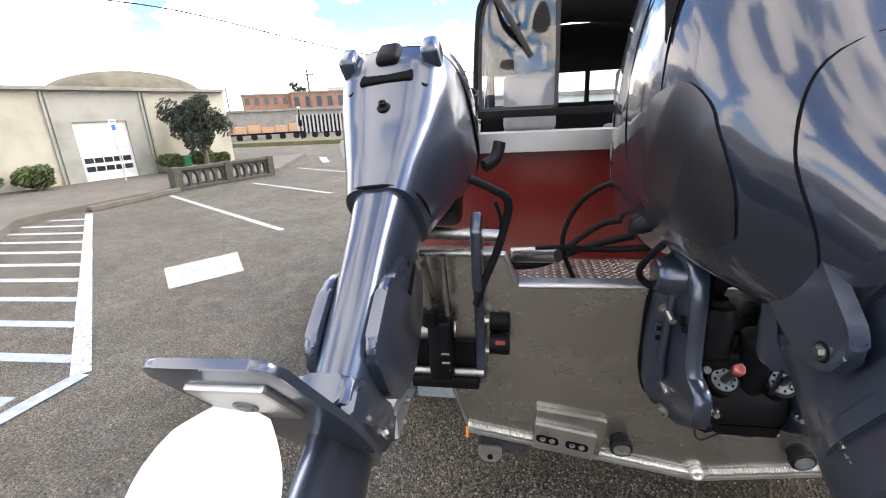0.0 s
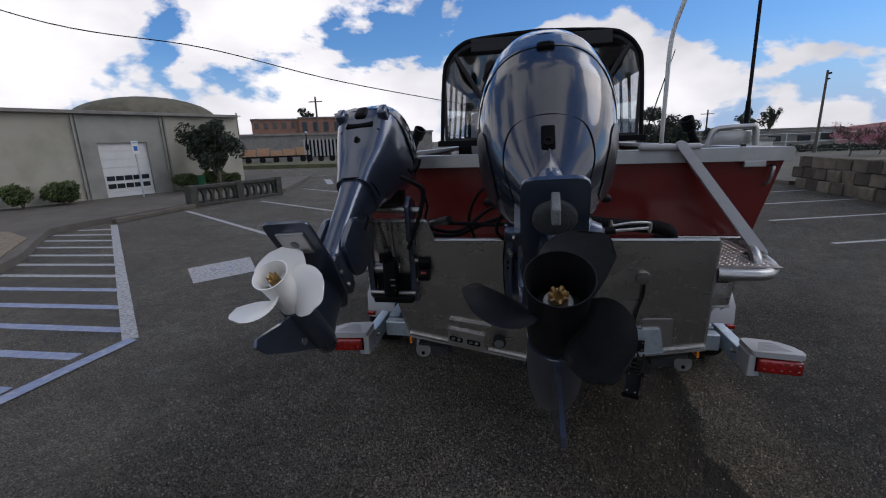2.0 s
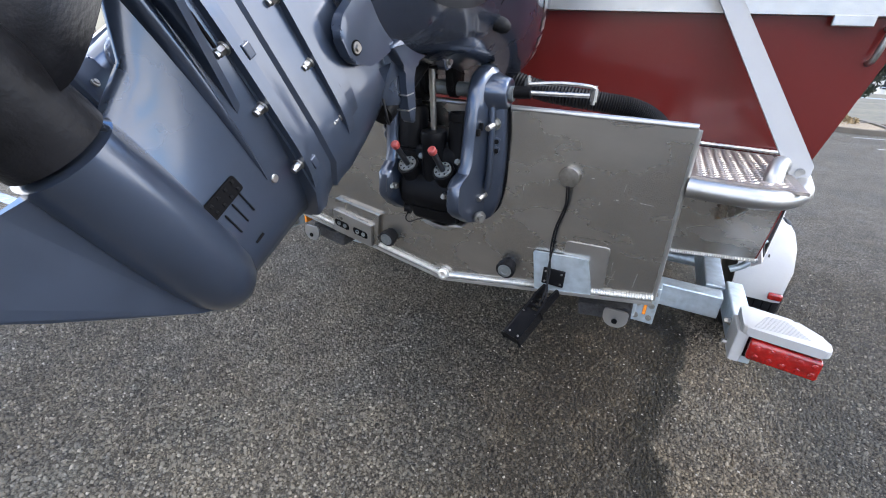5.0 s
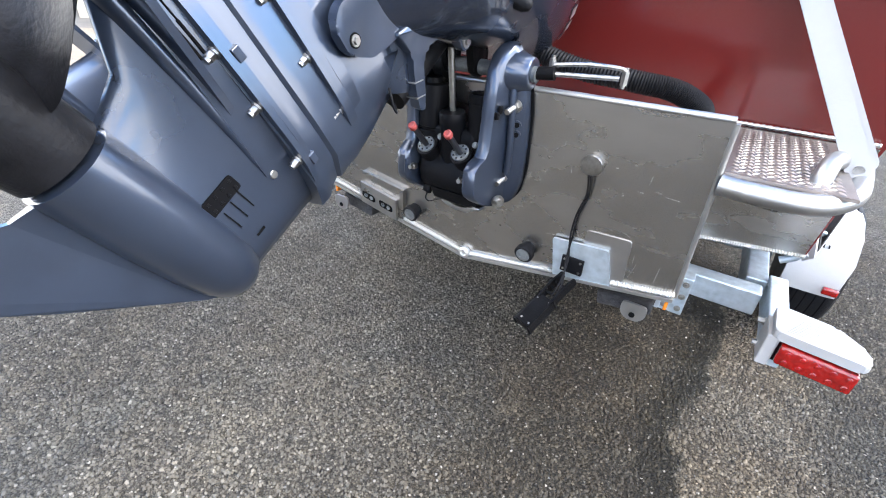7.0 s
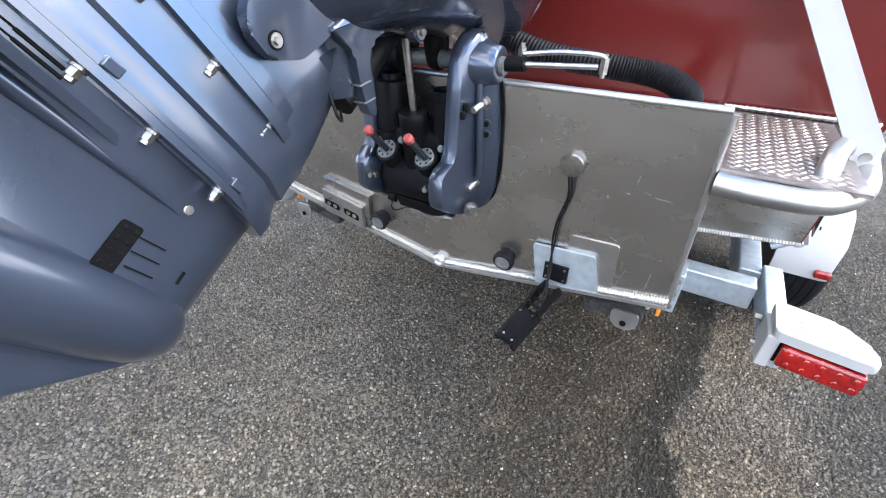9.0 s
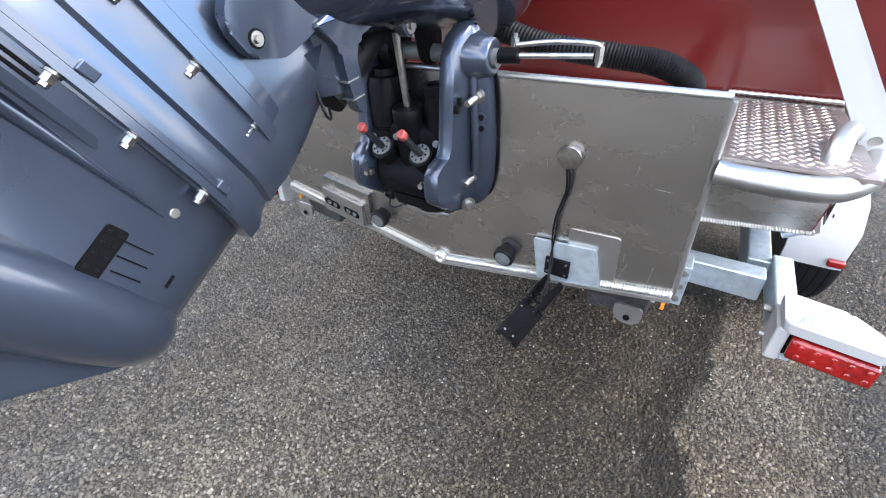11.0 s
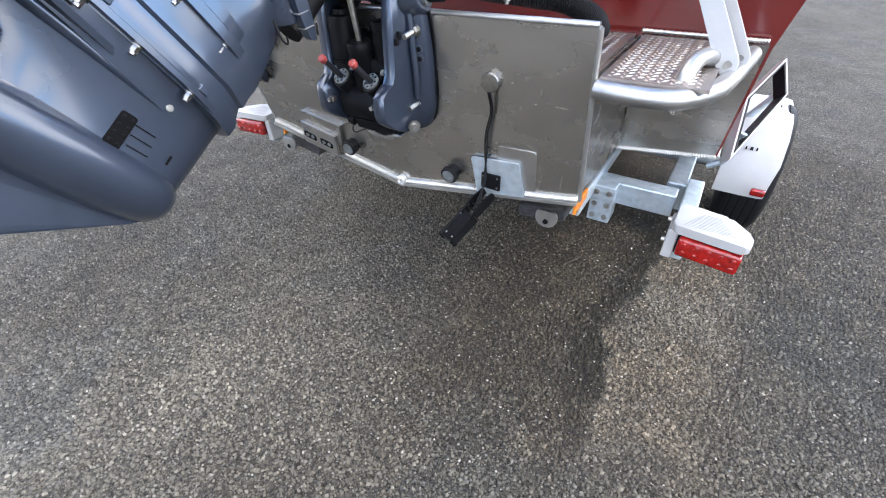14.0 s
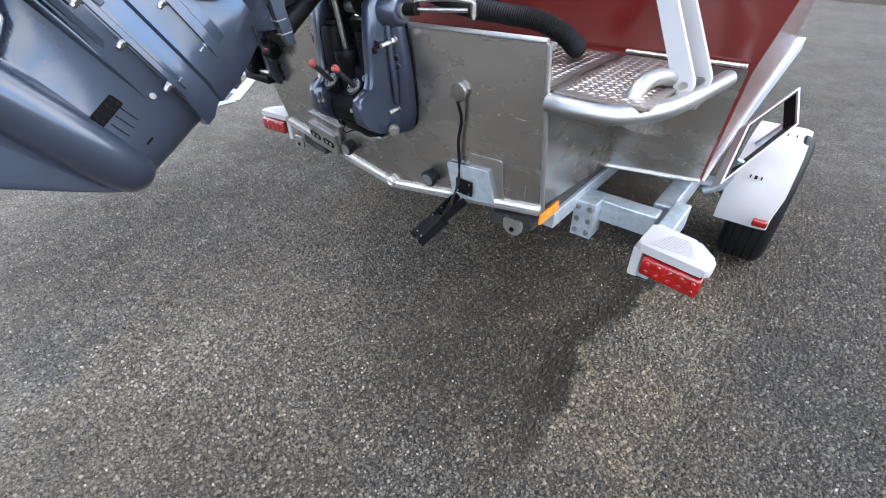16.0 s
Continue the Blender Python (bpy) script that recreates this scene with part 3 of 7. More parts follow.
part("transom_cap", bm, SILVER, boat, "pale aluminium cap along the transom", smooth=30)
# lower aluminium transom beside the bracket
for side in (-1, 1):
    bm = bmesh.new()
    o = [(side * 0.705, 0.685), (side * 1.055, 0.724), (side * 1.085, 1.135), (side * 0.705, 1.135)]
    ring_loft(bm, [[(x, ry(z) - 0.012, z) for x, z in o], [(x, ry(z) + 0.05, z) for x, z in o]])
    part("lower_transom", bm, ALU, boat, "bare aluminium lower transom")
    bm = bmesh.new()
    tube(bm, [(side * (0.70 + 0.09 * k), ry(0.7) - 0.016, 0.692 + 0.0095 * k) for k in range(5)], 0.007, n=22, ribs=0.26)
    part("weld_bead", bm, WELD, boat, smooth=15)

# motor bracket: a welded box that carries the engines
FACE = [(0.0, 0.605), (0.715, 0.737), (0.702, 1.262), (-0.54, 1.252), (-0.572, 1.345), (-0.87, 1.35), (-0.77, 1.04), (-0.695, 0.737)]
bm = bmesh.new()
ring_loft(bm, [[(x, ty(z), z) for x, z in FACE], [(x, ty(z) + 0.02, z) for x, z in FACE]])
part("bracket_face", bm, ALU, boat, "bare scratched aluminium motor bracket plate")
bm = bmesh.new()
deck = [(0.695, 1.13), (-0.69, 1.13), (-0.69, 0.745), (0.0, 0.615), (0.705, 0.745)]
ring_loft(bm, [[(x, ty(z) + 0.021, z) for x, z in deck], [(x, ry(z) + 0.02, z - 0.05 if z < 1 else z) for x, z in deck]])
part("bracket_box", bm, ALU, boat, "bare aluminium bracket box")
for p, q in (((0.0, 0.605), (0.715, 0.737)), ((-0.695, 0.737), (0.0, 0.605))):
    bm = bmesh.new()                             # turned lip under the plate
    (x0, z0), (x1, z1) = p, q
    ring_loft(bm, [[(x, ty(z) + d, z + h) for d, h in ((-0.022, -0.004), (0.03, -0.004), (0.03, 0.006), (-0.022, 0.006))] for x, z in (p, q)])
    part("bottom_lip", bm, SILVER, boat)
    bm = bmesh.new()
    n = 190
    tube(bm, [(x0 + (x1 - x0) * k / n, ty(z0 + (z1 - z0) * k / n) - 0.007, z0 + (z1 - z0) * k / n + 0.014) for k in range(n + 1)], 0.0085, n=0, ribs=0.24, seg=8)
    part("weld_bead", bm, WELD, boat, smooth=15)
for pts in ([(0.714, 0.74), (0.702, 1.259)], [(0.70, 1.265), (-0.536, 1.255)], [(-0.54, 1.254), (-0.573, 1.348), (-0.87, 1.352)], [(-0.695, 0.74), (-0.77, 1.04), (-0.87, 1.35)]):
    bm = bmesh.new()
    path = []
    for (x0, z0), (x1, z1) in zip(pts, pts[1:]):
        path += [(x0 + (x1 - x0) * k / 24, ty(z0 + (z1 - z0) * k / 24) + 0.008, z0 + (z1 - z0) * k / 24) for k in range(24)]
    path.append((pts[-1][0], ty(pts[-1][1]) + 0.008, pts[-1][1]))
    tube(bm, path, 0.0095, n=0, ribs=0.03, seg=8)
    part("edge_bead", bm, SILVER, boat, smooth=60)
# top ledge of the bracket behind the plate edge
bm = bmesh.new()
box(bm, (0.07, ty(1.25) + 0.045, 1.243), (1.24, 0.075, 0.018), 0.004)
part("bracket_cap", bm, SILVER, boat, "pale aluminium cap on the bracket edge")
bm = bmesh.new()
box(bm, (-0.725, ty(1.34) + 0.055, 1.325), (0.27, 0.07, 0.045), 0.005)
part("kicker_pad", bm, ALU, boat)
# splash well floor of diamond tread plate
def tread(parent, x0, x1, y0, y1, z, skew=0.0):
    bm = bmesh.new()
    box(bm, ((x0 + x1) / 2, (y0 + y1) / 2, z - 0.004), (x1 - x0, y1 - y0, 0.008))
    step = 0.030
    i = 0
    y = y0 + 0.02
    while y < y1 - 0.01:
        x = x0 + 0.02 + (step / 2 if i % 2 else 0)
        while x < x1 - 0.015:
            a = radians(45 if i % 2 else -45)
            dx, dy = math.cos(a) * 0.013, math.sin(a) * 0.013
            nx, ny = -dy * 0.32, dx * 0.32
            b = [bm.verts.new((x + sx * dx + sn * nx, y + sx * dy + sn * ny, z)) for sx, sn in ((-1, 0), (0, -1), (1, 0), (0, 1))]
            t = bm.verts.new((x, y, z + 0.0035))
            for k in range(4):
                bm.faces.new((b[k], b[(k + 1) % 4], t))
            x += step
        y += step / 2
        i += 1
    return part("tread_plate", bm, TREAD, parent, "bright diamond tread plate")


tread(boat, -0.55, 0.685, 0.31, 0.83, 1.140)
# swim steps: tread plate with a bent tube round the edge
for side in (-1, 1):
    x0, x1 = sorted((side * 0.715, side * 0.975))
    tread(boat, x0, x1, 0.285, 0.82, 1.140)
    bm = bmesh.new()
    tube(bm, [(side * 0.715, 0.268, 1.112), (side * 0.79, 0.258, 1.112), (side * 0.88, 0.262, 1.112), (side * 0.935, 0.300, 1.113), (side * 0.985, 0.395, 1.114), (side * 1.015, 0.56, 1.115), (side * 1.045, 0.80, 1.117)], 0.026, seg=18)
    part("step_tube", bm, SILVER, boat, "bent aluminium tube round the swim step", smooth=60)
    bm = bmesh.new()
    tube(bm, [(side * 0.905, 0.35, 1.115), (side * 0.91, 0.37, 1.150), (side * 0.92, 0.42, 1.172), (side * 0.94, 0.49, 1.168), (side * 0.965, 0.55, 1.14)], 0.022, seg=14)
    part("hand_loop", bm, SILVER, boat, smooth=60)
    bm = bmesh.new()
    o = [(0.27, 1.10), (0.85, 1.10), (0.90, 0.86), (0.55, 0.98)]
    plate(bm, o, 0.008, YZ(side * 0.88))
    part("step_gusset", bm, ALU, boat)
    bm = bmesh.new()
    tube(bm, [(side * 0.70, ry(1.15) - 0.018, 1.148), (side * 0.9, ry(1.15) - 0.018, 1.148), (side * 1.08, ry(1.15) - 0.018, 1.148)], 0.007, n=24, ribs=0.15)
    part("weld_bead", bm, WELD, boat, smooth=40)

# hull plugs, trim plates, bosses
def plug(x, z, r=0.030):
    """A drain plug: black knurled ring round a zinc face."""
    bm = bmesh.new()
    ax = Vector((0, -1, -0.2))
    lathe(bm, (x, ty(z), z), ax, ((0, r * 0.9), (0.022, r * 0.9), (0.023, r * 1.1), (0.040, r * 1.1), (0.043, r), (0.043, 0.75 * r)), seg=24)
    ring = part("drain_plug", bm, RUBBER, boat, "black knurled drain plug with a zinc face", smooth=35)
    bm = bmesh.new()
    lathe(bm, Vector((x, ty(z), z)) + ax * 0.041, ax, ((0, r * 0.8), (0.004, r * 0.8), (0.005, r * 0.45), (0.003, r * 0.4), (0.003, 0.001)), seg=20)
    part("plug_face", bm, ZINC, ring, smooth=35)


plug(-0.232, 0.735)
plug(0.25, 0.737)
bm = bmesh.new()
lathe(bm, (0, ty(0.62) - 0.004, 0.624), (0, -1, 0), ((0, 0.022), (0.016, 0.022), (0.020, 0.014), (0.014, 0.010)), seg=18)
part("keel_boss", bm, WELD, boat, smooth=40)
bm = bmesh.new()
lathe(bm, (0.41, ty(1.09), 1.09), (0, -1, -RAKE), ((0, 0.029), (0.004, 0.031), (0.014, 0.031), (0.0170, 0.029), (0.0180, 0.016), (0.0185, 0.001)), seg=36)
part("cable_boss", bm, STEEL, boat, "polished stainless cable cover", smooth=50)
# transducer: doubler, plate, cables, bracket, body
bm = bmesh.new()
o = rounded([(0.43, 0.700), (0.570, 0.724), (0.565, 0.885), (0.43, 0.878)], 0.012, 3)
ring_loft(bm, [[(x + (0.4875 - x) * g, ty(z) - d, z + (0.79 - z) * g) for x, z in o] for g, d in ((0.0, 0.0), (0.0, 0.0022), (0.012, 0.0042))])
part("doubler_plate", bm, ALUB, boat, "smooth aluminium doubler plate", smooth=30)
bm = bmesh.new()
o = rounded([(0.334, 0.819), (0.510, 0.833), (0.538, 0.702), (0.354, 0.662)], 0.006, 2)
ring_loft(bm, [[(x, ty(z) - 0.016, z) for x, z in o], [(x, ty(z) - 0.005, z) for x, z in o]])
part("mounting_plate", bm, GALV, boat, "small bright aluminium mounting plate")
for dx, dy in ((0.0, 0.0), (0.0065, 0.004)):
    bm = bmesh.new()
    tube(bm, [(0.41 + dx, ty(1.09) - 0.022, 1.062), (0.412 + dx, ty(1.0) - 0.014, 1.0), (0.394 + dx, ty(0.95) - 0.012, 0.92), (0.388 + dx, ty(0.85) - 0.012, 0.84), (0.400 - dx, ty(0.77) - 0.034, 0.765), (0.405 + dx, 0.225, 0.715), (0.395 + 2 * dx, 0.195, 0.668)], 0.0029, seg=8)
    part("transducer_cable", bm, RUBBER, boat, smooth=60)
transducer = thing("sonar_transducer", "black plastic sonar transducer hung from the bracket plate", "transducer")
bm = bmesh.new()
box(bm, (0.412, ty(0.745) - 0.021, 0.742), (0.072, 0.010, 0.058), 0.003)
part("mount", bm, BLACK, transducer)
tdir = (Vector((0.352, 0.100, 0.600)) - Vector((0.412, 0.255, 0.700)))
tx = tdir.normalized()
ts = tx.cross(Vector((0, 0, 1))).normalized()
tn = ts.cross(tx).normalized()
tm = Matrix(((ts.x, tx.x, tn.x, 0.412), (ts.y, tx.y, tn.y, 0.255), (ts.z, tx.z, tn.z, 0.700), (0, 0, 0, 1)))
for dx in (-0.024, 0.024):
    bm = bmesh.new()
    plate(bm, rounded([(-0.02, 0.015), (0.03, 0.022), (0.10, 0.016), (0.115, -0.004), (0.09, -0.014), (-0.02, -0.018)], 0.008, 3), 0.007, tm @ Matrix(((0, 0, 1, dx - 0.0035), (1, 0, 0, 0), (0, 1, 0, 0), (0, 0, 0, 1))), 0.001)
    part("arm", bm, BLACK, transducer)
bm = bmesh.new()
for k in range(4):
    box(bm, (0, 0.02 + 0.022 * k, 0), (0.044, 0.006, 0.012), 0.001, tm)
part("arm_web", bm, BLACK, transducer)
bm = bmesh.new()
box(bm, (0, 0.142, -0.004), (0.062, 0.115, 0.026), 0.006, tm, 3)
part("sensor_body", bm, BLACK, transducer, "wedge-shaped black sensor body", smooth=40)
up = tm.to_3x3() @ Vector((0, 0, 1))
for x, y in ((-0.022, 0.055), (0.022, 0.06), (-0.022, 0.095), (0.022, 0.10), (-0.018, 0.185), (0.016, 0.182)):
    hexbolt(transducer, tm @ Vector((x, y, 0.0085 if y > 0.11 else 0.012)), up, 0.0038, 0.002, None, False)
for dx in (-0.026, 0.026):
    for dz in (-0.018, 0.018):
        hexbolt(transducer, (0.412 + dx, ty(0.742) - 0.026, 0.742 + dz), (0, -1, 0), 0.0042, 0.003, None, False)
# a few bright scratches on the bare plate
rnd = random.Random(21)
for k in range(16):
    x, z, a, L = rnd.uniform(0.2, 0.66), rnd.uniform(0.72, 1.15), rnd.choice((0.1, 1.45, 1.7, 2.9)) + rnd.uniform(-0.2, 0.2), rnd.uniform(0.015, 0.06)
    bm = bmesh.new()
    pts = [(x + math.cos(a) * L * s, z + math.sin(a) * L * s) for s in (0, 0.5, 1)]
    tube(bm, [(px, ty(pz) + 0.0001, pz) for px, pz in pts], 0.00035, seg=5, n=3)
    part("scratch", bm, SILVER, boat)
# trim anode plate on the port side
bm = bmesh.new()
o = [(-0.490, 0.712), (-0.290, 0.674), (-0.275, 0.810), (-0.480, 0.842)]
ring_loft(bm, [[(x, ty(z) - 0.020, z) for x, z in o], [(x, ty(z) - 0.001, z) for x, z in o]])
part("backing_plate", bm, ALU, boat, "aluminium backing plate")
bm = bmesh.new()
o = [(-0.492, 0.703), (-0.312, 0.668), (-0.304, 0.762), (-0.484, 0.797)]
ring_loft(bm, [[(x, ty(z) - 0.036, z) for x, z in o], [(x, ty(z) - 0.021, z) for x, z in o]])
anode = part("anode_block", bm, ALUB, boat, "pale cast anode block with oval slots")
for x, z in ((-0.448, 0.738), (-0.360, 0.720)):
    bm = bmesh.new()
    o = rounded([(x - 0.034, z - 0.008), (x + 0.034, z - 0.022), (x + 0.034, z + 0.008), (x - 0.034, z + 0.022)], 0.014, 5)
    ring_loft(bm, [[(px, ty(pz) - 0.0372, pz) for px, pz in o], [(px, ty(pz) - 0.030, pz) for px, pz in o]])
    slot = part("slot", bm, GROOVE, anode)
    for dx in (-0.014, 0.014):
        bm = bmesh.new()
        lathe(bm, (x + dx, ty(z) - 0.0365, z - dx * 0.2), (0, -1, 0), ((0, 0.009), (0.002, 0.009), (0.002, 0.004), (0.001, 0.004)), seg=14)
        part("screw", bm, ZINC, slot)

# boarding ladder folded against the starboard quarter
ladder = thing("boarding_ladder", "white folding boarding ladder on the starboard swim step", "ladder")
for dx, dy in ((0.0, 0.0), (0.022, 0.085)):
    bm = bmesh.new()
    a, b = Vector((0.99 + dx, 0.520 + dy, 1.150)), Vector((0.665 + dx, 0.735 + dy, 1.655))
    d = (b - a).normalized()
    side_v = Vector((0, -1, 0)).cross(d).normalized()
    o, n = [], 10
    L = (b - a).length
    for k in range(n + 1):
        th = math.pi / 2 + math.pi * k / n
        o.append((math.cos(th) * 0.026, math.sin(th) * 0.026))
    for k in range(n + 1):
        th = -math.pi / 2 + math.pi * k / n
        o.append((L + math.cos(th) * 0.020, math.sin(th) * 0.022))
    m = Matrix((( d.x, side_v.x, 0, a.x), (d.y, side_v.y, -1, a.y), (d.z, side_v.z, 0, a.z), (0, 0, 0, 1)))
    plate(bm, o, 0.022, m, 0.003)
    rail = part("rail", bm, WHITE, ladder)
    hexbolt(ladder, a + Vector((0, -0.022, 0)), (0, -1, 0), 0.008, 0.004)
bm = bmesh.new()
cyl(bm, (0.846, 0.60, 1.375), (0.868, 0.69, 1.375), 0.010)
part("rung", bm, SILVER, ladder, smooth=40)
bm = bmesh.new()
box(bm, (0.62, 0.755, 1.645), (0.30, 0.05, 0.032), 0.014, seg=3)
part("grab_bar", bm, WHITE, ladder, smooth=50)
# stern corner fittings
for side in (-1, 1):
    bm = bmesh.new()
    box(bm, (side * 1.04, ry(1.58) - 0.043, 1.548), (0.10, 0.012, 0.03), 0.003)
    part("cap_bracket", bm, SILVER, boat)
    bm = bmesh.new()
    tube(bm, [(side * 1.135, ry(1.54) - 0.002, 1.535), (side * 1.137, ry(1.54) - 0.03, 1.525), (side * 1.128, ry(1.48) - 0.03, 1.455), (side * 1.125, ry(1.46) - 0.002, 1.44)], 0.009)
    part("tie_ring", bm, STEEL, boat, smooth=60)
    # cleat rail on the cap
    bm = bmesh.new()
    tube(bm, [(side * 0.82, 0.82, 1.64), (side * 0.84, 0.82, 1.71), (side * 0.88, 0.82, 1.73), (side * 1.0, 0.82, 1.735), (side * 1.04, 0.82, 1.725), (side * 1.05, 0.82, 1.64)], 0.014)
    box(bm, (side * 0.94, 0.86, 1.68), (0.2, 0.02, 0.07), 0.004)
    part("cleat_rail", bm, SILVER, boat, smooth=50)
    bm = bmesh.new()
    lathe(bm, (side * 0.80, 0.90, 1.63), (-side * 0.45, -0.35, 0.8), ((0, 0.026), (0.06, 0.026), (0.07, 0.020), (0.12, 0.022), (0.13, 0.034), (0.19, 0.034), (0.19, 0.026), (0.16, 0.02)), seg=16)
    part("rod_holder", bm, BLACK, boat, "black plastic rod holder", smooth=40)

# soft-top cabin
CY0, CY1 = 2.2, 4.2
bm = bmesh.new()
arch = [(-0.84, 1.72), (-0.80, 2.24), (-0.76, 2.38), (-0.66, 2.48), (-0.50, 2.53), (0.0, 2.57), (0.50, 2.53), (0.66, 2.48), (0.76, 2.38), (0.80, 2.24), (0.84, 1.72)]
top = arch[1:-1]
outer = [[(x, y, z) for x, z in top] + [(x * 0.97, y, z - 0.035) for x, z in reversed(top)] for y in (CY0, 3.3, CY1)]
ring_loft(bm, outer)
part("soft_top", bm, FABRIC, boat, "black canvas soft top", smooth=40)
bm = bmesh.new()
for x in (-0.83, 0.83):
    tube(bm, [(x, CY0, 1.70), (x * 0.96, CY0, 2.24), (x * 0.91, CY0, 2.38), (x * 0.79, CY0, 2.48), (x * 0.6, CY0, 2.525), (0, CY0, 2.555)], 0.018)
part("canopy_bow", bm, BLACK, boat, smooth=60)
bm = bmesh.new()
box(bm, (0, CY0 - 0.012, 2.475), (1.12, 0.02, 0.10), 0.006)
part("header_band", bm, FABRIC, boat)


def curtain(x0, x1, z0, z1, y, seed, folds):
    """Clear vinyl sheet with slack folds."""
    rnd = random.Random(seed)
    ph = [rnd.uniform(0, 6.28) for _ in range(6)]
    bm = bmesh.new()
    nx, nz = 26, 26
    vs = []
    for i in range(nx + 1):
        row = []
        for j in range(nz + 1):
            u, v = i / nx, j / nz
            amp = folds * math.sin(math.pi * u) * max(0.05, min(1.0, (v - 0.35) * 3.0))
            d = amp * (math.sin(5 * (u + v) + ph[0]) + 0.5 * math.sin(9 * (u - 0.7 * v) + ph[1]) + 0.15 * math.sin(17 * u + 6 * v + ph[2]))
            row.append(bm.verts.new((x0 + (x1 - x0) * u, y + d, z0 + (z1 - z0) * v)))
        vs.append(row)
    for i in range(nx):
        for j in range(nz):
            bm.faces.new((vs[i][j], vs[i + 1][j], vs[i + 1][j + 1], vs[i][j + 1]))
    return part("vinyl_curtain", bm, VINYL, boat, "wrinkled clear vinyl curtain", smooth=80)


curtain(-0.78, -0.30, 1.72, 2.40, CY0 + 0.01, 3, 0.024)
curtain(0.30, 0.78, 1.72, 2.40, CY0 + 0.01, 7, 0.024)
for side in (-1, 1):
    # rolled flap in the upper corner of each curtain
    bm = bmesh.new()
    tube(bm, [(side * 0.70, CY0 - 0.01, 2.41), (side * 0.62, CY0 - 0.02, 2.29), (side * 0.54, CY0 - 0.025, 2.16), (side * 0.46, CY0 - 0.01, 2.03)], 0.018, ribs=0.1)
    part("rolled_flap", bm, FABRIC, boat, smooth=60)
    bm = bmesh.new()
    for zz in (1.72,):
        box(bm, (side * 0.55, CY0 - 0.004, zz), (0.5, 0.010, 0.026), 0.003)
    for xx, hh in ((0.30, 0.70), (0.79, 0.50)):
        box(bm, (side * xx, CY0 - 0.004, 1.72 + hh / 2), (0.026, 0.012, hh), 0.003)
    part("curtain_binding", bm, FABRIC, boat)
    # side curtains with their ribs
    bm = bmesh.new()
    a = [(side * 0.83, CY0, 1.70), (side * 0.86, CY1 + 0.3, 1.78), (side * 0.80, CY1, 2.36), (side * 0.79, CY0, 2.36)]
    bm.faces.new([bm.verts.new(p) for p in a])
    part("side_curtain", bm, VINYL, boat, "clear vinyl side curtain")
    for yy in (2.65, 3.0, 3.45, 3.9):
        bm = bmesh.new()
        tube(bm, [(side * 0.845, yy, 1.70), (side * 0.81, yy + 0.1, 2.36)], 0.014, n=0)
        part("canopy_strut", bm, BLACK, boat)
# windscreen frame and dash, with real openings
bm = bmesh.new()
for a, b in (((-0.86, 1.72), (-0.80, 2.40)), ((-0.18, 1.72), (-0.18, 2.46)), ((0.18, 1.72), (0.18, 2.46)), ((0.86, 1.72), (0.80, 2.40))):
    cx, cz = (a[0] + b[0]) / 2, (a[1] + b[1]) / 2
    box(bm, (cx, CY1 + 0.12, cz), (0.05, 0.05, 0.74), 0.004)
box(bm, (0, CY1 + 0.12, 1.72), (1.76, 0.06, 0.09), 0.006)
box(bm, (0, CY1 + 0.10, 2.30), (1.66, 0.10, 0.46), 0.006)
part("windscreen_frame", bm, BLACK, boat, "black windscreen frame")
for x0, x1 in ((-0.83, -0.2), (-0.155, 0.155), (0.2, 0.83)):
    bm = bmesh.new()
    box(bm, ((x0 + x1) / 2, CY1 + 0.12, 1.93), (x1 - x0, 0.006, 0.36))
    part("windscreen_pane", bm, GLASS, boat)
bm = bmesh.new()
box(bm, (0, 3.0, 1.05), (2.0, 4.6, 0.03))
part("deck", bm, TREAD, boat, "grey tread deck inside the boat")
bm = bmesh.new()
box(bm, (0, 4.2, 1.35), (1.9, 0.35, 0.62), 0.03)
part("dash", bm, BLACK, boat)
bm = bmesh.new()
box(bm, (0, CY0 - 0.02, 1.69), (1.72, 0.09, 0.05), 0.008)
part("rear_sill", bm, BLACK, boat)
for x in (-0.45, 0.45):
    seat = thing("helm_chair", "grey vinyl helm chair with a headrest inside the cabin", "chair", pose(x, 3.3, 1.065), group="helm seats")
    bm = bmesh.new()
    box(bm, (0, 0, 0.42), (0.46, 0.46, 0.14), 0.04, seg=3)
    part("seat", bm, SEATGREY, seat, smooth=40)
    bm = bmesh.new()
    box(bm, (0, -0.20, 0.70), (0.44, 0.12, 0.46), 0.05, seg=3)
    part("backrest", bm, SEATGREY, seat, smooth=40)
    bm = bmesh.new()
    box(bm, (0, -0.20, 1.04), (0.26, 0.09, 0.19), 0.04, seg=3)
    part("headrest", bm, SEATGREY, seat, smooth=40)
    for dx in (-0.06, 0.06):
        bm = bmesh.new()
        cyl(bm, (dx, -0.20, 0.90), (dx, -0.20, 0.97), 0.008)
        part("headrest_post", bm, STEEL, seat)
    bm = bmesh.new()
    cyl(bm, (0, 0, 0), (0, 0, 0.36), 0.06)
    part("pedestal", bm, BLACK, seat, smooth=40)


def antenna(p0, p1, r, label):
    a = thing("antenna", label, "antenna")
    p0, p1 = Vector(p0), Vector(p1)
    bm = bmesh.new()
    cyl(bm, p0, p0 + (p1 - p0) * 0.12, r * 1.5, r * 1.3, 12)
    part("base", bm, BLACK, a, smooth=40)
    bm = bmesh.new()
    cyl(bm, p0 + (p1 - p0) * 0.12, p1, r, r * 0.6, 12)
    part("whip", bm, RUBBER, a, smooth=40)


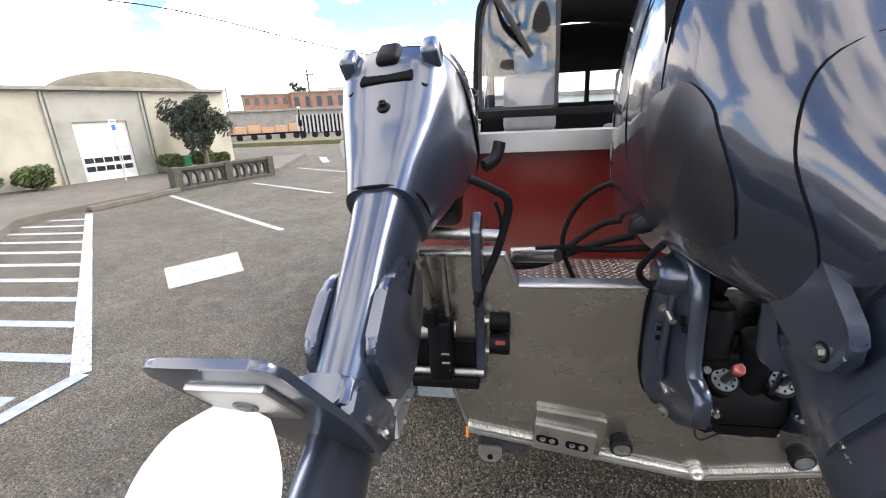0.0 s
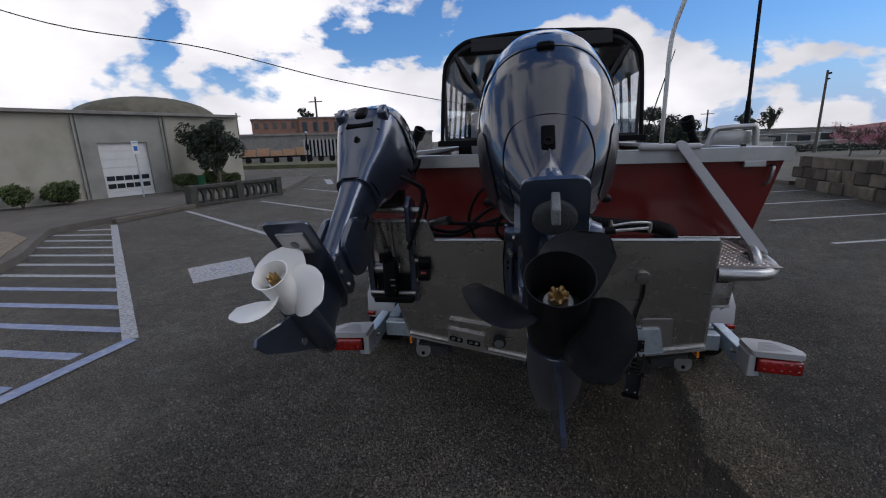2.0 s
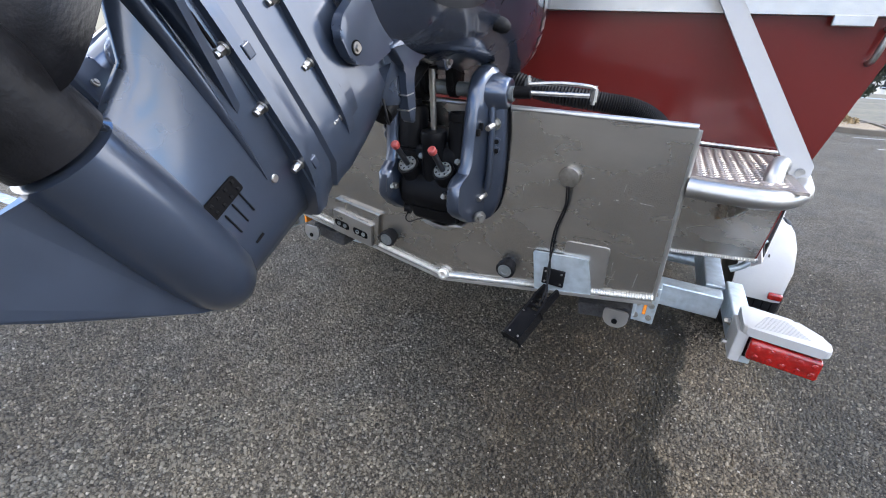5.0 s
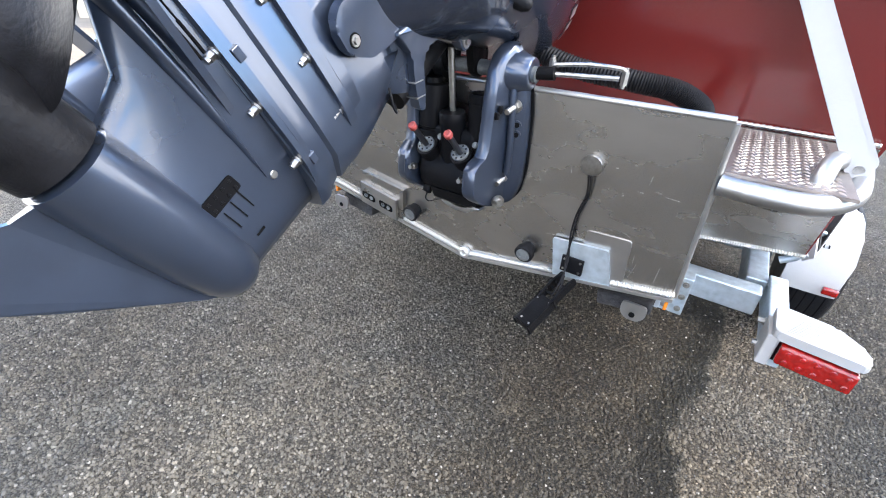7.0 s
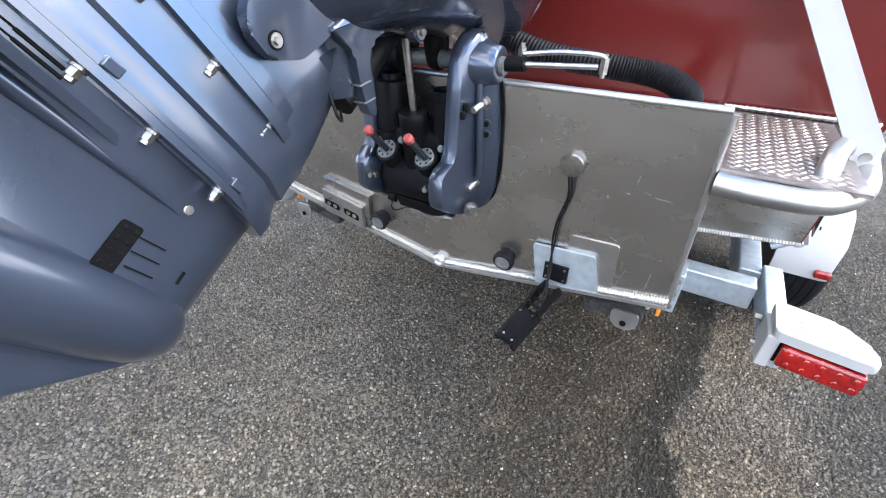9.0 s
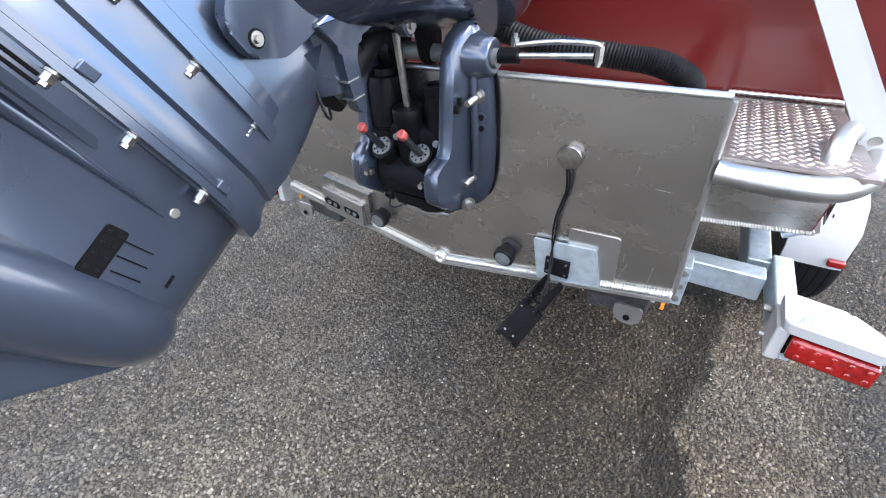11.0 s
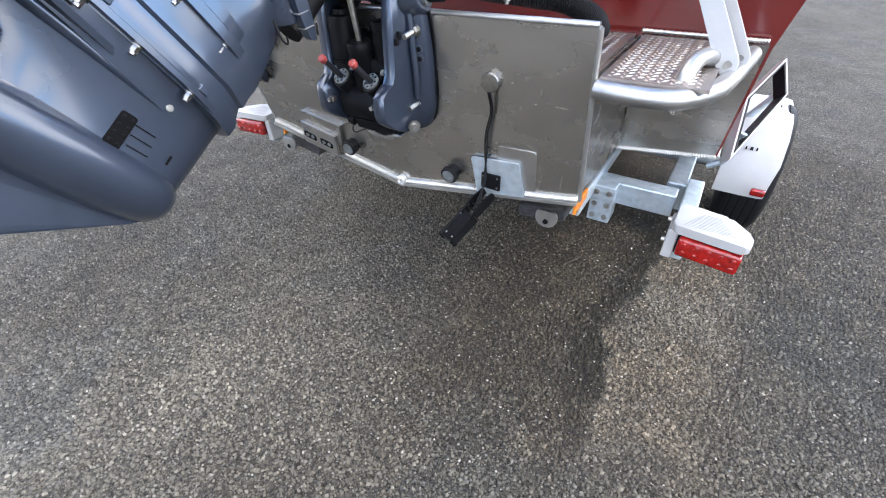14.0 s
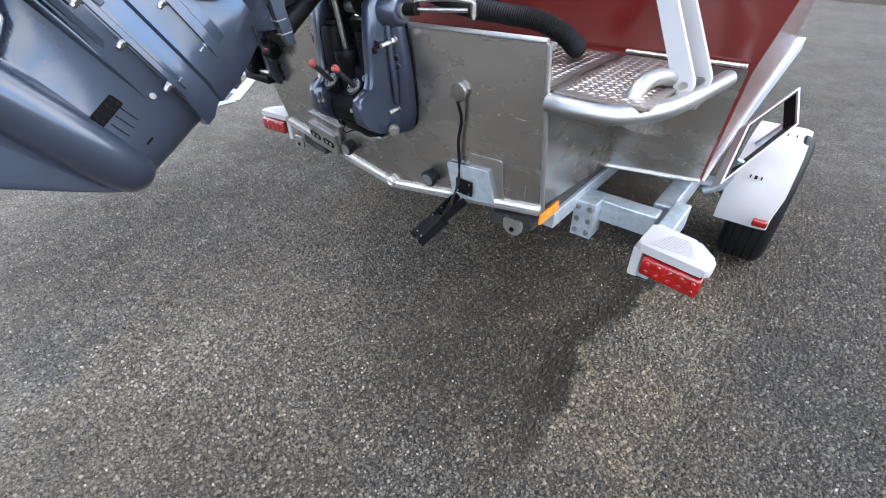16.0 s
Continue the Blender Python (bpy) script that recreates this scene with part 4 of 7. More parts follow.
light_pole = thing("light_pole", "bent grey metal pole with a black lamp end on the gunwale", "pole")
bm = bmesh.new()
tube(bm, [(0.712, 1.23, 1.60), (0.715, 1.23, 1.95), (0.722, 1.23, 2.25), (0.775, 1.22, 2.46), (0.85, 1.20, 2.72), (0.905, 1.19, 2.79), (0.935, 1.18, 2.74)], 0.0125, seg=12, n=5)
part("tube", bm, SILVER, light_pole, smooth=50)
bm = bmesh.new()
lathe(bm, (0.937, 1.18, 2.76), (0.02, 0, -1), ((0, 0.012), (0.01, 0.024), (0.07, 0.028), (0.10, 0.022), (0.112, 0.001)), seg=18)
part("lamp_end", bm, RUBBER, light_pole, "black rounded lamp end", smooth=40)
bm = bmesh.new()
lathe(bm, (0.712, 1.23, 1.60), (0, 0, 1), ((0, 0.034), (0.012, 0.034), (0.018, 0.024), (0.05, 0.022), (0.052, 0.016)), seg=18)
part("socket", bm, SILVER, light_pole, smooth=40)
antenna((1.10, 1.06, 1.60), (1.075, 1.06, 3.9), 0.0095, "tall thin dark whip antenna on the gunwale")
antenna((1.02, 2.9, 1.66), (1.30, 3.1, 2.49), 0.007, "short slanting whip antenna beside the soft top")


# ---- outboard engines ----
def superring(u, ar, af, w, ex=2.6, n=44, flat=0.0):
    c, l = (ar + af) / 2, (ar - af) / 2
    out = []
    for i in range(n):
        p = 2 * math.pi * i / n
        cs, sn = math.cos(p), math.sin(p)
        x = w * math.copysign(abs(sn) ** (2 / ex), sn)
        a = c + l * math.copysign(abs(cs) ** (2 / ex), cs)
        out.append((x, -a, u))
    return out


def interp(rows, u):
    for (r0, r1) in zip(rows, rows[1:]):
        if r0[0] <= u <= r1[0]:
            t = (u - r0[0]) / (r1[0] - r0[0])
            t = t * t * (3 - 2 * t) * 0.5 + t * 0.5
            return [a + (b - a) * t for a, b in zip(r0, r1)]
    return list(rows[0] if u < rows[0][0] else rows[-1])


def shell(rows, n=30, seg=44, ex=2.6, lo=None, hi=None):
    lo, hi = rows[0][0] if lo is None else lo, rows[-1][0] if hi is None else hi
    return [superring(*interp(rows, lo + (hi - lo) * i / n), ex=ex, n=seg) for i in range(n + 1)]


def on_shell(rows, u, phi, ex=2.6, out=0.0):
    """A point on the shell at height u and angle phi (degrees) round from the rear, lifted by out."""
    u, ar, af, w = interp(rows, u)
    c, l = (ar + af) / 2, (ar - af) / 2
    p = radians(phi)
    x = w * math.copysign(abs(math.sin(p)) ** (2 / ex), math.sin(p))
    a = c + l * math.copysign(abs(math.cos(p)) ** (2 / ex), math.cos(p))
    return Vector((x, -a, u)) + Vector((math.sin(p), -math.cos(p), 0)) * out


def blade(bm, r0, r1, chord, pitch, phase, thick, rake=0.0, skew=0.35, axis_a=0.0, z=0.0, sweep=1.0):
    """A propeller blade round the local y axis."""
    nr, nc = 12, 10
    top, bot = [], []
    for i in range(nr + 1):
        t = i / nr
        r = r0 + (r1 - r0) * t
        ch = chord * (0.62 + 1.5 * t - 1.62 * t * t) if t < 0.97 else chord * 0.28
        ch = max(ch, chord * 0.2)
        pa = math.atan2(pitch / 6.283, r)
        rt, rb = [], []
        for j in range(nc + 1):
            s = j / nc - 0.5
            ang = phase + sweep * (s * ch * math.cos(pa) / r + skew * t * t)
            y = s * ch * math.sin(pa) + rake * t
            th = thick * (1 - 0.75 * t) * (1 - (2 * s) ** 4 * 0.92)
            for lst, sg in ((rt, 1), (rb, -1)):
                rr = r * (1 - 0.06 * (2 * s) ** 2 * t * t)
                lst.append(bm.verts.new((rr * math.sin(ang), axis_a + y + sg * th / 2, z + rr * math.cos(ang))))
        top.append(rt)
        bot.append(rb)
    for i in range(nr):
        for j in range(nc):
            bm.faces.new((top[i][j], top[i][j + 1], top[i + 1][j + 1], top[i + 1][j]))
            bm.faces.new((bot[i][j], bot[i + 1][j], bot[i + 1][j + 1], bot[i][j + 1]))
        bm.faces.new((top[i][0], top[i + 1][0], bot[i + 1][0], bot[i][0]))
        bm.faces.new((top[i][nc], bot[i][nc], bot[i + 1][nc], top[i + 1][nc]))
    for j in range(nc):
        bm.faces.new((top[nr][j], top[nr][j + 1], bot[nr][j + 1], bot[nr][j]))
        bm.faces.new((top[0][j], bot[0][j], bot[0][j + 1], top[0][j + 1]))


def tilted(px, py, pz, tilt, steer, steer_a):
    return pose(px, py, pz, -tilt) @ pose(0, -steer_a, 0, 0, 0, steer) @ pose(0, steer_a, 0)


# main engine; local axes: x to starboard, -y aft, z up the leg, origin on the tilt tube
main = thing("outboard_engine", "large dark grey-blue outboard engine tilted up on the bracket", "outboard engine", tilted(-0.030, 0.265, 1.315, 55.4, -2.2, 0.14))
CROWS = [(-0.37, 0.555, 0.29, 0.080), (-0.30, 0.580, 0.26, 0.125), (-0.22, 0.612, 0.21, 0.180), (-0.12, 0.655, 0.14, 0.225), (-0.02, 0.700, 0.05, 0.252),
         (0.07, 0.738, -0.06, 0.270), (0.16, 0.757, -0.15, 0.275), (0.28, 0.747, -0.19, 0.263), (0.41, 0.705, -0.20, 0.240), (0.52, 0.635, -0.18, 0.200), (0.59, 0.53, -0.13, 0.145), (0.62, 0.41, -0.05, 0.07)]
bm = bmesh.new()
ring_loft(bm, shell(CROWS, 36, 56))
cowl = part("cowl", bm, COWL, main, "glossy dark grey engine cowl", smooth=60)


def seam(parent, rows, pts, r=0.0018, material=None, name="seam", out=0.0005):
    bm = bmesh.new()
    tube(bm, [on_shell(rows, u, phi, out=out) for u, phi in pts], r, seg=6, n=6)
    return part(name, bm, material or GROOVE, parent, smooth=60)


seam(cowl, CROWS, [(-0.345, -105), (-0.31, -76), (-0.22, -50), (-0.145, -26), (-0.118, 0), (-0.145, 26), (-0.22, 50), (-0.31, 76), (-0.345, 105)])
seam(cowl, CROWS, [(0.0, -78), (0.07, -58), (0.125, -38), (0.144, -18), (0.147, 0), (0.144, 18), (0.125, 38), (0.07, 58), (0.0, 78)], 0.0018)
seam(cowl, CROWS, [(-0.03, -108), (0.10, -90), (0.20, -68), (0.255, -40), (0.27, 0), (0.255, 40), (0.20, 68), (0.10, 90), (-0.03, 108)], 0.0018)
# rear latch
bm = bmesh.new()
p = on_shell(CROWS, 0.147, 0)
box(bm, p, (0.062, 0.022, 0.038), 0.008, seg=3)
part("latch", bm, GROOVE, cowl, "black latch", smooth=50)
bm = bmesh.new()
box(bm, p + Vector((0, -0.010, 0.006)), (0.040, 0.010, 0.014), 0.004)
part("latch_lip", bm, BLACK, cowl)
# flush port on the lower cover
bm = bmesh.new()
q = on_shell(CROWS, -0.195, 0)
m = Matrix.Translation(q) @ pose(0, 0, 0, 23)
box(bm, (0, 0.004, 0), (0.046, 0.018, 0.092), 0.008, m, 3)
part("flush_recess", bm, GROOVE, cowl, smooth=50)
bm = bmesh.new()
lathe(bm, m @ Vector((0, -0.003, -0.020)), (0, -1, -0.42), ((0, 0.015), (0.010, 0.015), (0.010, 0.010), (0.003, 0.009)), seg=18)
part("flush_port", bm, BLACK, cowl, smooth=40)
for sg in (-1, 1):
    # air intakes at the shoulder and the deep side scoops
    bm = bmesh.new()
    patch = []
    for k in range(9):
        t = k / 8
        half = 5.5 * (1 - t) ** 0.8 + 0.3
        patch.append([on_shell(CROWS, 0.165 - 0.115 * t, sg * (47 + 15 * t + half * s), out=0.0055) for s in (-1, -0.5, 0, 0.5, 1)])
    ring_loft(bm, patch, cap=False, closed=False)
    part("intake", bm, GROOVE, cowl)
    bm = bmesh.new()
    rows = []
    for i in range(33):
        t = i / 32
        u = -0.24 + 0.27 * t
        half = 0.5 + 22 * math.sin(math.pi * t) ** 0.8
        c = 92 - 14 * t
        rows.append([on_shell(CROWS, u, sg * (c + half * s), out=0.005 * (1 - s * s) * math.sin(math.pi * t) + 0.004) for s in (-1, -0.8, -0.5, -0.2, 0.2, 0.5, 0.8, 1)])
    ring_loft(bm, rows, cap=False, closed=False)
    part("side_scoop", bm, SCOOP, cowl, "glossy black side scoop", smooth=60)
    bm = bmesh.new()
    lathe(bm, on_shell(CROWS, -0.03, sg * 118, out=-0.004), (sg, 0.3, -0.2), ((0, 0.020), (0.020, 0.018), (0.034, 0.011), (0.038, 0.001)), seg=16)
    part("cable_boot", bm, RUBBER, cowl, smooth=50)
    # plain bars where the maker's lettering stands
    for k in range(6):
        bm = bmesh.new()
        u0 = 0.25
        a0 = sg * (96 + 9 * k)
        quad = [on_shell(CROWS, u0 - 0.02, a0, out=0.002), on_shell(CROWS, u0 - 0.02, a0 + sg * 6, out=0.002), on_shell(CROWS, u0 + 0.025, a0 + sg * 6, out=0.002), on_shell(CROWS, u0 + 0.025, a0, out=0.002)]
        bm.faces.new([bm.verts.new(v) for v in quad])
        part("marking", bm, SILVER, cowl, "pale marking bar")

GEAR = [(-0.60, 0.70, 0.145, 0.060), (-0.64, 0.69, 0.152, 0.055), (-0.68, 0.64, 0.156, 0.049), (-0.73, 0.565, 0.158, 0.044), (-0.80, 0.535, 0.162, 0.044), (-0.845, 0.525, 0.166, 0.050)]


def gear_x(u, a):
    """Half the width of the gearcase at height u, a metres aft."""
    for r0, r1 in zip(GEAR, GEAR[1:]):
        if r1[0] <= u <= r0[0]:
            t = (u - r0[0]) / (r1[0] - r0[0])
            ar, af, w = (p + (q - p) * t for p, q in zip(r0[1:], r1[1:]))
            k = min(max((a - af) / (ar - af), 0.0), 1.0)
            return w * 2 * math.sqrt(k * (1 - k)) * (1.25 - 0.6 * k)
    return 0.05


# mid section with its ridged back; its bands slope down towards the front
SLOPE = 0.10


def mid_ring(u, ar, af, w):
    half = [(0.0, ar), (w * 0.24, ar - 0.03), (w * 0.56, ar - 0.14), (w * 0.75, ar - 0.25), (w * 0.95, ar - 0.37), (w, af + 0.08), (w * 0.6, af + 0.01)]
    pts = half + [(0.0, af)] + [(-x, a) for x, a in reversed(half[1:])]
    return [(x, -a, u + SLOPE * (a - 0.4)) for x, a in pts]


bm = bmesh.new()
ring_loft(bm, [mid_ring(-0.275, 0.565, 0.22, 0.085), mid_ring(-0.30, 0.62, 0.20, 0.094), mid_ring(-0.34, 0.662, 0.18, 0.094), mid_ring(-0.42, 0.672, 0.16, 0.088),
               mid_ring(-0.49, 0.676, 0.15, 0.086), mid_ring(-0.525, 0.680, 0.15, 0.079), mid_ring(-0.549, 0.684, 0.15, 0.081), mid_ring(-0.556, 0.680, 0.155, 0.072),
               mid_ring(-0.575, 0.69, 0.15, 0.072), mid_ring(-0.598, 0.695, 0.14, 0.079), mid_ring(-0.625, 0.70, 0.14, 0.074)])
mid = part("midsection", bm, NAVY, main, "navy cast mid section", smooth=35)


def side_outline(ar, af, w):
    r = [(w * 0.28, -ar), (w * 0.66, -(ar - 0.15)), (w * 0.84, -(ar - 0.27)), (w, -(af + 0.14)), (w * 0.55, -(af + 0.03)), (w * 0.16, -af)]
    return rounded(r + [(-x, y) for x, y in reversed(r)], 0.05, 5)


def sloped(u, slope=SLOPE):
    return Matrix(((1, 0, 0, 0), (0, 1, 0, 0), (0, -slope, 1, u - 0.4 * slope), (0, 0, 0, 1)))


for name, u, t, ar, af, w in (("upper_flange", -0.464, 0.026, 0.668, 0.15, 0.095), ("lower_flange", -0.489, 0.0235, 0.675, 0.135, 0.097),
                              ("upper_flange", -0.607, 0.010, 0.695, 0.15, 0.089), ("splash_flange", -0.621, 0.0125, 0.705, 0.135, 0.092)):
    bm = bmesh.new()
    plate(bm, side_outline(ar, af, w), t, sloped(u), 0.004)
    part(name, bm, NAVY, main, smooth=40)
for sg in (-1, 1):
    for a, u, x in ((0.512, -0.489, 0.052), (0.402, -0.489, 0.064), (0.288, -0.489, 0.074), (0.508, -0.621, 0.050), (0.409, -0.621, 0.060), (0.290, -0.621, 0.070)):
        bm = bmesh.new()
        p = Vector((sg * x, -a, u + SLOPE * (a - 0.4)))
        cyl(bm, p, p - Vector((0, 0, 0.004)), 0.0105, seg=16)
        cyl(bm, p, p - Vector((0, 0, 0.015)), 0.0082, 0.0078, seg=6)
        cyl(bm, p, p - Vector((0, 0, 0.021)), 0.006, seg=10)
        part("bolt", bm, STEEL, main, smooth=20)
    bm = bmesh.new()
    lathe(bm, (sg * (gear_x(-0.68, 0.295) - 0.004), -0.295, -0.680), (sg, 0, 0.1), ((0, 0.0085), (0.0045, 0.0085), (0.006, 0.007), (0.006, 0.001)), seg=16)
    part("plug_screw", bm, STEEL, main, smooth=30)
    # cast pads where the bolts pass
    for a in (0.49, 0.275):
        bm = bmesh.new()
        box(bm, (sg * (0.0645 if a > 0.4 else 0.080), -a, -0.598 + SLOPE * (a - 0.4)), (0.012, 0.024, 0.016), 0.002)
        part("cast_pad", bm, NAVY, main)
    # cover flap at the foot of the cowl
    bm = bmesh.new()
    o = rounded([(-0.47, -0.20), (-0.30, -0.20), (-0.315, -0.34), (-0.327, -0.393), (-0.366, -0.437), (-0.421, -0.437), (-0.442, -0.412)], 0.012, 4)
    plate(bm, o, 0.022, YZ(sg * 0.100 - 0.011), 0.006)
    part("side_flap", bm, NAVY, main, smooth=40)
    bm = bmesh.new()
    lathe(bm, (sg * 0.1095, -0.38, -0.411), (sg, 0, 0), ((0, 0.014), (0.003, 0.014), (0.003, 0.010)), seg=18)
    part("bolt_recess", bm, GROOVE, main)
    hexbolt(main, (sg * 0.111, -0.38, -0.411), (sg, 0, 0), 0.0075, 0.008)
    bm = bmesh.new()
    lathe(bm, (sg * 0.046, -0.305, -0.262), (0, 0.83, -0.56), ((0, 0.054), (0.125, 0.054), (0.138, 0.049), (0.141, 0.001)), seg=30)
    part("mount_housing", bm, NAVY, main, smooth=40)
    bm = bmesh.new()
    tube(bm, [(sg * 0.090, -0.235, -0.375), (sg * 0.098, -0.20, -0.395), (sg * 0.085, -0.172, -0.385), (sg * 0.06, -0.168, -0.36)], 0.0028, seg=8)
    part("ground_wire", bm, RUBBER, main, smooth=50)
    # exhaust slots
    for k in range(3):
        bm = bmesh.new()
        u, a0 = -0.622 - 0.0095 * k, 0.575 - 0.004 * k
        for da, ln, th in ((0.0, 0.050, 0.0022), (0.034, 0.052, 0.0046)):
            a = a0 - da
            box(bm, (0, 0, 0), (0.008, ln, th), 0.001, Matrix.Translation((sg * (gear_x(u - 0.012, a) + 0.0012), -a, u + SLOPE * (a - 0.4) - 0.012)) @ pose(0, 0, 0, -5, 0, sg * -9))
        part("slot", bm, GROOVE, main)
    # the ridge in which the plate runs out along the gearcase
    bm = bmesh.new()
    rings = []
    for k in range(13):
        t = k / 12
        a, u, r = 0.64 - 0.335 * t, -0.660 - 0.027 * t - 0.006 * t * t, 0.014 * (1 - t) ** 0.7 + 0.0015
        x = gear_x(u, a) + 0.004 * (1 - t)
        rings.append([(sg * (x - 0.02 + (0.02 + r * 0.9) * max(0, math.sin(q)) ** 0.8), -a, u + r * 1.1 * math.cos(q)) for q in (math.pi * i / 8 for i in range(9))])
    ring_loft(bm, rings)
    part("plate_ridge", bm, NAVY, main, smooth=50)
# anti-ventilation plate and gearcase
bm = bmesh.new()
o = rounded([(0.078, -0.812), (0.083, -0.62), (0.062, -0.50), (0.04, -0.38), (-0.04, -0.38), (-0.062, -0.50), (-0.083, -0.62), (-0.078, -0.812)], 0.03, 5)
plate(bm, o, 0.013, sloped(-0.662, 0.06), 0.004)
part("anti_ventilation_plate", bm, NAVY, main, smooth=40)


def foil(u, ar, af, w, n=24, sharp=1.6):
    out = []
    for i in range(n):
        p = 2 * math.pi * i / n
        c, s = math.cos(p), math.sin(p)
        a = (ar + af) / 2 + (ar - af) / 2 * c
        k = (a - af) / (ar - af)
        out.append((w * s * (1.25 - 0.6 * k), -a, u))
    return out


bm = bmesh.new()
ring_loft(bm, [foil(*r) for r in GEAR])
gear = part("gearcase", bm, NAVY, main, "glossy navy gearcase", smooth=60)
bm = bmesh.new()
lathe(bm, (0, -0.158, -0.864), (0, -1, 0), ((0, 0.001), (0.005, 0.024), (0.016, 0.042), (0.035, 0.056), (0.07, 0.066), (0.13, 0.072), (0.23, 0.073), (0.32, 0.071), (0.37, 0.069), (0.374, 0.055)), seg=40)
part("torpedo", bm, NAVY, gear, smooth=60)
bm = bmesh.new()
o = [(-0.176, -0.902), (-0.215, -0.934), (-0.275, -0.974), (-0.40, -1.046), (-0.505, -1.100), (-0.550, -1.130), (-0.580, -1.136), (-0.595, -1.122), (-0.572, -1.04), (-0.525, -0.965), (-0.515, -0.905)]
k = len(o)
va = [bm.verts.new((0.012 if z > -0.95 else 0.005, y, z)) for y, z in o]
vb = [bm.verts.new((-0.012 if z > -0.95 else -0.005, y, z)) for y, z in o]
bm.faces.new(va), bm.faces.new(vb)
for i in range(k):
    bm.faces.new((va[i], va[(i + 1) % k], vb[(i + 1) % k], vb[i]))
part("skeg", bm, NAVY, gear)
for sg in (-1, 1):
    bm = bmesh.new()
    o = rounded([(-0.33, -0.735), (-0.362, -0.735), (-0.362, -0.825), (-0.33, -0.825)], 0.006, 3)
    plate(bm, o, 0.006, YZ(sg * gear_x(-0.78, 0.346) - 0.003))
    grille = part("water_inlet", bm, GROOVE, gear, "black water inlet grille")
    for k in range(5):
        for h in range(2):
            bm = bmesh.new()
            box(bm, (sg * (gear_x(-0.78, 0.346) + 0.0035), -0.338 - 0.0165 * h, -0.744 - 0.018 * k), (0.003, 0.007, 0.0055), 0.001)
            part("grille_bar", bm, BLACK, grille)
    for k in range(4):
        bm = bmesh.new()
        box(bm, (sg * (gear_x(-0.78, 0.308) + 0.0003), -0.308 + 0.004 * k, -0.748 - 0.022 * k), (0.004, 0.045, 0.0022))
        part("inlet_slit", bm, GROOVE, gear)
    bm = bmesh.new()
    box(bm, (sg * (gear_x(-0.78, 0.235) + 0.0003), -0.235, -0.775), (0.004, 0.004, 0.022))
    part("inlet_slit", bm, GROOVE, gear)
# zinc trim tab under the plate
bm = bmesh.new()
lathe(bm, (0, -0.705, -0.644), (0, 0, -1), ((0, 0.052), (0.014, 0.053), (0.019, 0.046), (0.020, 0.001)), seg=32)
tab = part("trim_tab", bm, TABZINC, main, "dark grey zinc trim tab", smooth=40)
bm = bmesh.new()
plate(bm, [(-0.725, -0.658), (-0.790, -0.652), (-0.780, -0.702), (-0.745, -0.718)], 0.020, YZ(-0.010), 0.004)
part("fin", bm, ZINC, tab)
# propeller
prop = part("propeller", (lambda b: lathe(b, (0, -0.540, -0.864), (0, -1, 0), ((0, 0.050), (0, 0.067), (0.02, 0.068), (0.12, 0.064), (0.16, 0.065), (0.195, 0.070), (0.206, 0.0725), (0.209, 0.072), (0.209, 0.069), (0.16, 0.060), (0.09, 0.056), (0.085, 0.02)), seg=48))(bmesh.new()), PROPB, main, "black three-bladed propeller", smooth=40)
for k in range(3):
    bm = bmesh.new()
    blade(bm, 0.055, 0.208, 0.178, 0.42, radians(14 + 120 * k), 0.014, rake=-0.05, axis_a=-0.635, z=-0.864)
    part("blade", bm, PROPB, prop, smooth=60)
bm = bmesh.new()
lathe(bm, (0, -0.625, -0.864), (0, -1, 0), ((0, 0.034), (0.035, 0.034), (0.040, 0.031), (0.040, 0.015)), seg=28)
part("washer", bm, STEEL, prop, "steel thrust washer", smooth=30)
bm = bmesh.new()
vs = []
for h in (0.0, 0.014, 0.024):
    vs.append([bm.verts.new((0.021 * math.cos(radians(a)), -0.663 - h - (0.009 if h == 0.024 and (a // 30) % 2 == 0 else 0), -0.864 + 0.021 * math.sin(radians(a)))) for a in range(0, 360, 15)])
inner = [bm.verts.new((0.021*0.5 * math.cos(radians(a)), -0.663 - 0.024, -0.864 + 0.021*0.5 * math.sin(radians(a)))) for a in range(0, 360, 15)]
vs.append(inner)
for p, q in zip(vs, vs[1:]):
    for i in range(24):
        bm.faces.new((p[i], p[(i + 1) % 24], q[(i + 1) % 24], q[i]))
bm.faces.new(vs[0])
tip = bm.verts.new((0, -0.663 - 0.044, -0.864))
for i in range(24):
    bm.faces.new((inner[i], inner[(i + 1) % 24], tip))
part("castle_nut", bm, BRASS, prop, "brass castle nut")

# clamp and swivel brackets of the main engine stand with the boat
mount = thing("engine_mount", "navy clamp bracket with black tilt rams bolted to the bracket plate", "engine mount")
MX = 0.004
TILT_Y, TILT_Z = 0.226, 1.302
# height, aft edge, reach of the foot, inner face
CLAMP = [(1.376, 0.228, 0.150, 0.122), (1.368, 0.196, 0.163, 0.116), (1.345, 0.166, 0.178, 0.110), (1.31, 0.148, 0.192, 0.108), (1.25, 0.139, 0.204, 0.108), (1.18, 0.135, 0.209, 0.108),
         (1.105, 0.132, 0.210, 0.107), (1.078, 0.122, 0.209, 0.104), (1.062, 0.092, 0.208, 0.100), (1.046, 0.076, 0.207, 0.098), (0.985, 0.076, 0.203, 0.098), (0.968, 0.084, 0.199, 0.098),
         (0.94, 0.120, 0.190, 0.099), (0.914, 0.165, 0.178, 0.101), (0.902, 0.205, 0.165, 0.104)]
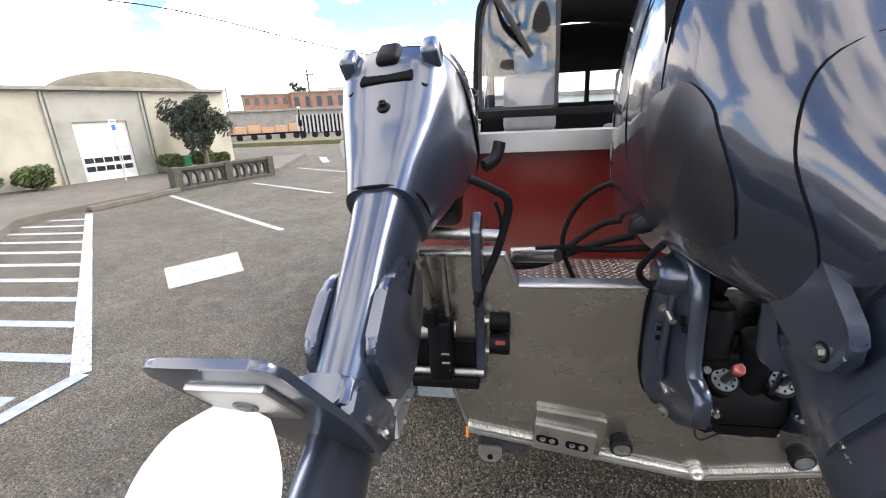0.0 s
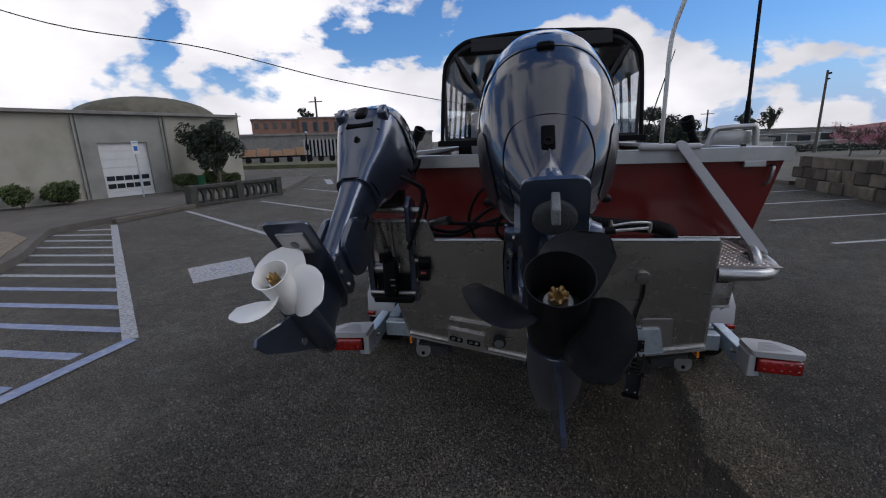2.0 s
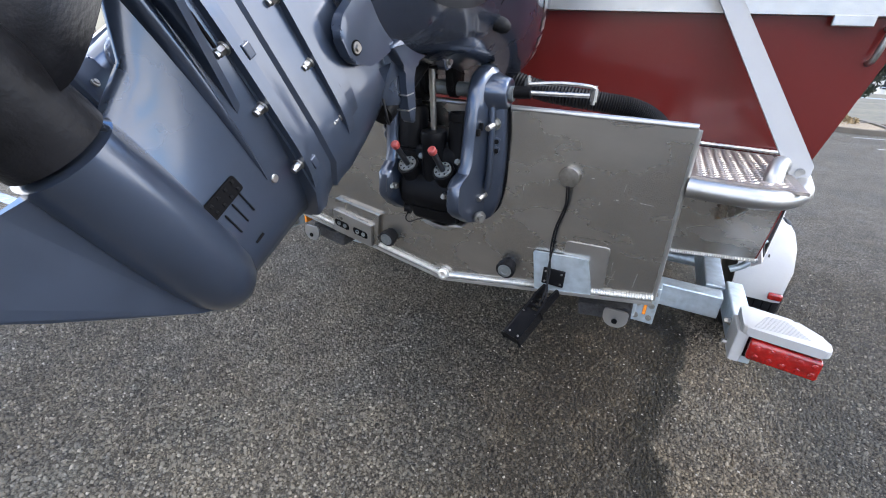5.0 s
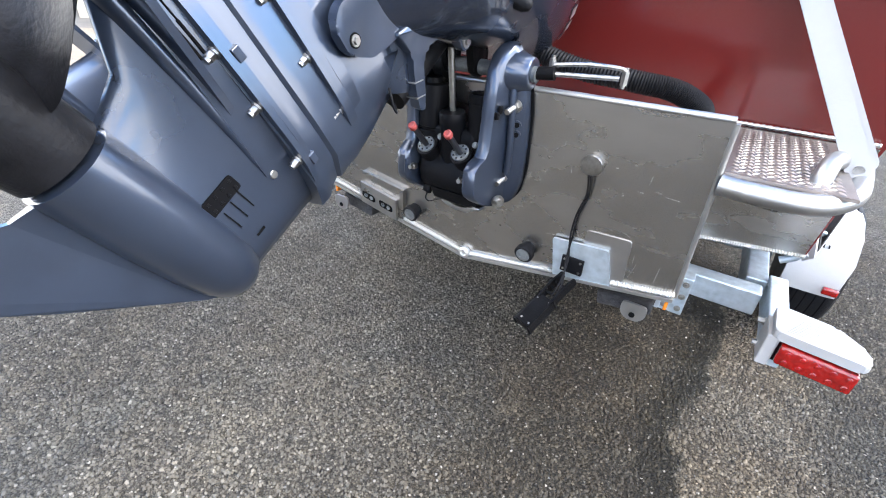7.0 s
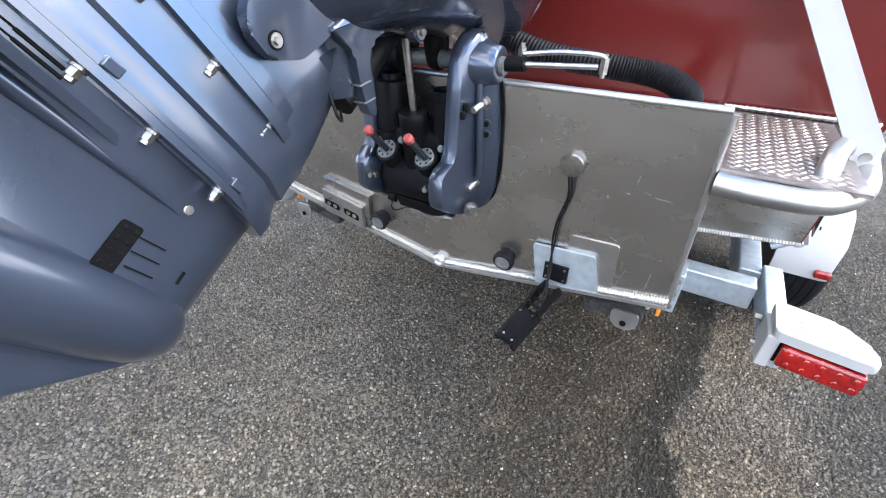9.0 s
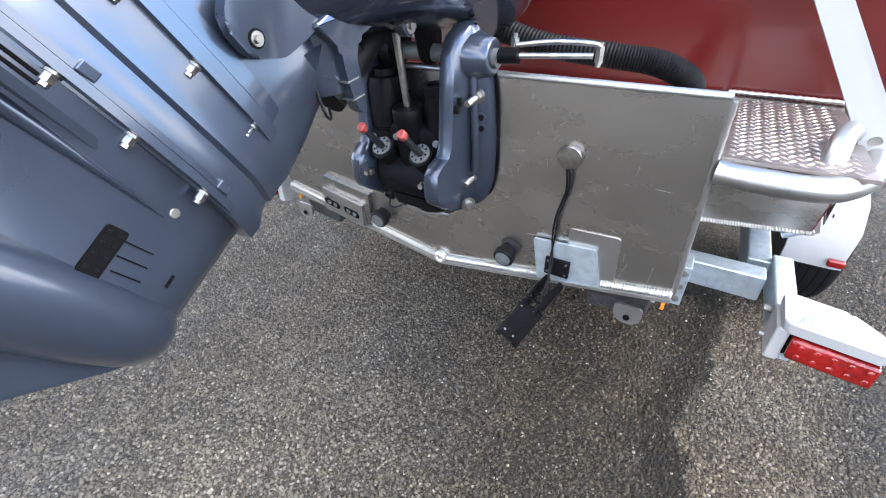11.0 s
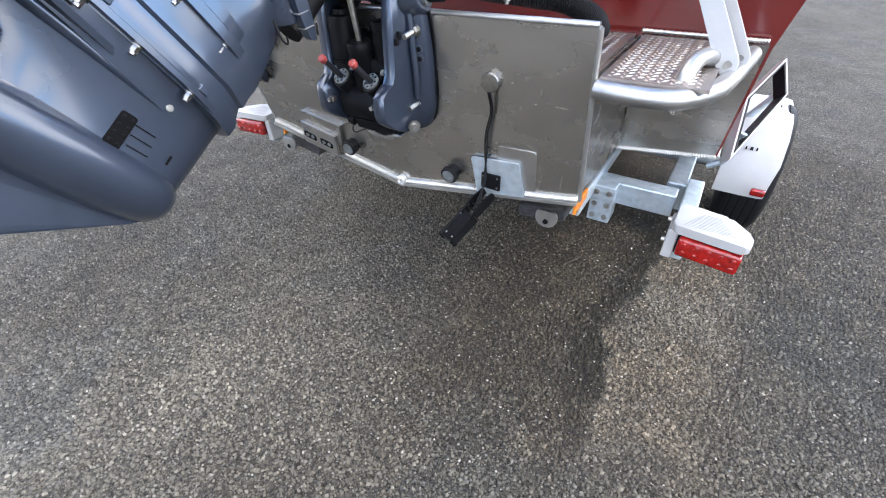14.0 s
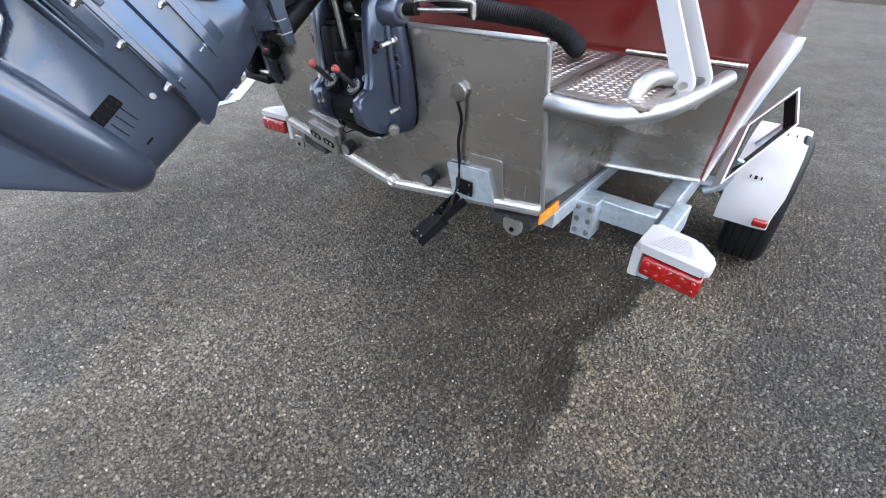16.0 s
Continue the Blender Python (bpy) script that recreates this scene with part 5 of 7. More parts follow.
for sg in (-1, 1):
    bm = bmesh.new()
    rings = []
    for z, aft, wide, inner in CLAMP:
        wall = ty(z) - 0.003
        foot = max(wall - 0.034, aft + 0.012)
        web = min(inner + 0.046, wide - 0.006)
        rings.append([(MX + sg * x, y, z) for x, y in ((inner, wall), (inner, aft + 0.008), (inner + 0.006, aft), (inner + 0.030, aft), (inner + 0.040, aft + 0.007), (web, aft + (foot - aft) * 0.45),
                                                       (web + (wide - web) * 0.35, foot - (foot - aft) * 0.12), (wide - 0.006, foot), (wide, foot + 0.008), (wide, wall))])
    ring_loft(bm, rings)
    side = part("clamp_bracket", bm, NAVY, mount, "navy cast clamp bracket", smooth=38)
    # the thick pad between casting and plate
    bm = bmesh.new()
    plate(bm, rounded([(0.10, 1.34), (0.205, 1.30), (0.218, 1.20), (0.215, 1.02), (0.195, 0.93), (0.15, 0.895), (0.10, 0.89)], 0.03, 4), 0.004, Matrix(((sg, 0, 0, MX), (0, -RAKE, -1, ty(0) - 0.0005), (0, 1, 0, 0), (0, 0, 0, 1))))
    part("gasket", bm, BLACK, side)
    bm = bmesh.new()
    lathe(bm, (MX + sg * 0.125, TILT_Y, TILT_Z), (sg, 0, 0), ((0, 0.060), (0.045, 0.056), (0.066, 0.046), (0.082, 0.042), (0.085, 0.038), (0.085, 0.026)), seg=32)
    part("pivot_boss", bm, NAVY, side, smooth=40)
    # a rib runs down from the boss to the lower stud
    bm = bmesh.new()
    tube(bm, [(MX + sg * 0.170, 0.196, 1.27), (MX + sg * 0.176, 0.198, 1.18), (MX + sg * 0.178, 0.206, 1.08), (MX + sg * 0.172, 0.214, 1.02)], 0.010, seg=10)
    part("cast_rib", bm, NAVY, side, smooth=50)
    # bright worn facets at the tip of the lower lug
    bm = bmesh.new()
    ring_loft(bm, [[(MX + sg * x, y, z) for x, y, z in ((0.095, 0.092, 1.040), (0.104, 0.0735, 1.036), (0.104, 0.0735, 0.992), (0.095, 0.092, 0.988))],
                   [(MX + sg * x, y, z) for x, y, z in ((0.098, 0.098, 1.040), (0.108, 0.0765, 1.036), (0.108, 0.0765, 0.992), (0.098, 0.098, 0.988))]])
    part("lug_facet", bm, NAVY, side)
    for z, x in ((1.218, 0.178), (0.998, 0.160)):
        bm = bmesh.new()
        p = Vector((MX + sg * x, ty(z) - 0.040, z))
        cyl(bm, p + Vector((0, 0.012, 0)), p + Vector((0, -0.004, -0.001)), 0.019, seg=20)
        cyl(bm, p, p + Vector((0, -0.016, -0.002)), 0.0135, seg=6)
        tube(bm, [p + Vector((0, -0.002 * k, -0.0003 * k)) for k in range(8, 29)], 0.0082, n=0, ribs=0.06, seg=10)
        part("through_bolt", bm, STEEL, side, "long stainless stud and nut", smooth=30)
    for z in (1.168, 1.140):
        bm = bmesh.new()
        lathe(bm, (MX + sg * 0.190, ty(z) - 0.050, z), (sg * 0.3, -1, 0), ((0, 0.0125), (0.007, 0.0125), (0.007, 0.008), (0.004, 0.007)), seg=16)
        ring = part("spare_hole", bm, NAVY, side, smooth=30)
        bm = bmesh.new()
        lathe(bm, (MX + sg * 0.1905, ty(z) - 0.0525, z), (sg * 0.3, -1, 0), ((0, 0.0075), (0.003, 0.0075), (0.003, 0.001)), seg=14)
        part("hole", bm, GROOVE, ring)
    # small cable clip under the upper stud
    bm = bmesh.new()
    box(bm, (MX + sg * 0.150, 0.150, 1.196), (0.020, 0.012, 0.020), 0.003, pose(0, 0, 0))
    box(bm, (MX + sg * 0.158, 0.158, 1.212), (0.010, 0.010, 0.022), 0.002)
    part("cable_clip", bm, BLACK, side)
    bm = bmesh.new()
    lathe(bm, (MX + sg * 0.163, 0.196, 0.930), (sg * 0.8, -0.6, 0), ((0, 0.020), (0.008, 0.020), (0.008, 0.011), (0.018, 0.010), (0.018, 0.001)), seg=18)
    part("pivot_bolt", bm, STEEL, side, smooth=30)
    bm = bmesh.new()
    box(bm, (MX + sg * 0.088, 0.098, 1.010), (0.020, 0.018, 0.016), 0.003)
    cyl(bm, (MX + sg * 0.088, 0.098, 1.010), (MX + sg * 0.088, 0.078, 1.012), 0.007, seg=10)
    part("tie_bolt", bm, STEEL, side)
bm = bmesh.new()
cyl(bm, (-0.20, TILT_Y, TILT_Z), (0.225, TILT_Y, TILT_Z), 0.021, seg=24)
part("tilt_tube", bm, ZINC, mount, "grey tilt tube", smooth=40)
bm = bmesh.new()
lathe(bm, (MX - 0.105, TILT_Y, TILT_Z), (1, 0, 0), ((0, 0.030), (0.018, 0.046), (0.046, 0.046), (0.050, 0.030)), seg=24)
part("tilt_collar", bm, BLACK, mount, smooth=40)
# ram housing between the lugs
bm = bmesh.new()
ring_loft(bm, [[(MX + x, y, z) for x, y in ((-w, 0.285), (-w, aft + 0.02), (-w + 0.02, aft), (w - 0.02, aft), (w, aft + 0.02), (w, 0.285))]
               for z, w, aft in ((1.060, 0.100, 0.165), (1.045, 0.100, 0.140), (1.00, 0.100, 0.122), (0.955, 0.098, 0.130), (0.935, 0.094, 0.150))])
part("lower_housing", bm, BLACK, mount, "black ram housing", smooth=40)
bm = bmesh.new()
ring_loft(bm, [[(MX + x, y, z) for x, y in ((x0, 0.285), (x0, aft + 0.012), (x0 + 0.014, aft), (x1 - 0.014, aft), (x1, aft + 0.012), (x1, 0.285))]
               for z, x0, x1, aft in ((0.940, -0.062, 0.098, 0.140), (0.905, -0.055, 0.098, 0.150), (0.888, -0.035, 0.090, 0.175))])
part("sump", bm, BLACK, mount, "black lower sump", smooth=40)
bm = bmesh.new()
lathe(bm, (MX - 0.066, 0.165, 0.922), (-1, -0.3, 0), ((0, 0.020), (0.012, 0.020), (0.012, 0.015), (0.022, 0.015), (0.022, 0.001)), seg=18)
part("sump_plug", bm, BLACK, mount, smooth=30)
bm = bmesh.new()
box(bm, (MX, 0.2, 1.09), (0.19, 0.10, 0.10), 0.02, seg=3)
part("valve_block", bm, BLACK, mount, smooth=40)
bm = bmesh.new()
lathe(bm, (MX - 0.078, 0.186, 1.08), (0, -0.02, 1), ((0, 0.047), (0.035, 0.047), (0.038, 0.042), (0.046, 0.042), (0.048, 0.046), (0.15, 0.046), (0.166, 0.040), (0.170, 0.026), (0.184, 0.024), (0.184, 0.001)), seg=32)
pump = part("pump_motor", bm, BLACK, mount, "black trim pump motor", smooth=35)
bm = bmesh.new()
lathe(bm, (MX - 0.078, 0.185, 1.123), (0, -0.02, 1), ((0, 0.0475), (0.004, 0.0475)), seg=32, cap=False)
part("seam", bm, GROOVE, pump)
bm = bmesh.new()
lathe(bm, (MX + 0.082, 0.190, 1.06), (0, -0.02, 1), ((0, 0.036), (0.155, 0.036), (0.158, 0.039), (0.176, 0.039), (0.180, 0.036), (0.180, 0.030), (0.172, 0.028)), seg=30)
part("reservoir", bm, BLACK, mount, "black oil reservoir", smooth=35)
ax = Vector((-0.06, -0.68, 0.72)).normalized()
for x in (-0.062, 0.060):
    p = Vector((MX + x, 0.128, 1.076))
    bm = bmesh.new()
    cyl(bm, p - ax * 0.10, p, 0.034, seg=28)
    part("ram_cylinder", bm, BLACK, mount, smooth=40)
    bm = bmesh.new()
    lathe(bm, p, ax, ((0, 0.027), (0.006, 0.027), (0.0075, 0.025), (0.0075, 0.016), (0.003, 0.015), (0.003, 0.010)), seg=28)
    nut = part("ring_nut", bm, ZINC, mount, "grey slotted ring nut", smooth=30)
    u, v = frame_of(ax)
    for k in range(8):
        bm = bmesh.new()
        q = p + ax * 0.0066 + (u * math.cos(k * math.pi / 4) + v * math.sin(k * math.pi / 4)) * 0.0205
        cyl(bm, q, q + ax * 0.0015, 0.0033, seg=8)
        part("spanner_hole", bm, GROOVE, nut)
    bm = bmesh.new()
    cyl(bm, p, p + ax * 0.092, 0.0088)
    part("trim_rod", bm, SCOOP, mount, smooth=40)
    bm = bmesh.new()
    lathe(bm, p + ax * 0.084, ax, ((0, 0.010), (0.003, 0.0125), (0.016, 0.0125), (0.019, 0.009), (0.017, 0.004), (0.017, 0.001)), seg=14)
    part("red_tip", bm, REDCAP, mount, "red rod end", smooth=40)
    for dx, dz in ((-0.034, 0.018), (0.040, 0.030)):
        hexbolt(mount, p + Vector((dx, 0.012, dz)), (0, -1, 0.4), 0.0062, 0.006, ZINC)
bm = bmesh.new()
lathe(bm, (MX + 0.010, 0.172, 1.02), (0, -0.13, 1), ((0, 0.036), (0.125, 0.036), (0.130, 0.039), (0.160, 0.039), (0.166, 0.036), (0.168, 0.016)), seg=30)
part("tilt_cylinder", bm, BLACK, mount, smooth=40)
bm = bmesh.new()
cyl(bm, (MX + 0.010, 0.154, 1.18), (MX + 0.006, 0.128, 1.372), 0.0092)
part("tilt_rod", bm, STEEL, mount, "bright steel tilt rod", smooth=40)
bm = bmesh.new()
lathe(bm, (MX - 0.03, 0.126, 1.376), (1, 0, 0), ((0, 0.022), (0.07, 0.022), (0.07, 0.001)), seg=20)
part("rod_eye", bm, BLACK, mount, smooth=40)
# white anode shaped like a shallow tray under the sump
bm = bmesh.new()
plate(bm, rounded([(-0.050, 0.898), (-0.022, 0.876), (0.022, 0.864), (0.072, 0.864), (0.090, 0.880), (0.118, 0.884), (0.118, 0.892), (0.084, 0.892), (0.062, 0.878), (0.030, 0.878), (-0.012, 0.888), (-0.040, 0.906)], 0.005, 2), 0.055, XZ(0.235), 0.003)
part("anode_bar", bm, SILVER, mount, "pale anode under the ram housing", smooth=50)
bm = bmesh.new()
tube(bm, [(-0.075, 0.20, 0.92), (-0.085, 0.17, 0.885), (-0.070, 0.165, 0.872), (-0.04, 0.17, 0.885), (-0.02, 0.18, 0.89)], 0.0022, seg=8)
part("pump_wire", bm, RUBBER, mount, smooth=50)
# swivel bracket: hung on the tilt tube, tilted up with the leg, each cheek ending in a hooked leg
CHEEK = [(0.262, 1.470), (0.215, 1.440), (0.150, 1.418), (0.112, 1.376), (0.090, 1.352), (0.066, 1.362), (0.050, 1.388), (-0.043, 1.388), (-0.080, 1.374), (-0.091, 1.340), (-0.082, 1.290), (-0.074, 1.238),
         (-0.098, 1.240), (-0.116, 1.285), (-0.126, 1.325), (-0.130, 1.362), (-0.185, 1.404), (-0.062, 1.462), (0.06, 1.505), (0.20, 1.520)]
swivel = None
for sg in (-1, 1):
    bm = bmesh.new()
    plate(bm, rounded(CHEEK, 0.010, 3), 0.026, YZ(-0.004 + sg * 0.074 - 0.013), 0.0055)
    ob = part("swivel_bracket" if swivel is None else "cheek", bm, NAVY, mount if swivel is None else swivel, "navy swivel bracket" if swivel is None else "", smooth=42)
    swivel = swivel or ob
    bm = bmesh.new()
    lathe(bm, (-0.004 + sg * 0.080, 0.084, 1.378), (sg, 0, 0), ((0, 0.017), (0.010, 0.017), (0.010, 0.010), (0.016, 0.009), (0.016, 0.001)), seg=18)
    part("pin", bm, STEEL, swivel, smooth=30)
    for z in (1.272, 1.306):
        bm = bmesh.new()
        box(bm, (0, 0, 0), (0.030, 0.034, 0.0022), 0, Matrix.Translation((-0.004 + sg * 0.074, -0.100 - (z - 1.272) * 0.3, z)) @ pose(0, 0, 0, 8))
        part("notch", bm, SILVER, swivel)
    # pale plastic tongue at the forward end of the cheek
    bm = bmesh.new()
    plate(bm, rounded([(0.225, 1.445), (0.205, 1.438), (0.212, 1.40), (0.226, 1.385), (0.236, 1.40)], 0.006, 3), 0.006, YZ(-0.004 + sg * 0.092 - 0.003), 0.001)
    part("tongue", bm, SILVER, swivel)
    # ears that carry the cheeks on the tilt tube
    bm = bmesh.new()
    plate(bm, rounded([(0.262, 1.31), (0.248, 1.275), (0.205, 1.275), (0.188, 1.30), (0.150, 1.44), (0.26, 1.47)], 0.018, 4), 0.022, YZ(-0.004 + sg * 0.045 - 0.011), 0.004)
    part("ear", bm, BLACK, swivel, smooth=40)
bm = bmesh.new()
ring_loft(bm, [[(x, y, z) for x in (-0.065, 0.057) for y, z in (((y0, z0), (y0 + 0.012, z0 - 0.026)) if x < 0 else ((y0 + 0.012, z0 - 0.026), (y0, z0)))] for y0, z0 in ((0.20, 1.520), (0.06, 1.503), (-0.062, 1.459), (-0.150, 1.416))])
part("top_web", bm, NAVY, swivel, smooth=30)
bm = bmesh.new()
ring_loft(bm, [[(x, y, z) for x, y, z in ((-0.055, y0, z0), (0.047, y0, z0), (0.047, y0 + 0.02, z0 - 0.03), (-0.055, y0 + 0.02, z0 - 0.03))] for y0, z0 in ((-0.11, 1.41), (-0.085, 1.36), (-0.05, 1.37))])
part("leg_web", bm, BLACK, swivel)
bm = bmesh.new()
cyl(bm, (0, 0, 0.02), (0, 0, -0.32), 0.036, 0.034)
ob = part("swivel_tube", bm, BLACK, mount, smooth=40)
ob.matrix_basis = pose(-0.020, 0.265, 1.315, -55.4) @ pose(0, -0.14, 0)

# steering: ram rod on the tilt tube, link arm, corrugated loom
steering = thing("steering_ram", "stainless steering ram and link arm on the tilt tube", "steering")
bm = bmesh.new()
cyl(bm, (0.20, 0.228, 1.305), (0.27, 0.232, 1.310), 0.017, seg=14)
part("nut", bm, BLACK, steering, smooth=30)
bm = bmesh.new()
cyl(bm, (0.24, 0.23, 1.308), (0.42, 0.285, 1.312), 0.0065)
part("ram_rod", bm, STEEL, steering, smooth=40)
bm = bmesh.new()
tube(bm, [(0.26, 0.238, 1.330), (0.34, 0.262, 1.338), (0.42, 0.292, 1.334), (0.43, 0.298, 1.318), (0.43, 0.30, 1.294)], 0.006)
part("link_arm", bm, STEEL, steering, smooth=50)
for x, z in ((0.255, 1.327), (0.43, 1.312)):
    bm = bmesh.new()
    cyl(bm, (x, 0.243 if x < 0.3 else 0.298, z - 0.016), (x, 0.243 if x < 0.3 else 0.298, z + 0.018), 0.010, seg=6)
    cyl(bm, (x, 0.243 if x < 0.3 else 0.298, z - 0.024), (x, 0.243 if x < 0.3 else 0.298, z + 0.026), 0.006, seg=10)
    part("link_bolt", bm, STEEL, steering)
loom = thing("corrugated_hose", "black corrugated rigging hose lying in the splash well", "hose")
bm = bmesh.new()
tube(bm, [(0.10, 0.45, 1.34), (0.25, 0.46, 1.30), (0.42, 0.47, 1.285), (0.53, 0.50, 1.27), (0.60, 0.55, 1.23), (0.61, 0.62, 1.185), (0.58, 0.70, 1.175)], 0.030, seg=14, n=34, ribs=0.06)
part("hose", bm, RUBBER, loom, smooth=30)
for label, pts, r in (("black steering hose looping from the engine", [(-0.55, 0.39, 1.315), (-0.40, 0.47, 1.295), (-0.25, 0.49, 1.285), (-0.12, 0.39, 1.325)], 0.010),
                      ("black cable hanging in a loop in the splash well", [(-0.12, 0.29, 1.455), (-0.22, 0.39, 1.515), (-0.34, 0.47, 1.455), (-0.40, 0.51, 1.315), (-0.36, 0.53, 1.175), (-0.32, 0.55, 1.11)], 0.008),
                      ("black cable crossing the splash well", [(-0.60, 0.37, 1.295), (-0.45, 0.47, 1.255), (-0.28, 0.47, 1.375), (-0.14, 0.33, 1.395)], 0.009),
                      ("black hose lying in the splash well", [(-0.62, 0.42, 1.255), (-0.48, 0.51, 1.225), (-0.30, 0.51, 1.295), (-0.10, 0.41, 1.375)], 0.011),
                      ("wiring loom hanging beside the clamp bracket", [(-0.12, 0.19, 1.535), (-0.15, 0.16, 1.455), (-0.22, 0.19, 1.375), (-0.24, 0.23, 1.305), (-0.20, 0.24, 1.265), (-0.15, 0.24, 1.275)], 0.009),
                      ("thin cable beside the kicker engine", [(-0.60, 0.32, 1.475), (-0.585, 0.35, 1.405), (-0.60, 0.37, 1.335), (-0.55, 0.41, 1.265)], 0.006)):
    bm = bmesh.new()
    tube(bm, pts, r, seg=8)
    tagged(part("cable", bm, RUBBER, smooth=60), label, "cable", "rigging cables")
for p in ((-0.56, 0.38, 1.315), (-0.16, 0.39, 1.325)):
    bm = bmesh.new()
    cyl(bm, p, (p[0] + 0.07, p[1] + 0.01, p[2]), 0.011, seg=6)
    tagged(part("hose_fitting", bm, STEEL), "stainless hose fitting on a hose end", "fitting", "hose fittings")

# ---- kicker engine ----
kicker = thing("kicker_engine", "small navy kicker outboard with a white propeller tilted up", "outboard engine", tilted(-0.806, 0.262, 1.455, 53.4, -5.0, 0.10))
KROWS = [(-0.165, 0.272, 0.08, 0.078), (-0.10, 0.288, 0.05, 0.092), (0.0, 0.308, 0.0, 0.122), (0.08, 0.332, -0.05, 0.142), (0.15, 0.355, -0.09, 0.152), (0.19, 0.358, -0.10, 0.153)]
bm = bmesh.new()
ring_loft(bm, shell(KROWS, 18, 44, ex=3.4))
kc = part("lower_cowl", bm, NAVY, kicker, "navy lower cowl", smooth=45)
KTOP = [(0.193, 0.345, -0.105, 0.155), (0.24, 0.335, -0.11, 0.157), (0.30, 0.31, -0.11, 0.148), (0.35, 0.27, -0.09, 0.122), (0.378, 0.21, -0.05, 0.083), (0.388, 0.14, 0.0, 0.04)]
bm = bmesh.new()
ring_loft(bm, shell(KTOP, 18, 44, ex=2.8))
kt = part("top_cowl", bm, COWL, kicker, "glossy dark top cowl", smooth=50)
bm = bmesh.new()
ring_loft(bm, [superring(u, 0.355, -0.108, 0.159, 3.0) for u in (0.184, 0.202)])
part("seal", bm, GROOVE, kicker, smooth=40)
for sg in (-1, 1):
    for k in range(6):
        bm = bmesh.new()
        quad = [on_shell(KTOP, u, sg * (70 + 10 * k + d), out=0.002) for u, d in ((0.24, 0), (0.24, 6), (0.275, 6), (0.275, 0))]
        bm.faces.new([bm.verts.new(v) for v in quad])
        part("marking", bm, SILVER, kt, "pale marking bar")
    bm = bmesh.new()
    box(bm, (sg * 0.098, -0.330, 0.172), (0.042, 0.085, 0.062), 0.014, seg=3)
    part("handle_horn", bm, NAVY, kicker, smooth=40)
    bm = bmesh.new()
    lathe(bm, (sg * 0.085, -0.318, 0.09), (sg * 0.5, -1, 0), ((0, 0.008), (0.006, 0.008), (0.006, 0.003)), seg=10)
    part("screw", bm, GROOVE, kicker)
bm = bmesh.new()
box(bm, (0, -0.345, 0.172), (0.058, 0.05, 0.07), 0.016, pose(0, 0, 0), 3)
part("cowl_latch", bm, BLACK, kicker, "black cowl latch", smooth=40)
bm = bmesh.new()
box(bm, (0, -0.336, 0.112), (0.125, 0.014, 0.040), 0.006)
part("carry_recess", bm, GROOVE, kicker, smooth=40)
bm = bmesh.new()
lathe(bm, (0, -0.312, 0.033), (0, -1, 0), ((0, 0.016), (0.006, 0.016), (0.010, 0.009), (0.018, 0.008), (0.018, 0.004), (0.010, 0.003)), seg=16)
part("flush_fitting", bm, BLACK, kicker, smooth=40)
bm = bmesh.new()
KL = [(-0.55, 0.245, 0.09, 0.048), (-0.45, 0.250, 0.085, 0.052), (-0.35, 0.255, 0.08, 0.054), (-0.25, 0.260, 0.075, 0.058), (-0.15, 0.268, 0.07, 0.066)]
ring_loft(bm, shell(KL, 12, 32, ex=2.9))
kl = part("leg", bm, NAVY, kicker, "navy leg housing", smooth=40)
bm = bmesh.new()
tube(bm, [on_shell(KROWS, -0.162 + 0.03 * abs(p) / 120, p, out=0.001) for p in (-120, -80, -40, 0, 40, 80, 120)], 0.004, seg=6)
part("seam", bm, GROOVE, kicker)
for sg in (-1, 1):
    bm = bmesh.new()
    plate(bm, rounded([(-0.25, -0.36), (-0.12, -0.24), (-0.045, -0.30), (-0.042, -0.44), (-0.075, -0.518), (-0.15, -0.535), (-0.25, -0.50)], 0.03, 4), 0.022, YZ(sg * 0.054 - 0.011), 0.008)
    part("leg_flare", bm, NAVY, kicker, smooth=40)
    bm = bmesh.new()
    plate(bm, rounded([(-0.26, -0.545), (-0.10, -0.535), (-0.068, -0.565), (-0.085, -0.606), (-0.16, -0.625), (-0.26, -0.61)], 0.02, 4), 0.020, YZ(sg * 0.046 - 0.010), 0.007)
    part("leg_flare", bm, NAVY, kicker, smooth=40)
    bm = bmesh.new()
    box(bm, (sg * 0.062, -0.15, -0.30), (0.012, 0.025, 0.07), 0.004)
    part("rubber_mount", bm, BLACK, kicker)
    hexbolt(kicker, (sg * 0.056, -0.20, -0.585), (sg * 0.6, -0.2, 0.5), 0.008, 0.008)
    hexbolt(kicker, (sg * 0.056, -0.13, -0.588), (sg * 0.6, 0, 0.5), 0.008, 0.008)
bm = bmesh.new()
plate(bm, rounded([(0.055, -0.27), (0.058, -0.10), (0.03, -0.05), (-0.03, -0.05), (-0.058, -0.10), (-0.055, -0.27)], 0.03, 4), 0.045, pose(0, 0, -0.585), 0.01)
part("flange", bm, NAVY, kicker, smooth=40)
bm = bmesh.new()
plate(bm, rounded([(0.080, -0.50), (0.080, -0.29), (0.055, -0.12), (0.02, -0.03), (-0.02, -0.03), (-0.055, -0.12), (-0.080, -0.29), (-0.080, -0.50)], 0.025, 4), 0.011, pose(0, 0, -0.622), 0.003)
part("anti_ventilation_plate", bm, NAVY, kicker, smooth=40)
bm = bmesh.new()
box(bm, (0, -0.412, -0.625), (0.10, 0.095, 0.012), 0.005)
kz = part("zinc_plate", bm, SILVER, kicker, "bright zinc plate under the fin")
hexbolt(kz, (0, -0.412, -0.630), (0, 0, -1), 0.010, 0.005, ZINC)
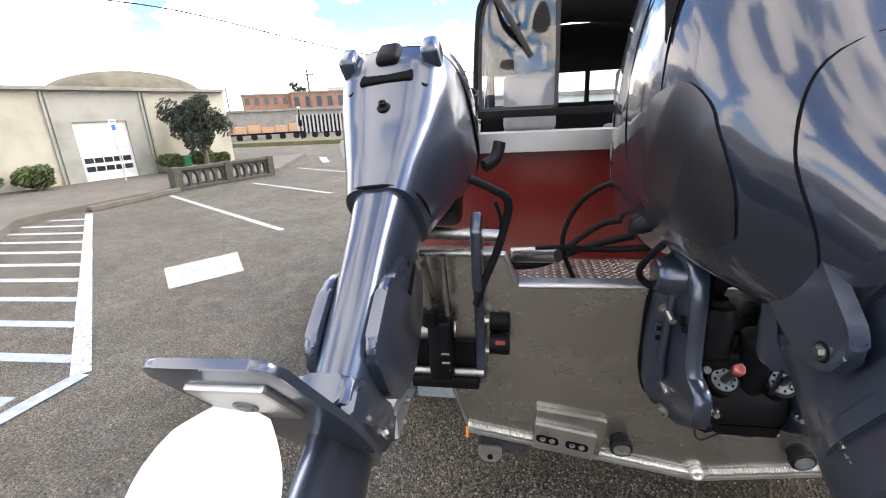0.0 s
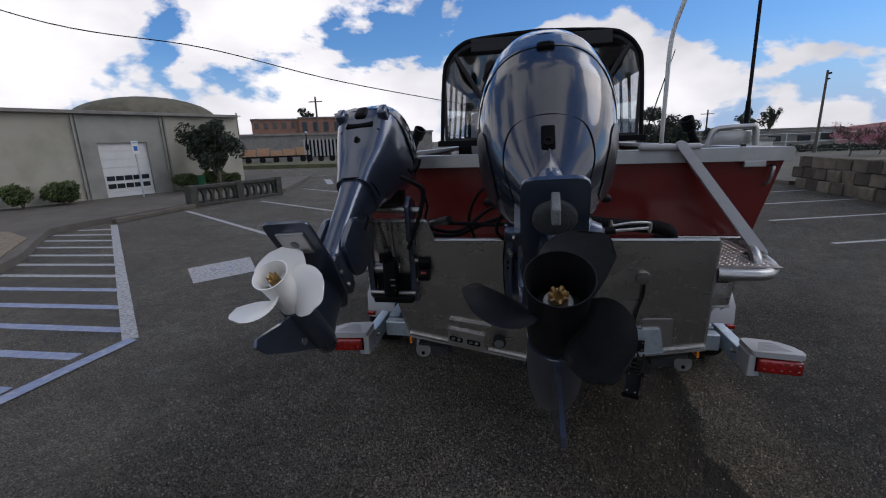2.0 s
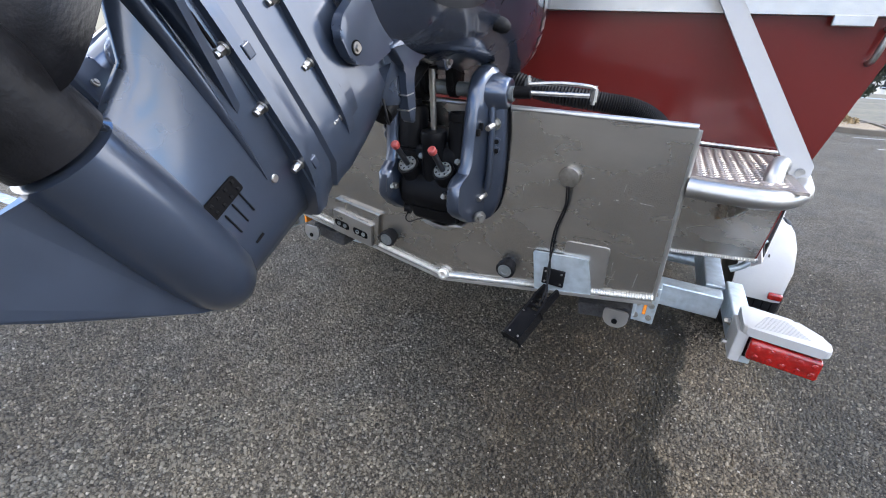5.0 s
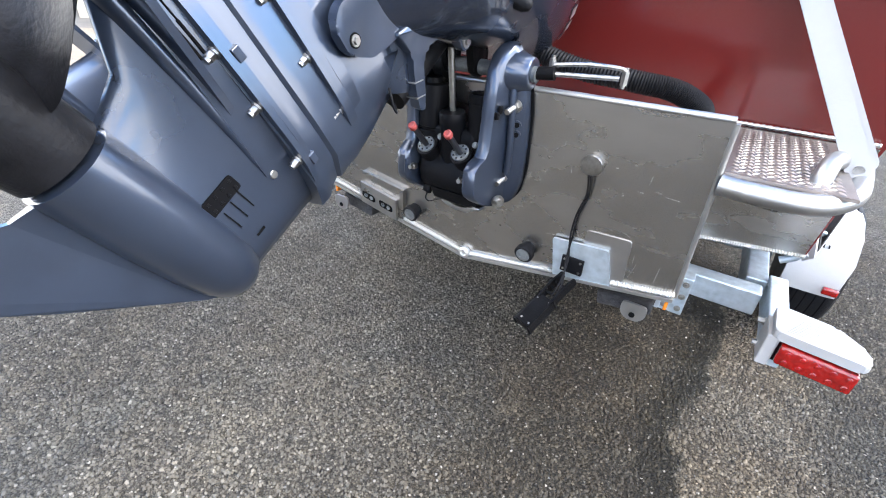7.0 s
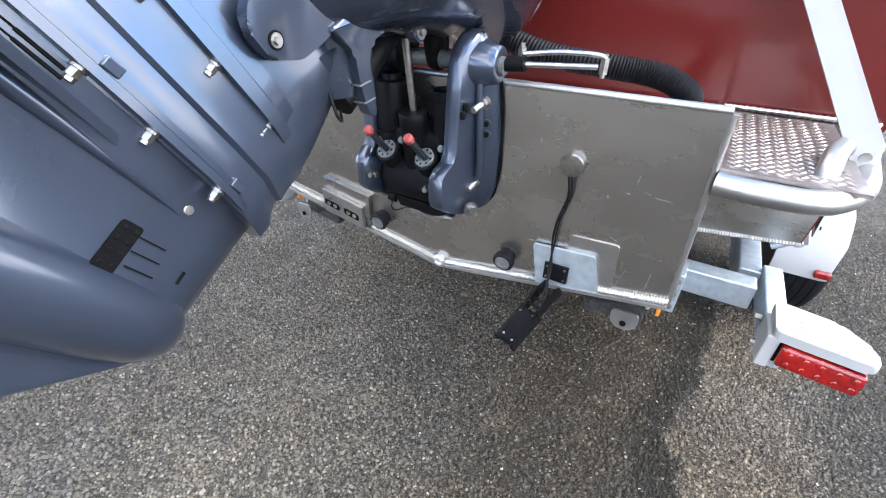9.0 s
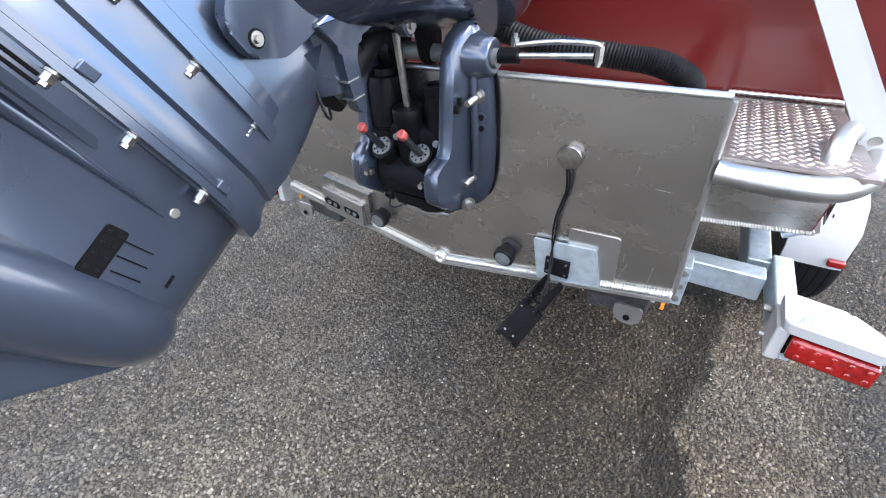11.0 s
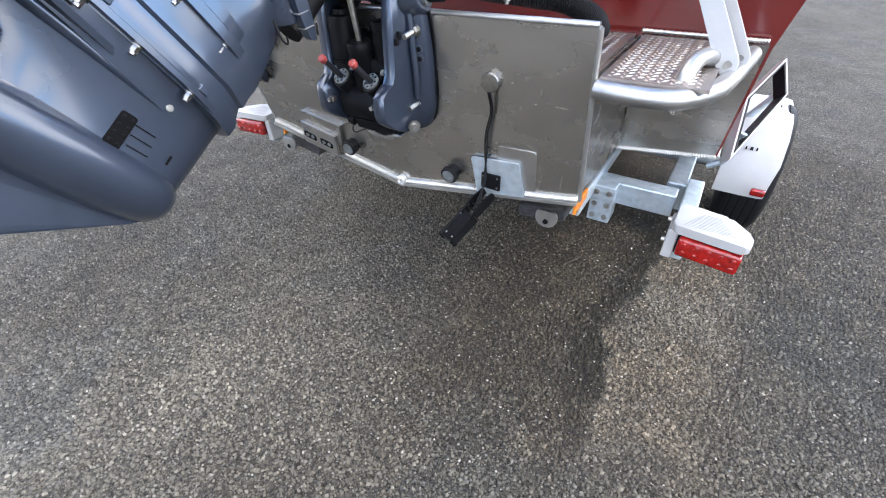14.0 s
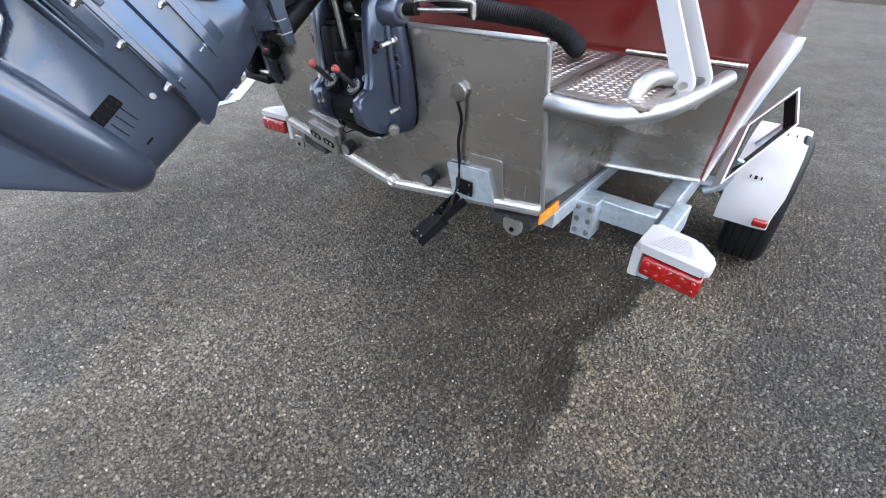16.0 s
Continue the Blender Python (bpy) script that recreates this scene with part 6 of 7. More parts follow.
bm = bmesh.new()
ring_loft(bm, [foil(-0.56, 0.255, 0.07, 0.042), foil(-0.63, 0.262, 0.06, 0.034), foil(-0.71, 0.275, 0.05, 0.031), foil(-0.772, 0.29, 0.04, 0.037)])
kg = part("gearcase", bm, NAVY, kicker, smooth=50)
bm = bmesh.new()
lathe(bm, (0, -0.01, -0.788), (0, -1, 0), ((0, 0.001), (0.01, 0.018), (0.04, 0.036), (0.09, 0.045), (0.20, 0.047), (0.30, 0.045), (0.305, 0.03)), seg=28)
part("torpedo", bm, NAVY, kg, smooth=60)
bm = bmesh.new()
plate(bm, [(-0.04, -0.81), (-0.12, -0.842), (-0.24, -0.915), (-0.34, -0.972), (-0.395, -0.982), (-0.407, -0.96), (-0.335, -0.87), (-0.30, -0.81)], 0.012, YZ(-0.006), 0.003)
part("skeg", bm, NAVY, kg)
hexbolt(kg, (0.008, -0.20, -0.858), (1, 0, 0), 0.008, 0.004)
kp = part("propeller", (lambda b: lathe(b, (0, -0.31, -0.788), (0, -1, 0), ((0, 0.03), (0, 0.044), (0.05, 0.045), (0.12, 0.046), (0.15, 0.048), (0.165, 0.054), (0.168, 0.0545), (0.168, 0.051), (0.15, 0.043), (0.08, 0.041), (0.075, 0.02)), seg=44))(bmesh.new()), PROPW, kicker, "white three-bladed propeller", smooth=40)
for k in range(3):
    bm = bmesh.new()
    blade(bm, 0.040, 0.165, 0.175, 0.28, radians(-31 + 120 * k), 0.012, rake=-0.03, axis_a=-0.388, z=-0.788)
    part("blade", bm, PROPW, kp, smooth=60)
bm = bmesh.new()
lathe(bm, (0, -0.39, -0.788), (0, -1, 0), ((0, 0.030), (0.03, 0.025), (0.05, 0.022), (0.05, 0.01)), seg=20)
box(bm, (0, -0.40, -0.788), (0.084, 0.05, 0.006))
box(bm, (0, -0.40, -0.788), (0.006, 0.05, 0.084))
part("inner_hub", bm, PROPW, kp, smooth=30)
bm = bmesh.new()
vs = []
for h in (0.0, 0.014, 0.024):
    vs.append([bm.verts.new((0.0165 * math.cos(radians(a)), -0.438 - h - (0.009 if h == 0.024 and (a // 30) % 2 == 0 else 0), -0.788 + 0.0165 * math.sin(radians(a)))) for a in range(0, 360, 15)])
inner = [bm.verts.new((0.0165*0.5 * math.cos(radians(a)), -0.438 - 0.024, -0.788 + 0.0165*0.5 * math.sin(radians(a)))) for a in range(0, 360, 15)]
vs.append(inner)
for p, q in zip(vs, vs[1:]):
    for i in range(24):
        bm.faces.new((p[i], p[(i + 1) % 24], q[(i + 1) % 24], q[i]))
bm.faces.new(vs[0])
tip = bm.verts.new((0, -0.438 - 0.044, -0.788))
for i in range(24):
    bm.faces.new((inner[i], inner[(i + 1) % 24], tip))
part("castle_nut", bm, BRASS, kp, "brass castle nut")
# kicker bracket
kp.matrix_basis = pose(0, 0.018, 0.006)
kmount = thing("kicker_mount", "navy clamp bracket and black electric tilt ram of the kicker", "engine mount")
KX = -0.745
for sg in (-1, 1):
    bm = bmesh.new()
    o = [(ty(1.42) + 0.05, 1.355), (ty(1.42) + 0.05, 1.44), (ty(1.42) - 0.03, 1.475), (ty(1.42) - 0.075, 1.435), (ty(1.3) - 0.075, 1.27), (ty(1.2) - 0.045, 1.26), (ty(1.05) - 0.045, 1.05), (ty(0.98) - 0.06, 0.98), (ty(0.94) - 0.02, 0.935), (ty(0.95) - 0.003, 0.95), (ty(1.42) - 0.003, 1.352), (ty(1.42) + 0.03, 1.357)]
    plate(bm, o, 0.026, YZ(KX + sg * 0.105 - 0.013), 0.007)
    ks = part("clamp_bracket", bm, NAVY, kmount, smooth=40)
    for z in (1.16, 1.06):
        hexbolt(ks, (KX + sg * 0.117, ty(z) - 0.03, z), (sg, 0, 0), 0.009, 0.012)
bm = bmesh.new()
cyl(bm, (KX - 0.13, 0.236, 1.415), (KX + 0.16, 0.236, 1.40), 0.017)
part("tilt_tube", bm, STEEL, kmount, smooth=40)
bm = bmesh.new()
box(bm, (KX, ty(1.02) - 0.014, 1.02), (0.18, 0.022, 0.13), 0.006)
part("clamp_pad", bm, BLACK, kmount)
for dx in (-0.028, 0.022):
    bm = bmesh.new()
    cyl(bm, (KX + dx, ty(1.2) - 0.055, 1.19), (KX + dx - 0.004, ty(1.37) - 0.065, 1.37), 0.0085, seg=14)
    part("ram_rod", bm, STEEL, kmount, smooth=40)
bm = bmesh.new()
lathe(bm, (KX - 0.028, ty(1.2) - 0.055, 1.19), (0, -0.03, 1), ((-0.03, 0.024), (0.012, 0.024), (0.018, 0.018), (0.018, 0.009)), seg=20)
part("ram_cap", bm, BLACK, kmount, smooth=40)
bm = bmesh.new()
cyl(bm, (KX - 0.112, ty(1.0) - 0.05, 0.995), (KX + 0.112, ty(1.0) - 0.05, 0.995), 0.013, seg=14)
part("pivot_rod", bm, STEEL, kmount, smooth=40)
bm = bmesh.new()
box(bm, (KX - 0.005, ty(1.08) - 0.045, 1.075), (0.070, 0.065, 0.19), 0.016, pose(0, 0, 0), 3)
box(bm, (KX, ty(0.98) - 0.04, 0.965), (0.20, 0.06, 0.04), 0.01)
kr = part("ram_body", bm, BLACK, kmount, "black tilt ram body", smooth=40)
for z in (1.02, 1.045, 1.075):
    bm = bmesh.new()
    box(bm, (KX + 0.01, ty(z) - 0.082, z), (0.022, 0.004, 0.006), 0.001)
    part("graduation", bm, SILVER, kr)
bm = bmesh.new()
cyl(bm, (KX - 0.015, ty(1.22) - 0.045, 1.23), (KX - 0.02, ty(1.4) - 0.10, 1.36), 0.009)
part("tilt_rod", bm, STEEL, kmount, smooth=40)
for k, dz in enumerate((0.0, 0.055)):
    bm = bmesh.new()
    lathe(bm, (KX + 0.13, ty(1.1) - 0.035 + 0.03 * k, 1.09 + dz), (1, 0, 0), ((0, 0.030), (0.05, 0.030), (0.055, 0.027), (0.056, 0.001)), seg=20)
    part("motor_can", bm, BLACK, kmount, smooth=40)
bm = bmesh.new()
box(bm, (KX + 0.16, ty(1.1) - 0.061, 1.105), (0.026, 0.003, 0.016))
part("warning_label", bm, REDCAP, kmount, "small red label")
bm = bmesh.new()
box(bm, (0, -0.12, -0.02), (0.16, 0.10, 0.12), 0.02, seg=3)
cyl(bm, (0, -0.10, 0.03), (0, -0.10, -0.30), 0.034)
ob = part("swivel_bracket", bm, NAVY, kmount, smooth=40)
ob.matrix_basis = pose(-0.806, 0.262, 1.455, -53.4)
bm = bmesh.new()
box(bm, (0, -0.02, 0.02), (0.20, 0.16, 0.14), 0.03, seg=3)
ob = part("steering_pan", bm, BLACK, kmount, smooth=40)
ob.matrix_basis = pose(-0.79, 0.30, 1.47, -30)
bm = bmesh.new()
tube(bm, [(KX + 0.13, 0.15, 1.59), (KX + 0.155, 0.17, 1.605), (KX + 0.165, 0.18, 1.64)], 0.015, seg=10)
part("shift_handle", bm, RUBBER, kmount, smooth=50)
bm = bmesh.new()
tube(bm, [(KX + 0.10, 0.1, 1.57), (KX + 0.15, 0.13, 1.54), (KX + 0.185, 0.16, 1.5), (KX + 0.16, 0.18, 1.39), (KX + 0.12, 0.18, 1.29), (KX + 0.10, 0.18, 1.23)], 0.010, seg=10, ribs=0.05)
part("kicker_loom", bm, RUBBER, kmount, smooth=50)
bm = bmesh.new()
cyl(bm, (KX + 0.20, 0.25, 1.34), (KX + 0.30, 0.15, 1.375), 0.016)
part("hose_coupling", bm, STEEL, kmount, smooth=40)

# ---- trailer ----
trailer = thing("boat_trailer", "galvanised steel boat trailer with white fenders and red lamps", "trailer")
bm = bmesh.new()
for side in (-1, 1):
    box(bm, (side * 0.965, 3.1, 0.53), (0.075, 4.4, 0.12), 0.006)
part("frame_rail", bm, GALV, trailer, "galvanised frame rail")
for yy in (0.80, 2.6, 4.2):
    bm = bmesh.new()
    box(bm, (0, yy, 0.555 if yy < 1 else 0.515), (1.96, 0.075, 0.095), 0.006)
    part("cross_member", bm, GALV, trailer)
bm = bmesh.new()
box(bm, (0, 6.0, 0.50), (0.10, 2.6, 0.10), 0.006)
part("tongue", bm, GALV, trailer)
for side in (-1, 1):
    # carpeted bunk with its end cap and reflector
    bm = bmesh.new()
    m = pose(side * 0.585, 1.95, 0.635, 0, side * -9, 0)
    box(bm, (0, 0, 0), (0.17, 3.2, 0.05), 0.008, m)
    part("bunk_board", bm, CARPET, trailer, "black carpeted bunk board")
    bm = bmesh.new()
    box(bm, (side * 0.66, 1.85, 0.60), (0.05, 2.7, 0.07), 0.005)
    part("bunk_rail", bm, GALV, trailer)
    bm = bmesh.new()
    box(bm, (side * 0.703, 0.405, 0.690), (0.010, 0.13, 0.040), 0.002)
    part("side_reflector", bm, AMBER, trailer, "amber side reflector")
    bm = bmesh.new()
    box(bm, (side * 0.72, 0.752, 0.522), (0.09, 0.10, 0.165), 0.004)
    br = part("bunk_bracket", bm, GALV, trailer)
    for dx in (-0.025, 0.025):
        for dz in (-0.055, 0.0, 0.055):
            hexbolt(br, (side * 0.72 + dx, 0.701, 0.522 + dz), (0, -1, 0), 0.008, 0.008)
    bm = bmesh.new()                              # tie-down eye
    o = rounded([(-0.038, 0.02), (0.038, 0.02), (0.038, -0.02), (0.018, -0.042), (-0.018, -0.042), (-0.038, -0.02)], 0.016, 4)
    plate(bm, o, 0.008, Matrix.Translation((side * 0.625, 0.30, 0.665)) @ XZ(0))
    eye = part("tie_down_eye", bm, SILVER, trailer)
    bm = bmesh.new()
    cyl(bm, (side * 0.625, 0.290, 0.646), (side * 0.625, 0.287, 0.646), 0.009)
    part("hole", bm, GROOVE, eye)
    # lamp arm
    bm = bmesh.new()
    box(bm, (side * 1.03, 0.72, 0.555), (0.06, 0.44, 0.10), 0.005)
    part("lamp_arm", bm, GALV, trailer)
    for dz in (-0.02, 0.02):
        hexbolt(trailer, (side * 1.062, 0.60 + 2 * dz, 0.555 + dz), (side, 0, 0), 0.010, 0.02)
        hexbolt(trailer, (side * 0.998, 0.60 + 2 * dz, 0.555 + dz), (-side, 0, 0), 0.010, 0.02)
    bm = bmesh.new()
    o = rounded([(side * 1.0, 0.468), (side * 1.225, 0.440), (side * 1.232, 0.515), (side * 1.16, 0.60), (side * 1.005, 0.63)], 0.02, 4)
    plate(bm, o, 0.030, pose(0, 0, 0.628), 0.008)
    lamp = part("lamp_guard", bm, WHITE, trailer, "white ribbed lamp guard", smooth=40)
    bm = bmesh.new()
    box(bm, (side * 1.008, 0.535, 0.575), (0.035, 0.12, 0.115), 0.006)
    part("guard_web", bm, WHITE, lamp)
    bm = bmesh.new()
    box(bm, (0, 0, 0), (0.188, 0.05, 0.072), 0.010, pose(side * 1.125, 0.468, 0.585, 0, 0, side * -7), 3)
    ln = part("tail_lamp", bm, LENS, trailer, "red tail lamp lens", smooth=40)
    for k in range(5):
        for h in range(2):
            bm = bmesh.new()
            lathe(bm, (side * 1.053 + side * 0.036 * k, 0.4512 - 0.0044 * k, 0.569 + 0.032 * h), (side * 0.1, -1, 0), ((0, 0.009), (0.003, 0.007), (0.004, 0.001)), seg=10)
            part("lamp_dot", bm, LENS, ln)
    bm = bmesh.new()
    box(bm, (side * 1.12, 0.505, 0.58), (0.19, 0.03, 0.09), 0.006)
    part("lamp_housing", bm, BLACK, lamp)
    for k in range(11):
        bm = bmesh.new()
        box(bm, (side * 1.105, 0.485 + 0.009 * k, 0.6588), (0.15 - 0.009 * k, 0.004, 0.0022), 0.0008)
        part("rib", bm, WHITE, lamp)
    # wheels and fender
    for wy in (1.80,):
        wheel = part("wheel", (lambda b: lathe(b, (side * 1.16, wy, 0.34), (side, 0, 0), ((0, 0.17), (0, 0.30), (0.02, 0.33), (0.04, 0.34), (0.17, 0.34), (0.19, 0.33), (0.21, 0.30), (0.205, 0.19), (0.19, 0.18)), seg=40))(bmesh.new()), RUBBER, trailer, "black tyre", smooth=40)
        for k in range(4):
            bm = bmesh.new()
            lathe(bm, (side * (1.207 + 0.037 * k), wy, 0.34), (side, 0, 0), ((0, 0.3405), (0.006, 0.3405), (0.006, 0.336), (0.0, 0.336)), seg=40, cap=False)
            part("tread_groove", bm, GROOVE, wheel)
        bm = bmesh.new()
        lathe(bm, (side * 1.30, wy, 0.34), (side, 0, 0), ((0, 0.19), (0.06, 0.18), (0.05, 0.15), (0.02, 0.14), (0.02, 0.06), (0.06, 0.05), (0.06, 0.001)), seg=32)
        part("rim", bm, SILVER, wheel, smooth=40)
    bm = bmesh.new()
    prof = [(1.37, 0.37), (1.37, 0.43), (1.41, 0.54), (1.50, 0.63), (1.62, 0.67), (1.80, 0.68), (1.98, 0.67), (2.10, 0.63), (2.20, 0.54), (2.24, 0.43), (2.24, 0.37)]
    rings = []
    for k, (y, z) in enumerate(prof):
        out = 1.34 if 1 < k < 9 else 1.325
        c = Vector((1.80, 0.40))
        q = c + (Vector((y, z)) - c) * 0.955
        rings.append([(side * 1.11, y, z), (side * (out - 0.03), y, z), (side * out, c.x + (y - c.x) * 0.985, c.y + (z - c.y) * 0.97), (side * (out + 0.004), c.x + (y - c.x) * 0.96, c.y + (z - c.y) * 0.86), (side * (out - 0.004), c.x + (y - c.x) * 0.95, c.y + (z - c.y) * 0.86), (side * (out - 0.03), q.x, q.y), (side * 1.11, q.x, q.y)])
    ring_loft(bm, rings)
    fender = part("fender", bm, WHITE, trailer, "white plastic fender", smooth=50)
    bm = bmesh.new()
    box(bm, (side * 1.295, 1.362, 0.405), (0.06, 0.026, 0.034), 0.008, seg=3)
    part("marker_lamp", bm, LENS, fender, "small red marker lamp", smooth=40)
    for k in range(3):
        bm = bmesh.new()
        box(bm, (0, 0, 0), (0.006 if k != 1 else 0.012, 0.016, 0.002), 0, Matrix.Translation((side * (1.185 + 0.022 * k), 1.44, 0.578)) @ pose(0, 0, 0, 45))
        part("fender_mark", bm, BLACK, fender, "small black mark")
    # guide frame over the fender, white outside and black inside
    loop = [Vector((side * x, y, z)) for x, y, z in ((1.105, 1.07, 0.67), (1.245, 1.60, 0.78), (1.195, 1.68, 0.90), (1.095, 1.36, 0.81))]
    mid_p = sum(loop, Vector()) / 4
    flat = (loop[1] - loop[0]).cross(loop[3] - loop[0]).normalized()
    for nm, grow0, grow1, half, mt, lb in (("guide_frame", 1.08, 0.97, 0.022, WHITE, "white guide frame"), ("guide_edge", 0.975, 0.90, 0.026, RUBBER, "black rubber edge")):
        bm = bmesh.new()
        vs = [[bm.verts.new(mid_p + (p - mid_p) * g + flat * h) for p in loop] for g, h in ((grow0, -half), (grow0, half), (grow1, half), (grow1, -half))]
        for a, b in zip(vs, vs[1:] + vs[:1]):
            for i in range(4):
                bm.faces.new((a[i], a[(i + 1) % 4], b[(i + 1) % 4], b[i]))
        gf = part(nm, bm, mt, trailer if nm == "guide_frame" else gf, lb)
    for yy, zt in ((1.22, 0.72), (1.62, 0.80)):
        bm = bmesh.new()
        tube(bm, [(side * 1.05, yy, 0.55), (side * 1.11, yy, 0.60), (side * (1.14 if yy < 1.5 else 1.24), yy, zt)], 0.016)
        part("guide_post", bm, GALV, trailer, smooth=40)
bm = bmesh.new()
box(bm, (0.14, 0.7545, 0.525), (0.24, 0.014, 0.03), 0.003)
part("centre_lamp", bm, LENS, trailer, "red clearance lamp bar")
bm = bmesh.new()
cyl(bm, (-1.1, 1.80, 0.34), (1.1, 1.80, 0.34), 0.04)
part("axle", bm, GALV, trailer, smooth=40)
bm = bmesh.new()
cyl(bm, (0, 7.1, 0.0), (0, 7.1, 0.55), 0.035)
part("jack_stand", bm, GALV, trailer, smooth=40)


# ---- parking lot markings ----
def stripe(p, q, w, material, name="lot_marking", label="worn painted parking line", lift=0.0):
    p, q = Vector((*p, lift)), Vector((*q, lift))
    d = (q - p).normalized()
    s = Vector((-d.y, d.x, 0)) * w / 2
    bm = bmesh.new()
    n = max(2, int((q - p).length / 0.5))
    a = [bm.verts.new(p + (q - p) * i / n + s * (1 + 0.12 * noise.noise(p + d * i)) + Vector((0, 0, 0.004))) for i in range(n + 1)]
    b = [bm.verts.new(p + (q - p) * i / n - s * (1 + 0.12 * noise.noise(p - d * i)) + Vector((0, 0, 0.004))) for i in range(n + 1)]
    for i in range(n):
        bm.faces.new((a[i], a[i + 1], b[i + 1], b[i]))
    return tagged(part(name, bm, material), label, "road marking", "parking lines", "structure")


HC = Vector((-3.72, 1.45))
HEND = Vector((-9.8, 7.05))
stripe(HC, HEND, 0.13, PAINTW, label="worn white line along the hatched aisle", lift=0.003)
stripe(HC + Vector((0.02, 0.0)), (-3.95, -1.2), 0.13, PAINTB, label="worn blue line closing the hatched aisle", lift=0.006)
for k in range(12):
    y = 0.55 + 0.545 * k
    x0 = -3.85 if y < 1.45 else HC.x + (HEND.x - HC.x) * (y - HC.y) / (HEND.y - HC.y)
    x1 = -7.4 if y < 3.0 else -7.4 - (y - 3.0) * 1.05
    stripe((x0 - 0.06, y), (max(x1, -10.1), y - 0.12), 0.12, PAINTB if k < 5 else PAINTW, label="worn hatching line of the access aisle")
stripe((-9.6, 9.2), (-4.41, 5.6), 0.11, PAINTW)
stripe((-8.5, 11.2), (-5.05, 9.1), 0.11, PAINTW)
stripe((-9.0, 15.0), (-5.2, 12.6), 0.11, PAINTW)
stripe((-10.0, 19.5), (-8.6, 16.8), 0.30, PAINTW, label="painted white direction arrow shaft")
for k in range(8):
    y = 5.70 + 1.95 * k
    stripe((4.56 + 0.08 * k, y), (8.1, y + 1.05), 0.09, PAINTW)
bm = bmesh.new()
vs = [bm.verts.new((x, y, 0.005)) for x, y in ((-4.99, 3.70), (-4.43, 4.40), (-3.84, 3.66), (-4.36, 3.05))]
bm.faces.new(vs)
pad = tagged(part("symbol_pad", bm, PAINTW), "worn white painted symbol panel on the asphalt", "road marking", kind="structure")
bm = bmesh.new()
tube(bm, [(-4.65, 3.75, -0.012), (-4.5, 3.65, -0.012), (-4.4, 3.85, -0.012), (-4.25, 3.7, -0.012), (-4.3, 3.5, -0.012)], 0.025, seg=6)
part("symbol_figure", bm, PAINTB, pad)

# ---- kerb, walk and balustrade ----
def kerb(pts, name="kerb"):
    bm = bmesh.new()
    path = spline([(x, y, 0) for x, y in pts], 6)
    rings = []
    for i, p in enumerate(path):
        d = (path[min(i + 1, len(path) - 1)] - path[max(i - 1, 0)]).normalized()
        s = Vector((-d.y, d.x, 0))
        rings.append([p + s * a + Vector((0, 0, z)) for a, z in ((-0.075, -0.02), (-0.07, 0.13), (-0.055, 0.14), (0.075, 0.14), (0.075, -0.02))])
    ring_loft(bm, rings)
    return tagged(part(name, bm, PAVING, smooth=30), "low dark concrete kerb", "kerb", kind="structure")


kerb([(-7.7, -2.0), (-7.5, 1.5), (-7.95, 3.35), (-9.6, 5.15), (-10.4, 6.15), (-10.3, 7.6), (-10.1, 9.7)])
bm = bmesh.new()
o = [(-24.6, -3), (-7.8, -3), (-7.6, 1.5), (-8.05, 3.4), (-9.68, 5.2), (-10.48, 6.2), (-10.38, 7.7), (-10.18, 9.8), (-9.2, 14.0), (-11.6, 21.0)]
plate(bm, o, 0.125, pose(0, 0, 0.0))
tagged(part("pavement", bm, PAVING), "old brown-grey paved walk in front of the building", "pavement", kind="structure")
bm = bmesh.new()
plate(bm, [(-14.2, -3), (-7.9, -3), (-7.72, 1.5), (-8.2, 3.5), (-9.6, 5.0), (-10.9, 5.6), (-14.0, 4.3)], 0.02, pose(0, 0, 0.126))
tagged(part("planting_bed", bm, SOIL), "gravelly soil bed behind the kerb", "planting bed", kind="structure")
for y in (9.0, 9.9):
    bm = bmesh.new()
    box(bm, (0, 0, 0.06), (0.16, 1.7, 0.12), 0.02, pose(-9.95, y - 0.9, 0, 0, 0, -4))
    tagged(part("wheel_stop", bm, PAVING), "concrete wheel stop along the kerb", "wheel stop", "wheel stops")

bal = thing("balustrade", "low dark mossy concrete balustrade with arched openings", "balustrade")
A, B = Vector((-10.0, 9.95)), Vector((-8.95, 12.95))
bd = (B - A)
ang = math.degrees(math.atan2(bd.y, bd.x))
bm_m = Matrix.Translation((A.x, A.y, 0)) @ pose(0, 0, 0, 0, 0, ang) @ Matrix.Diagonal((1.0, 0.85, 0.8, 1.0))
L = bd.length
bm = bmesh.new()
box(bm, (L / 2, 0, 0.06), (L, 0.34, 0.12), 0.02, bm_m)
part("plinth", bm, DARKSTONE, bal)
bm = bmesh.new()
box(bm, (L / 2, 0, 0.73), (L, 0.30, 0.14), 0.03, bm_m)
part("coping", bm, DARKSTONE, bal)
for x in (0.0, L / 2, L):
    bm = bmesh.new()
    box(bm, (x, 0, 0.40), (0.24, 0.36, 0.84), 0.02, bm_m)
    part("pier", bm, DARKSTONE, bal)
nb = 12
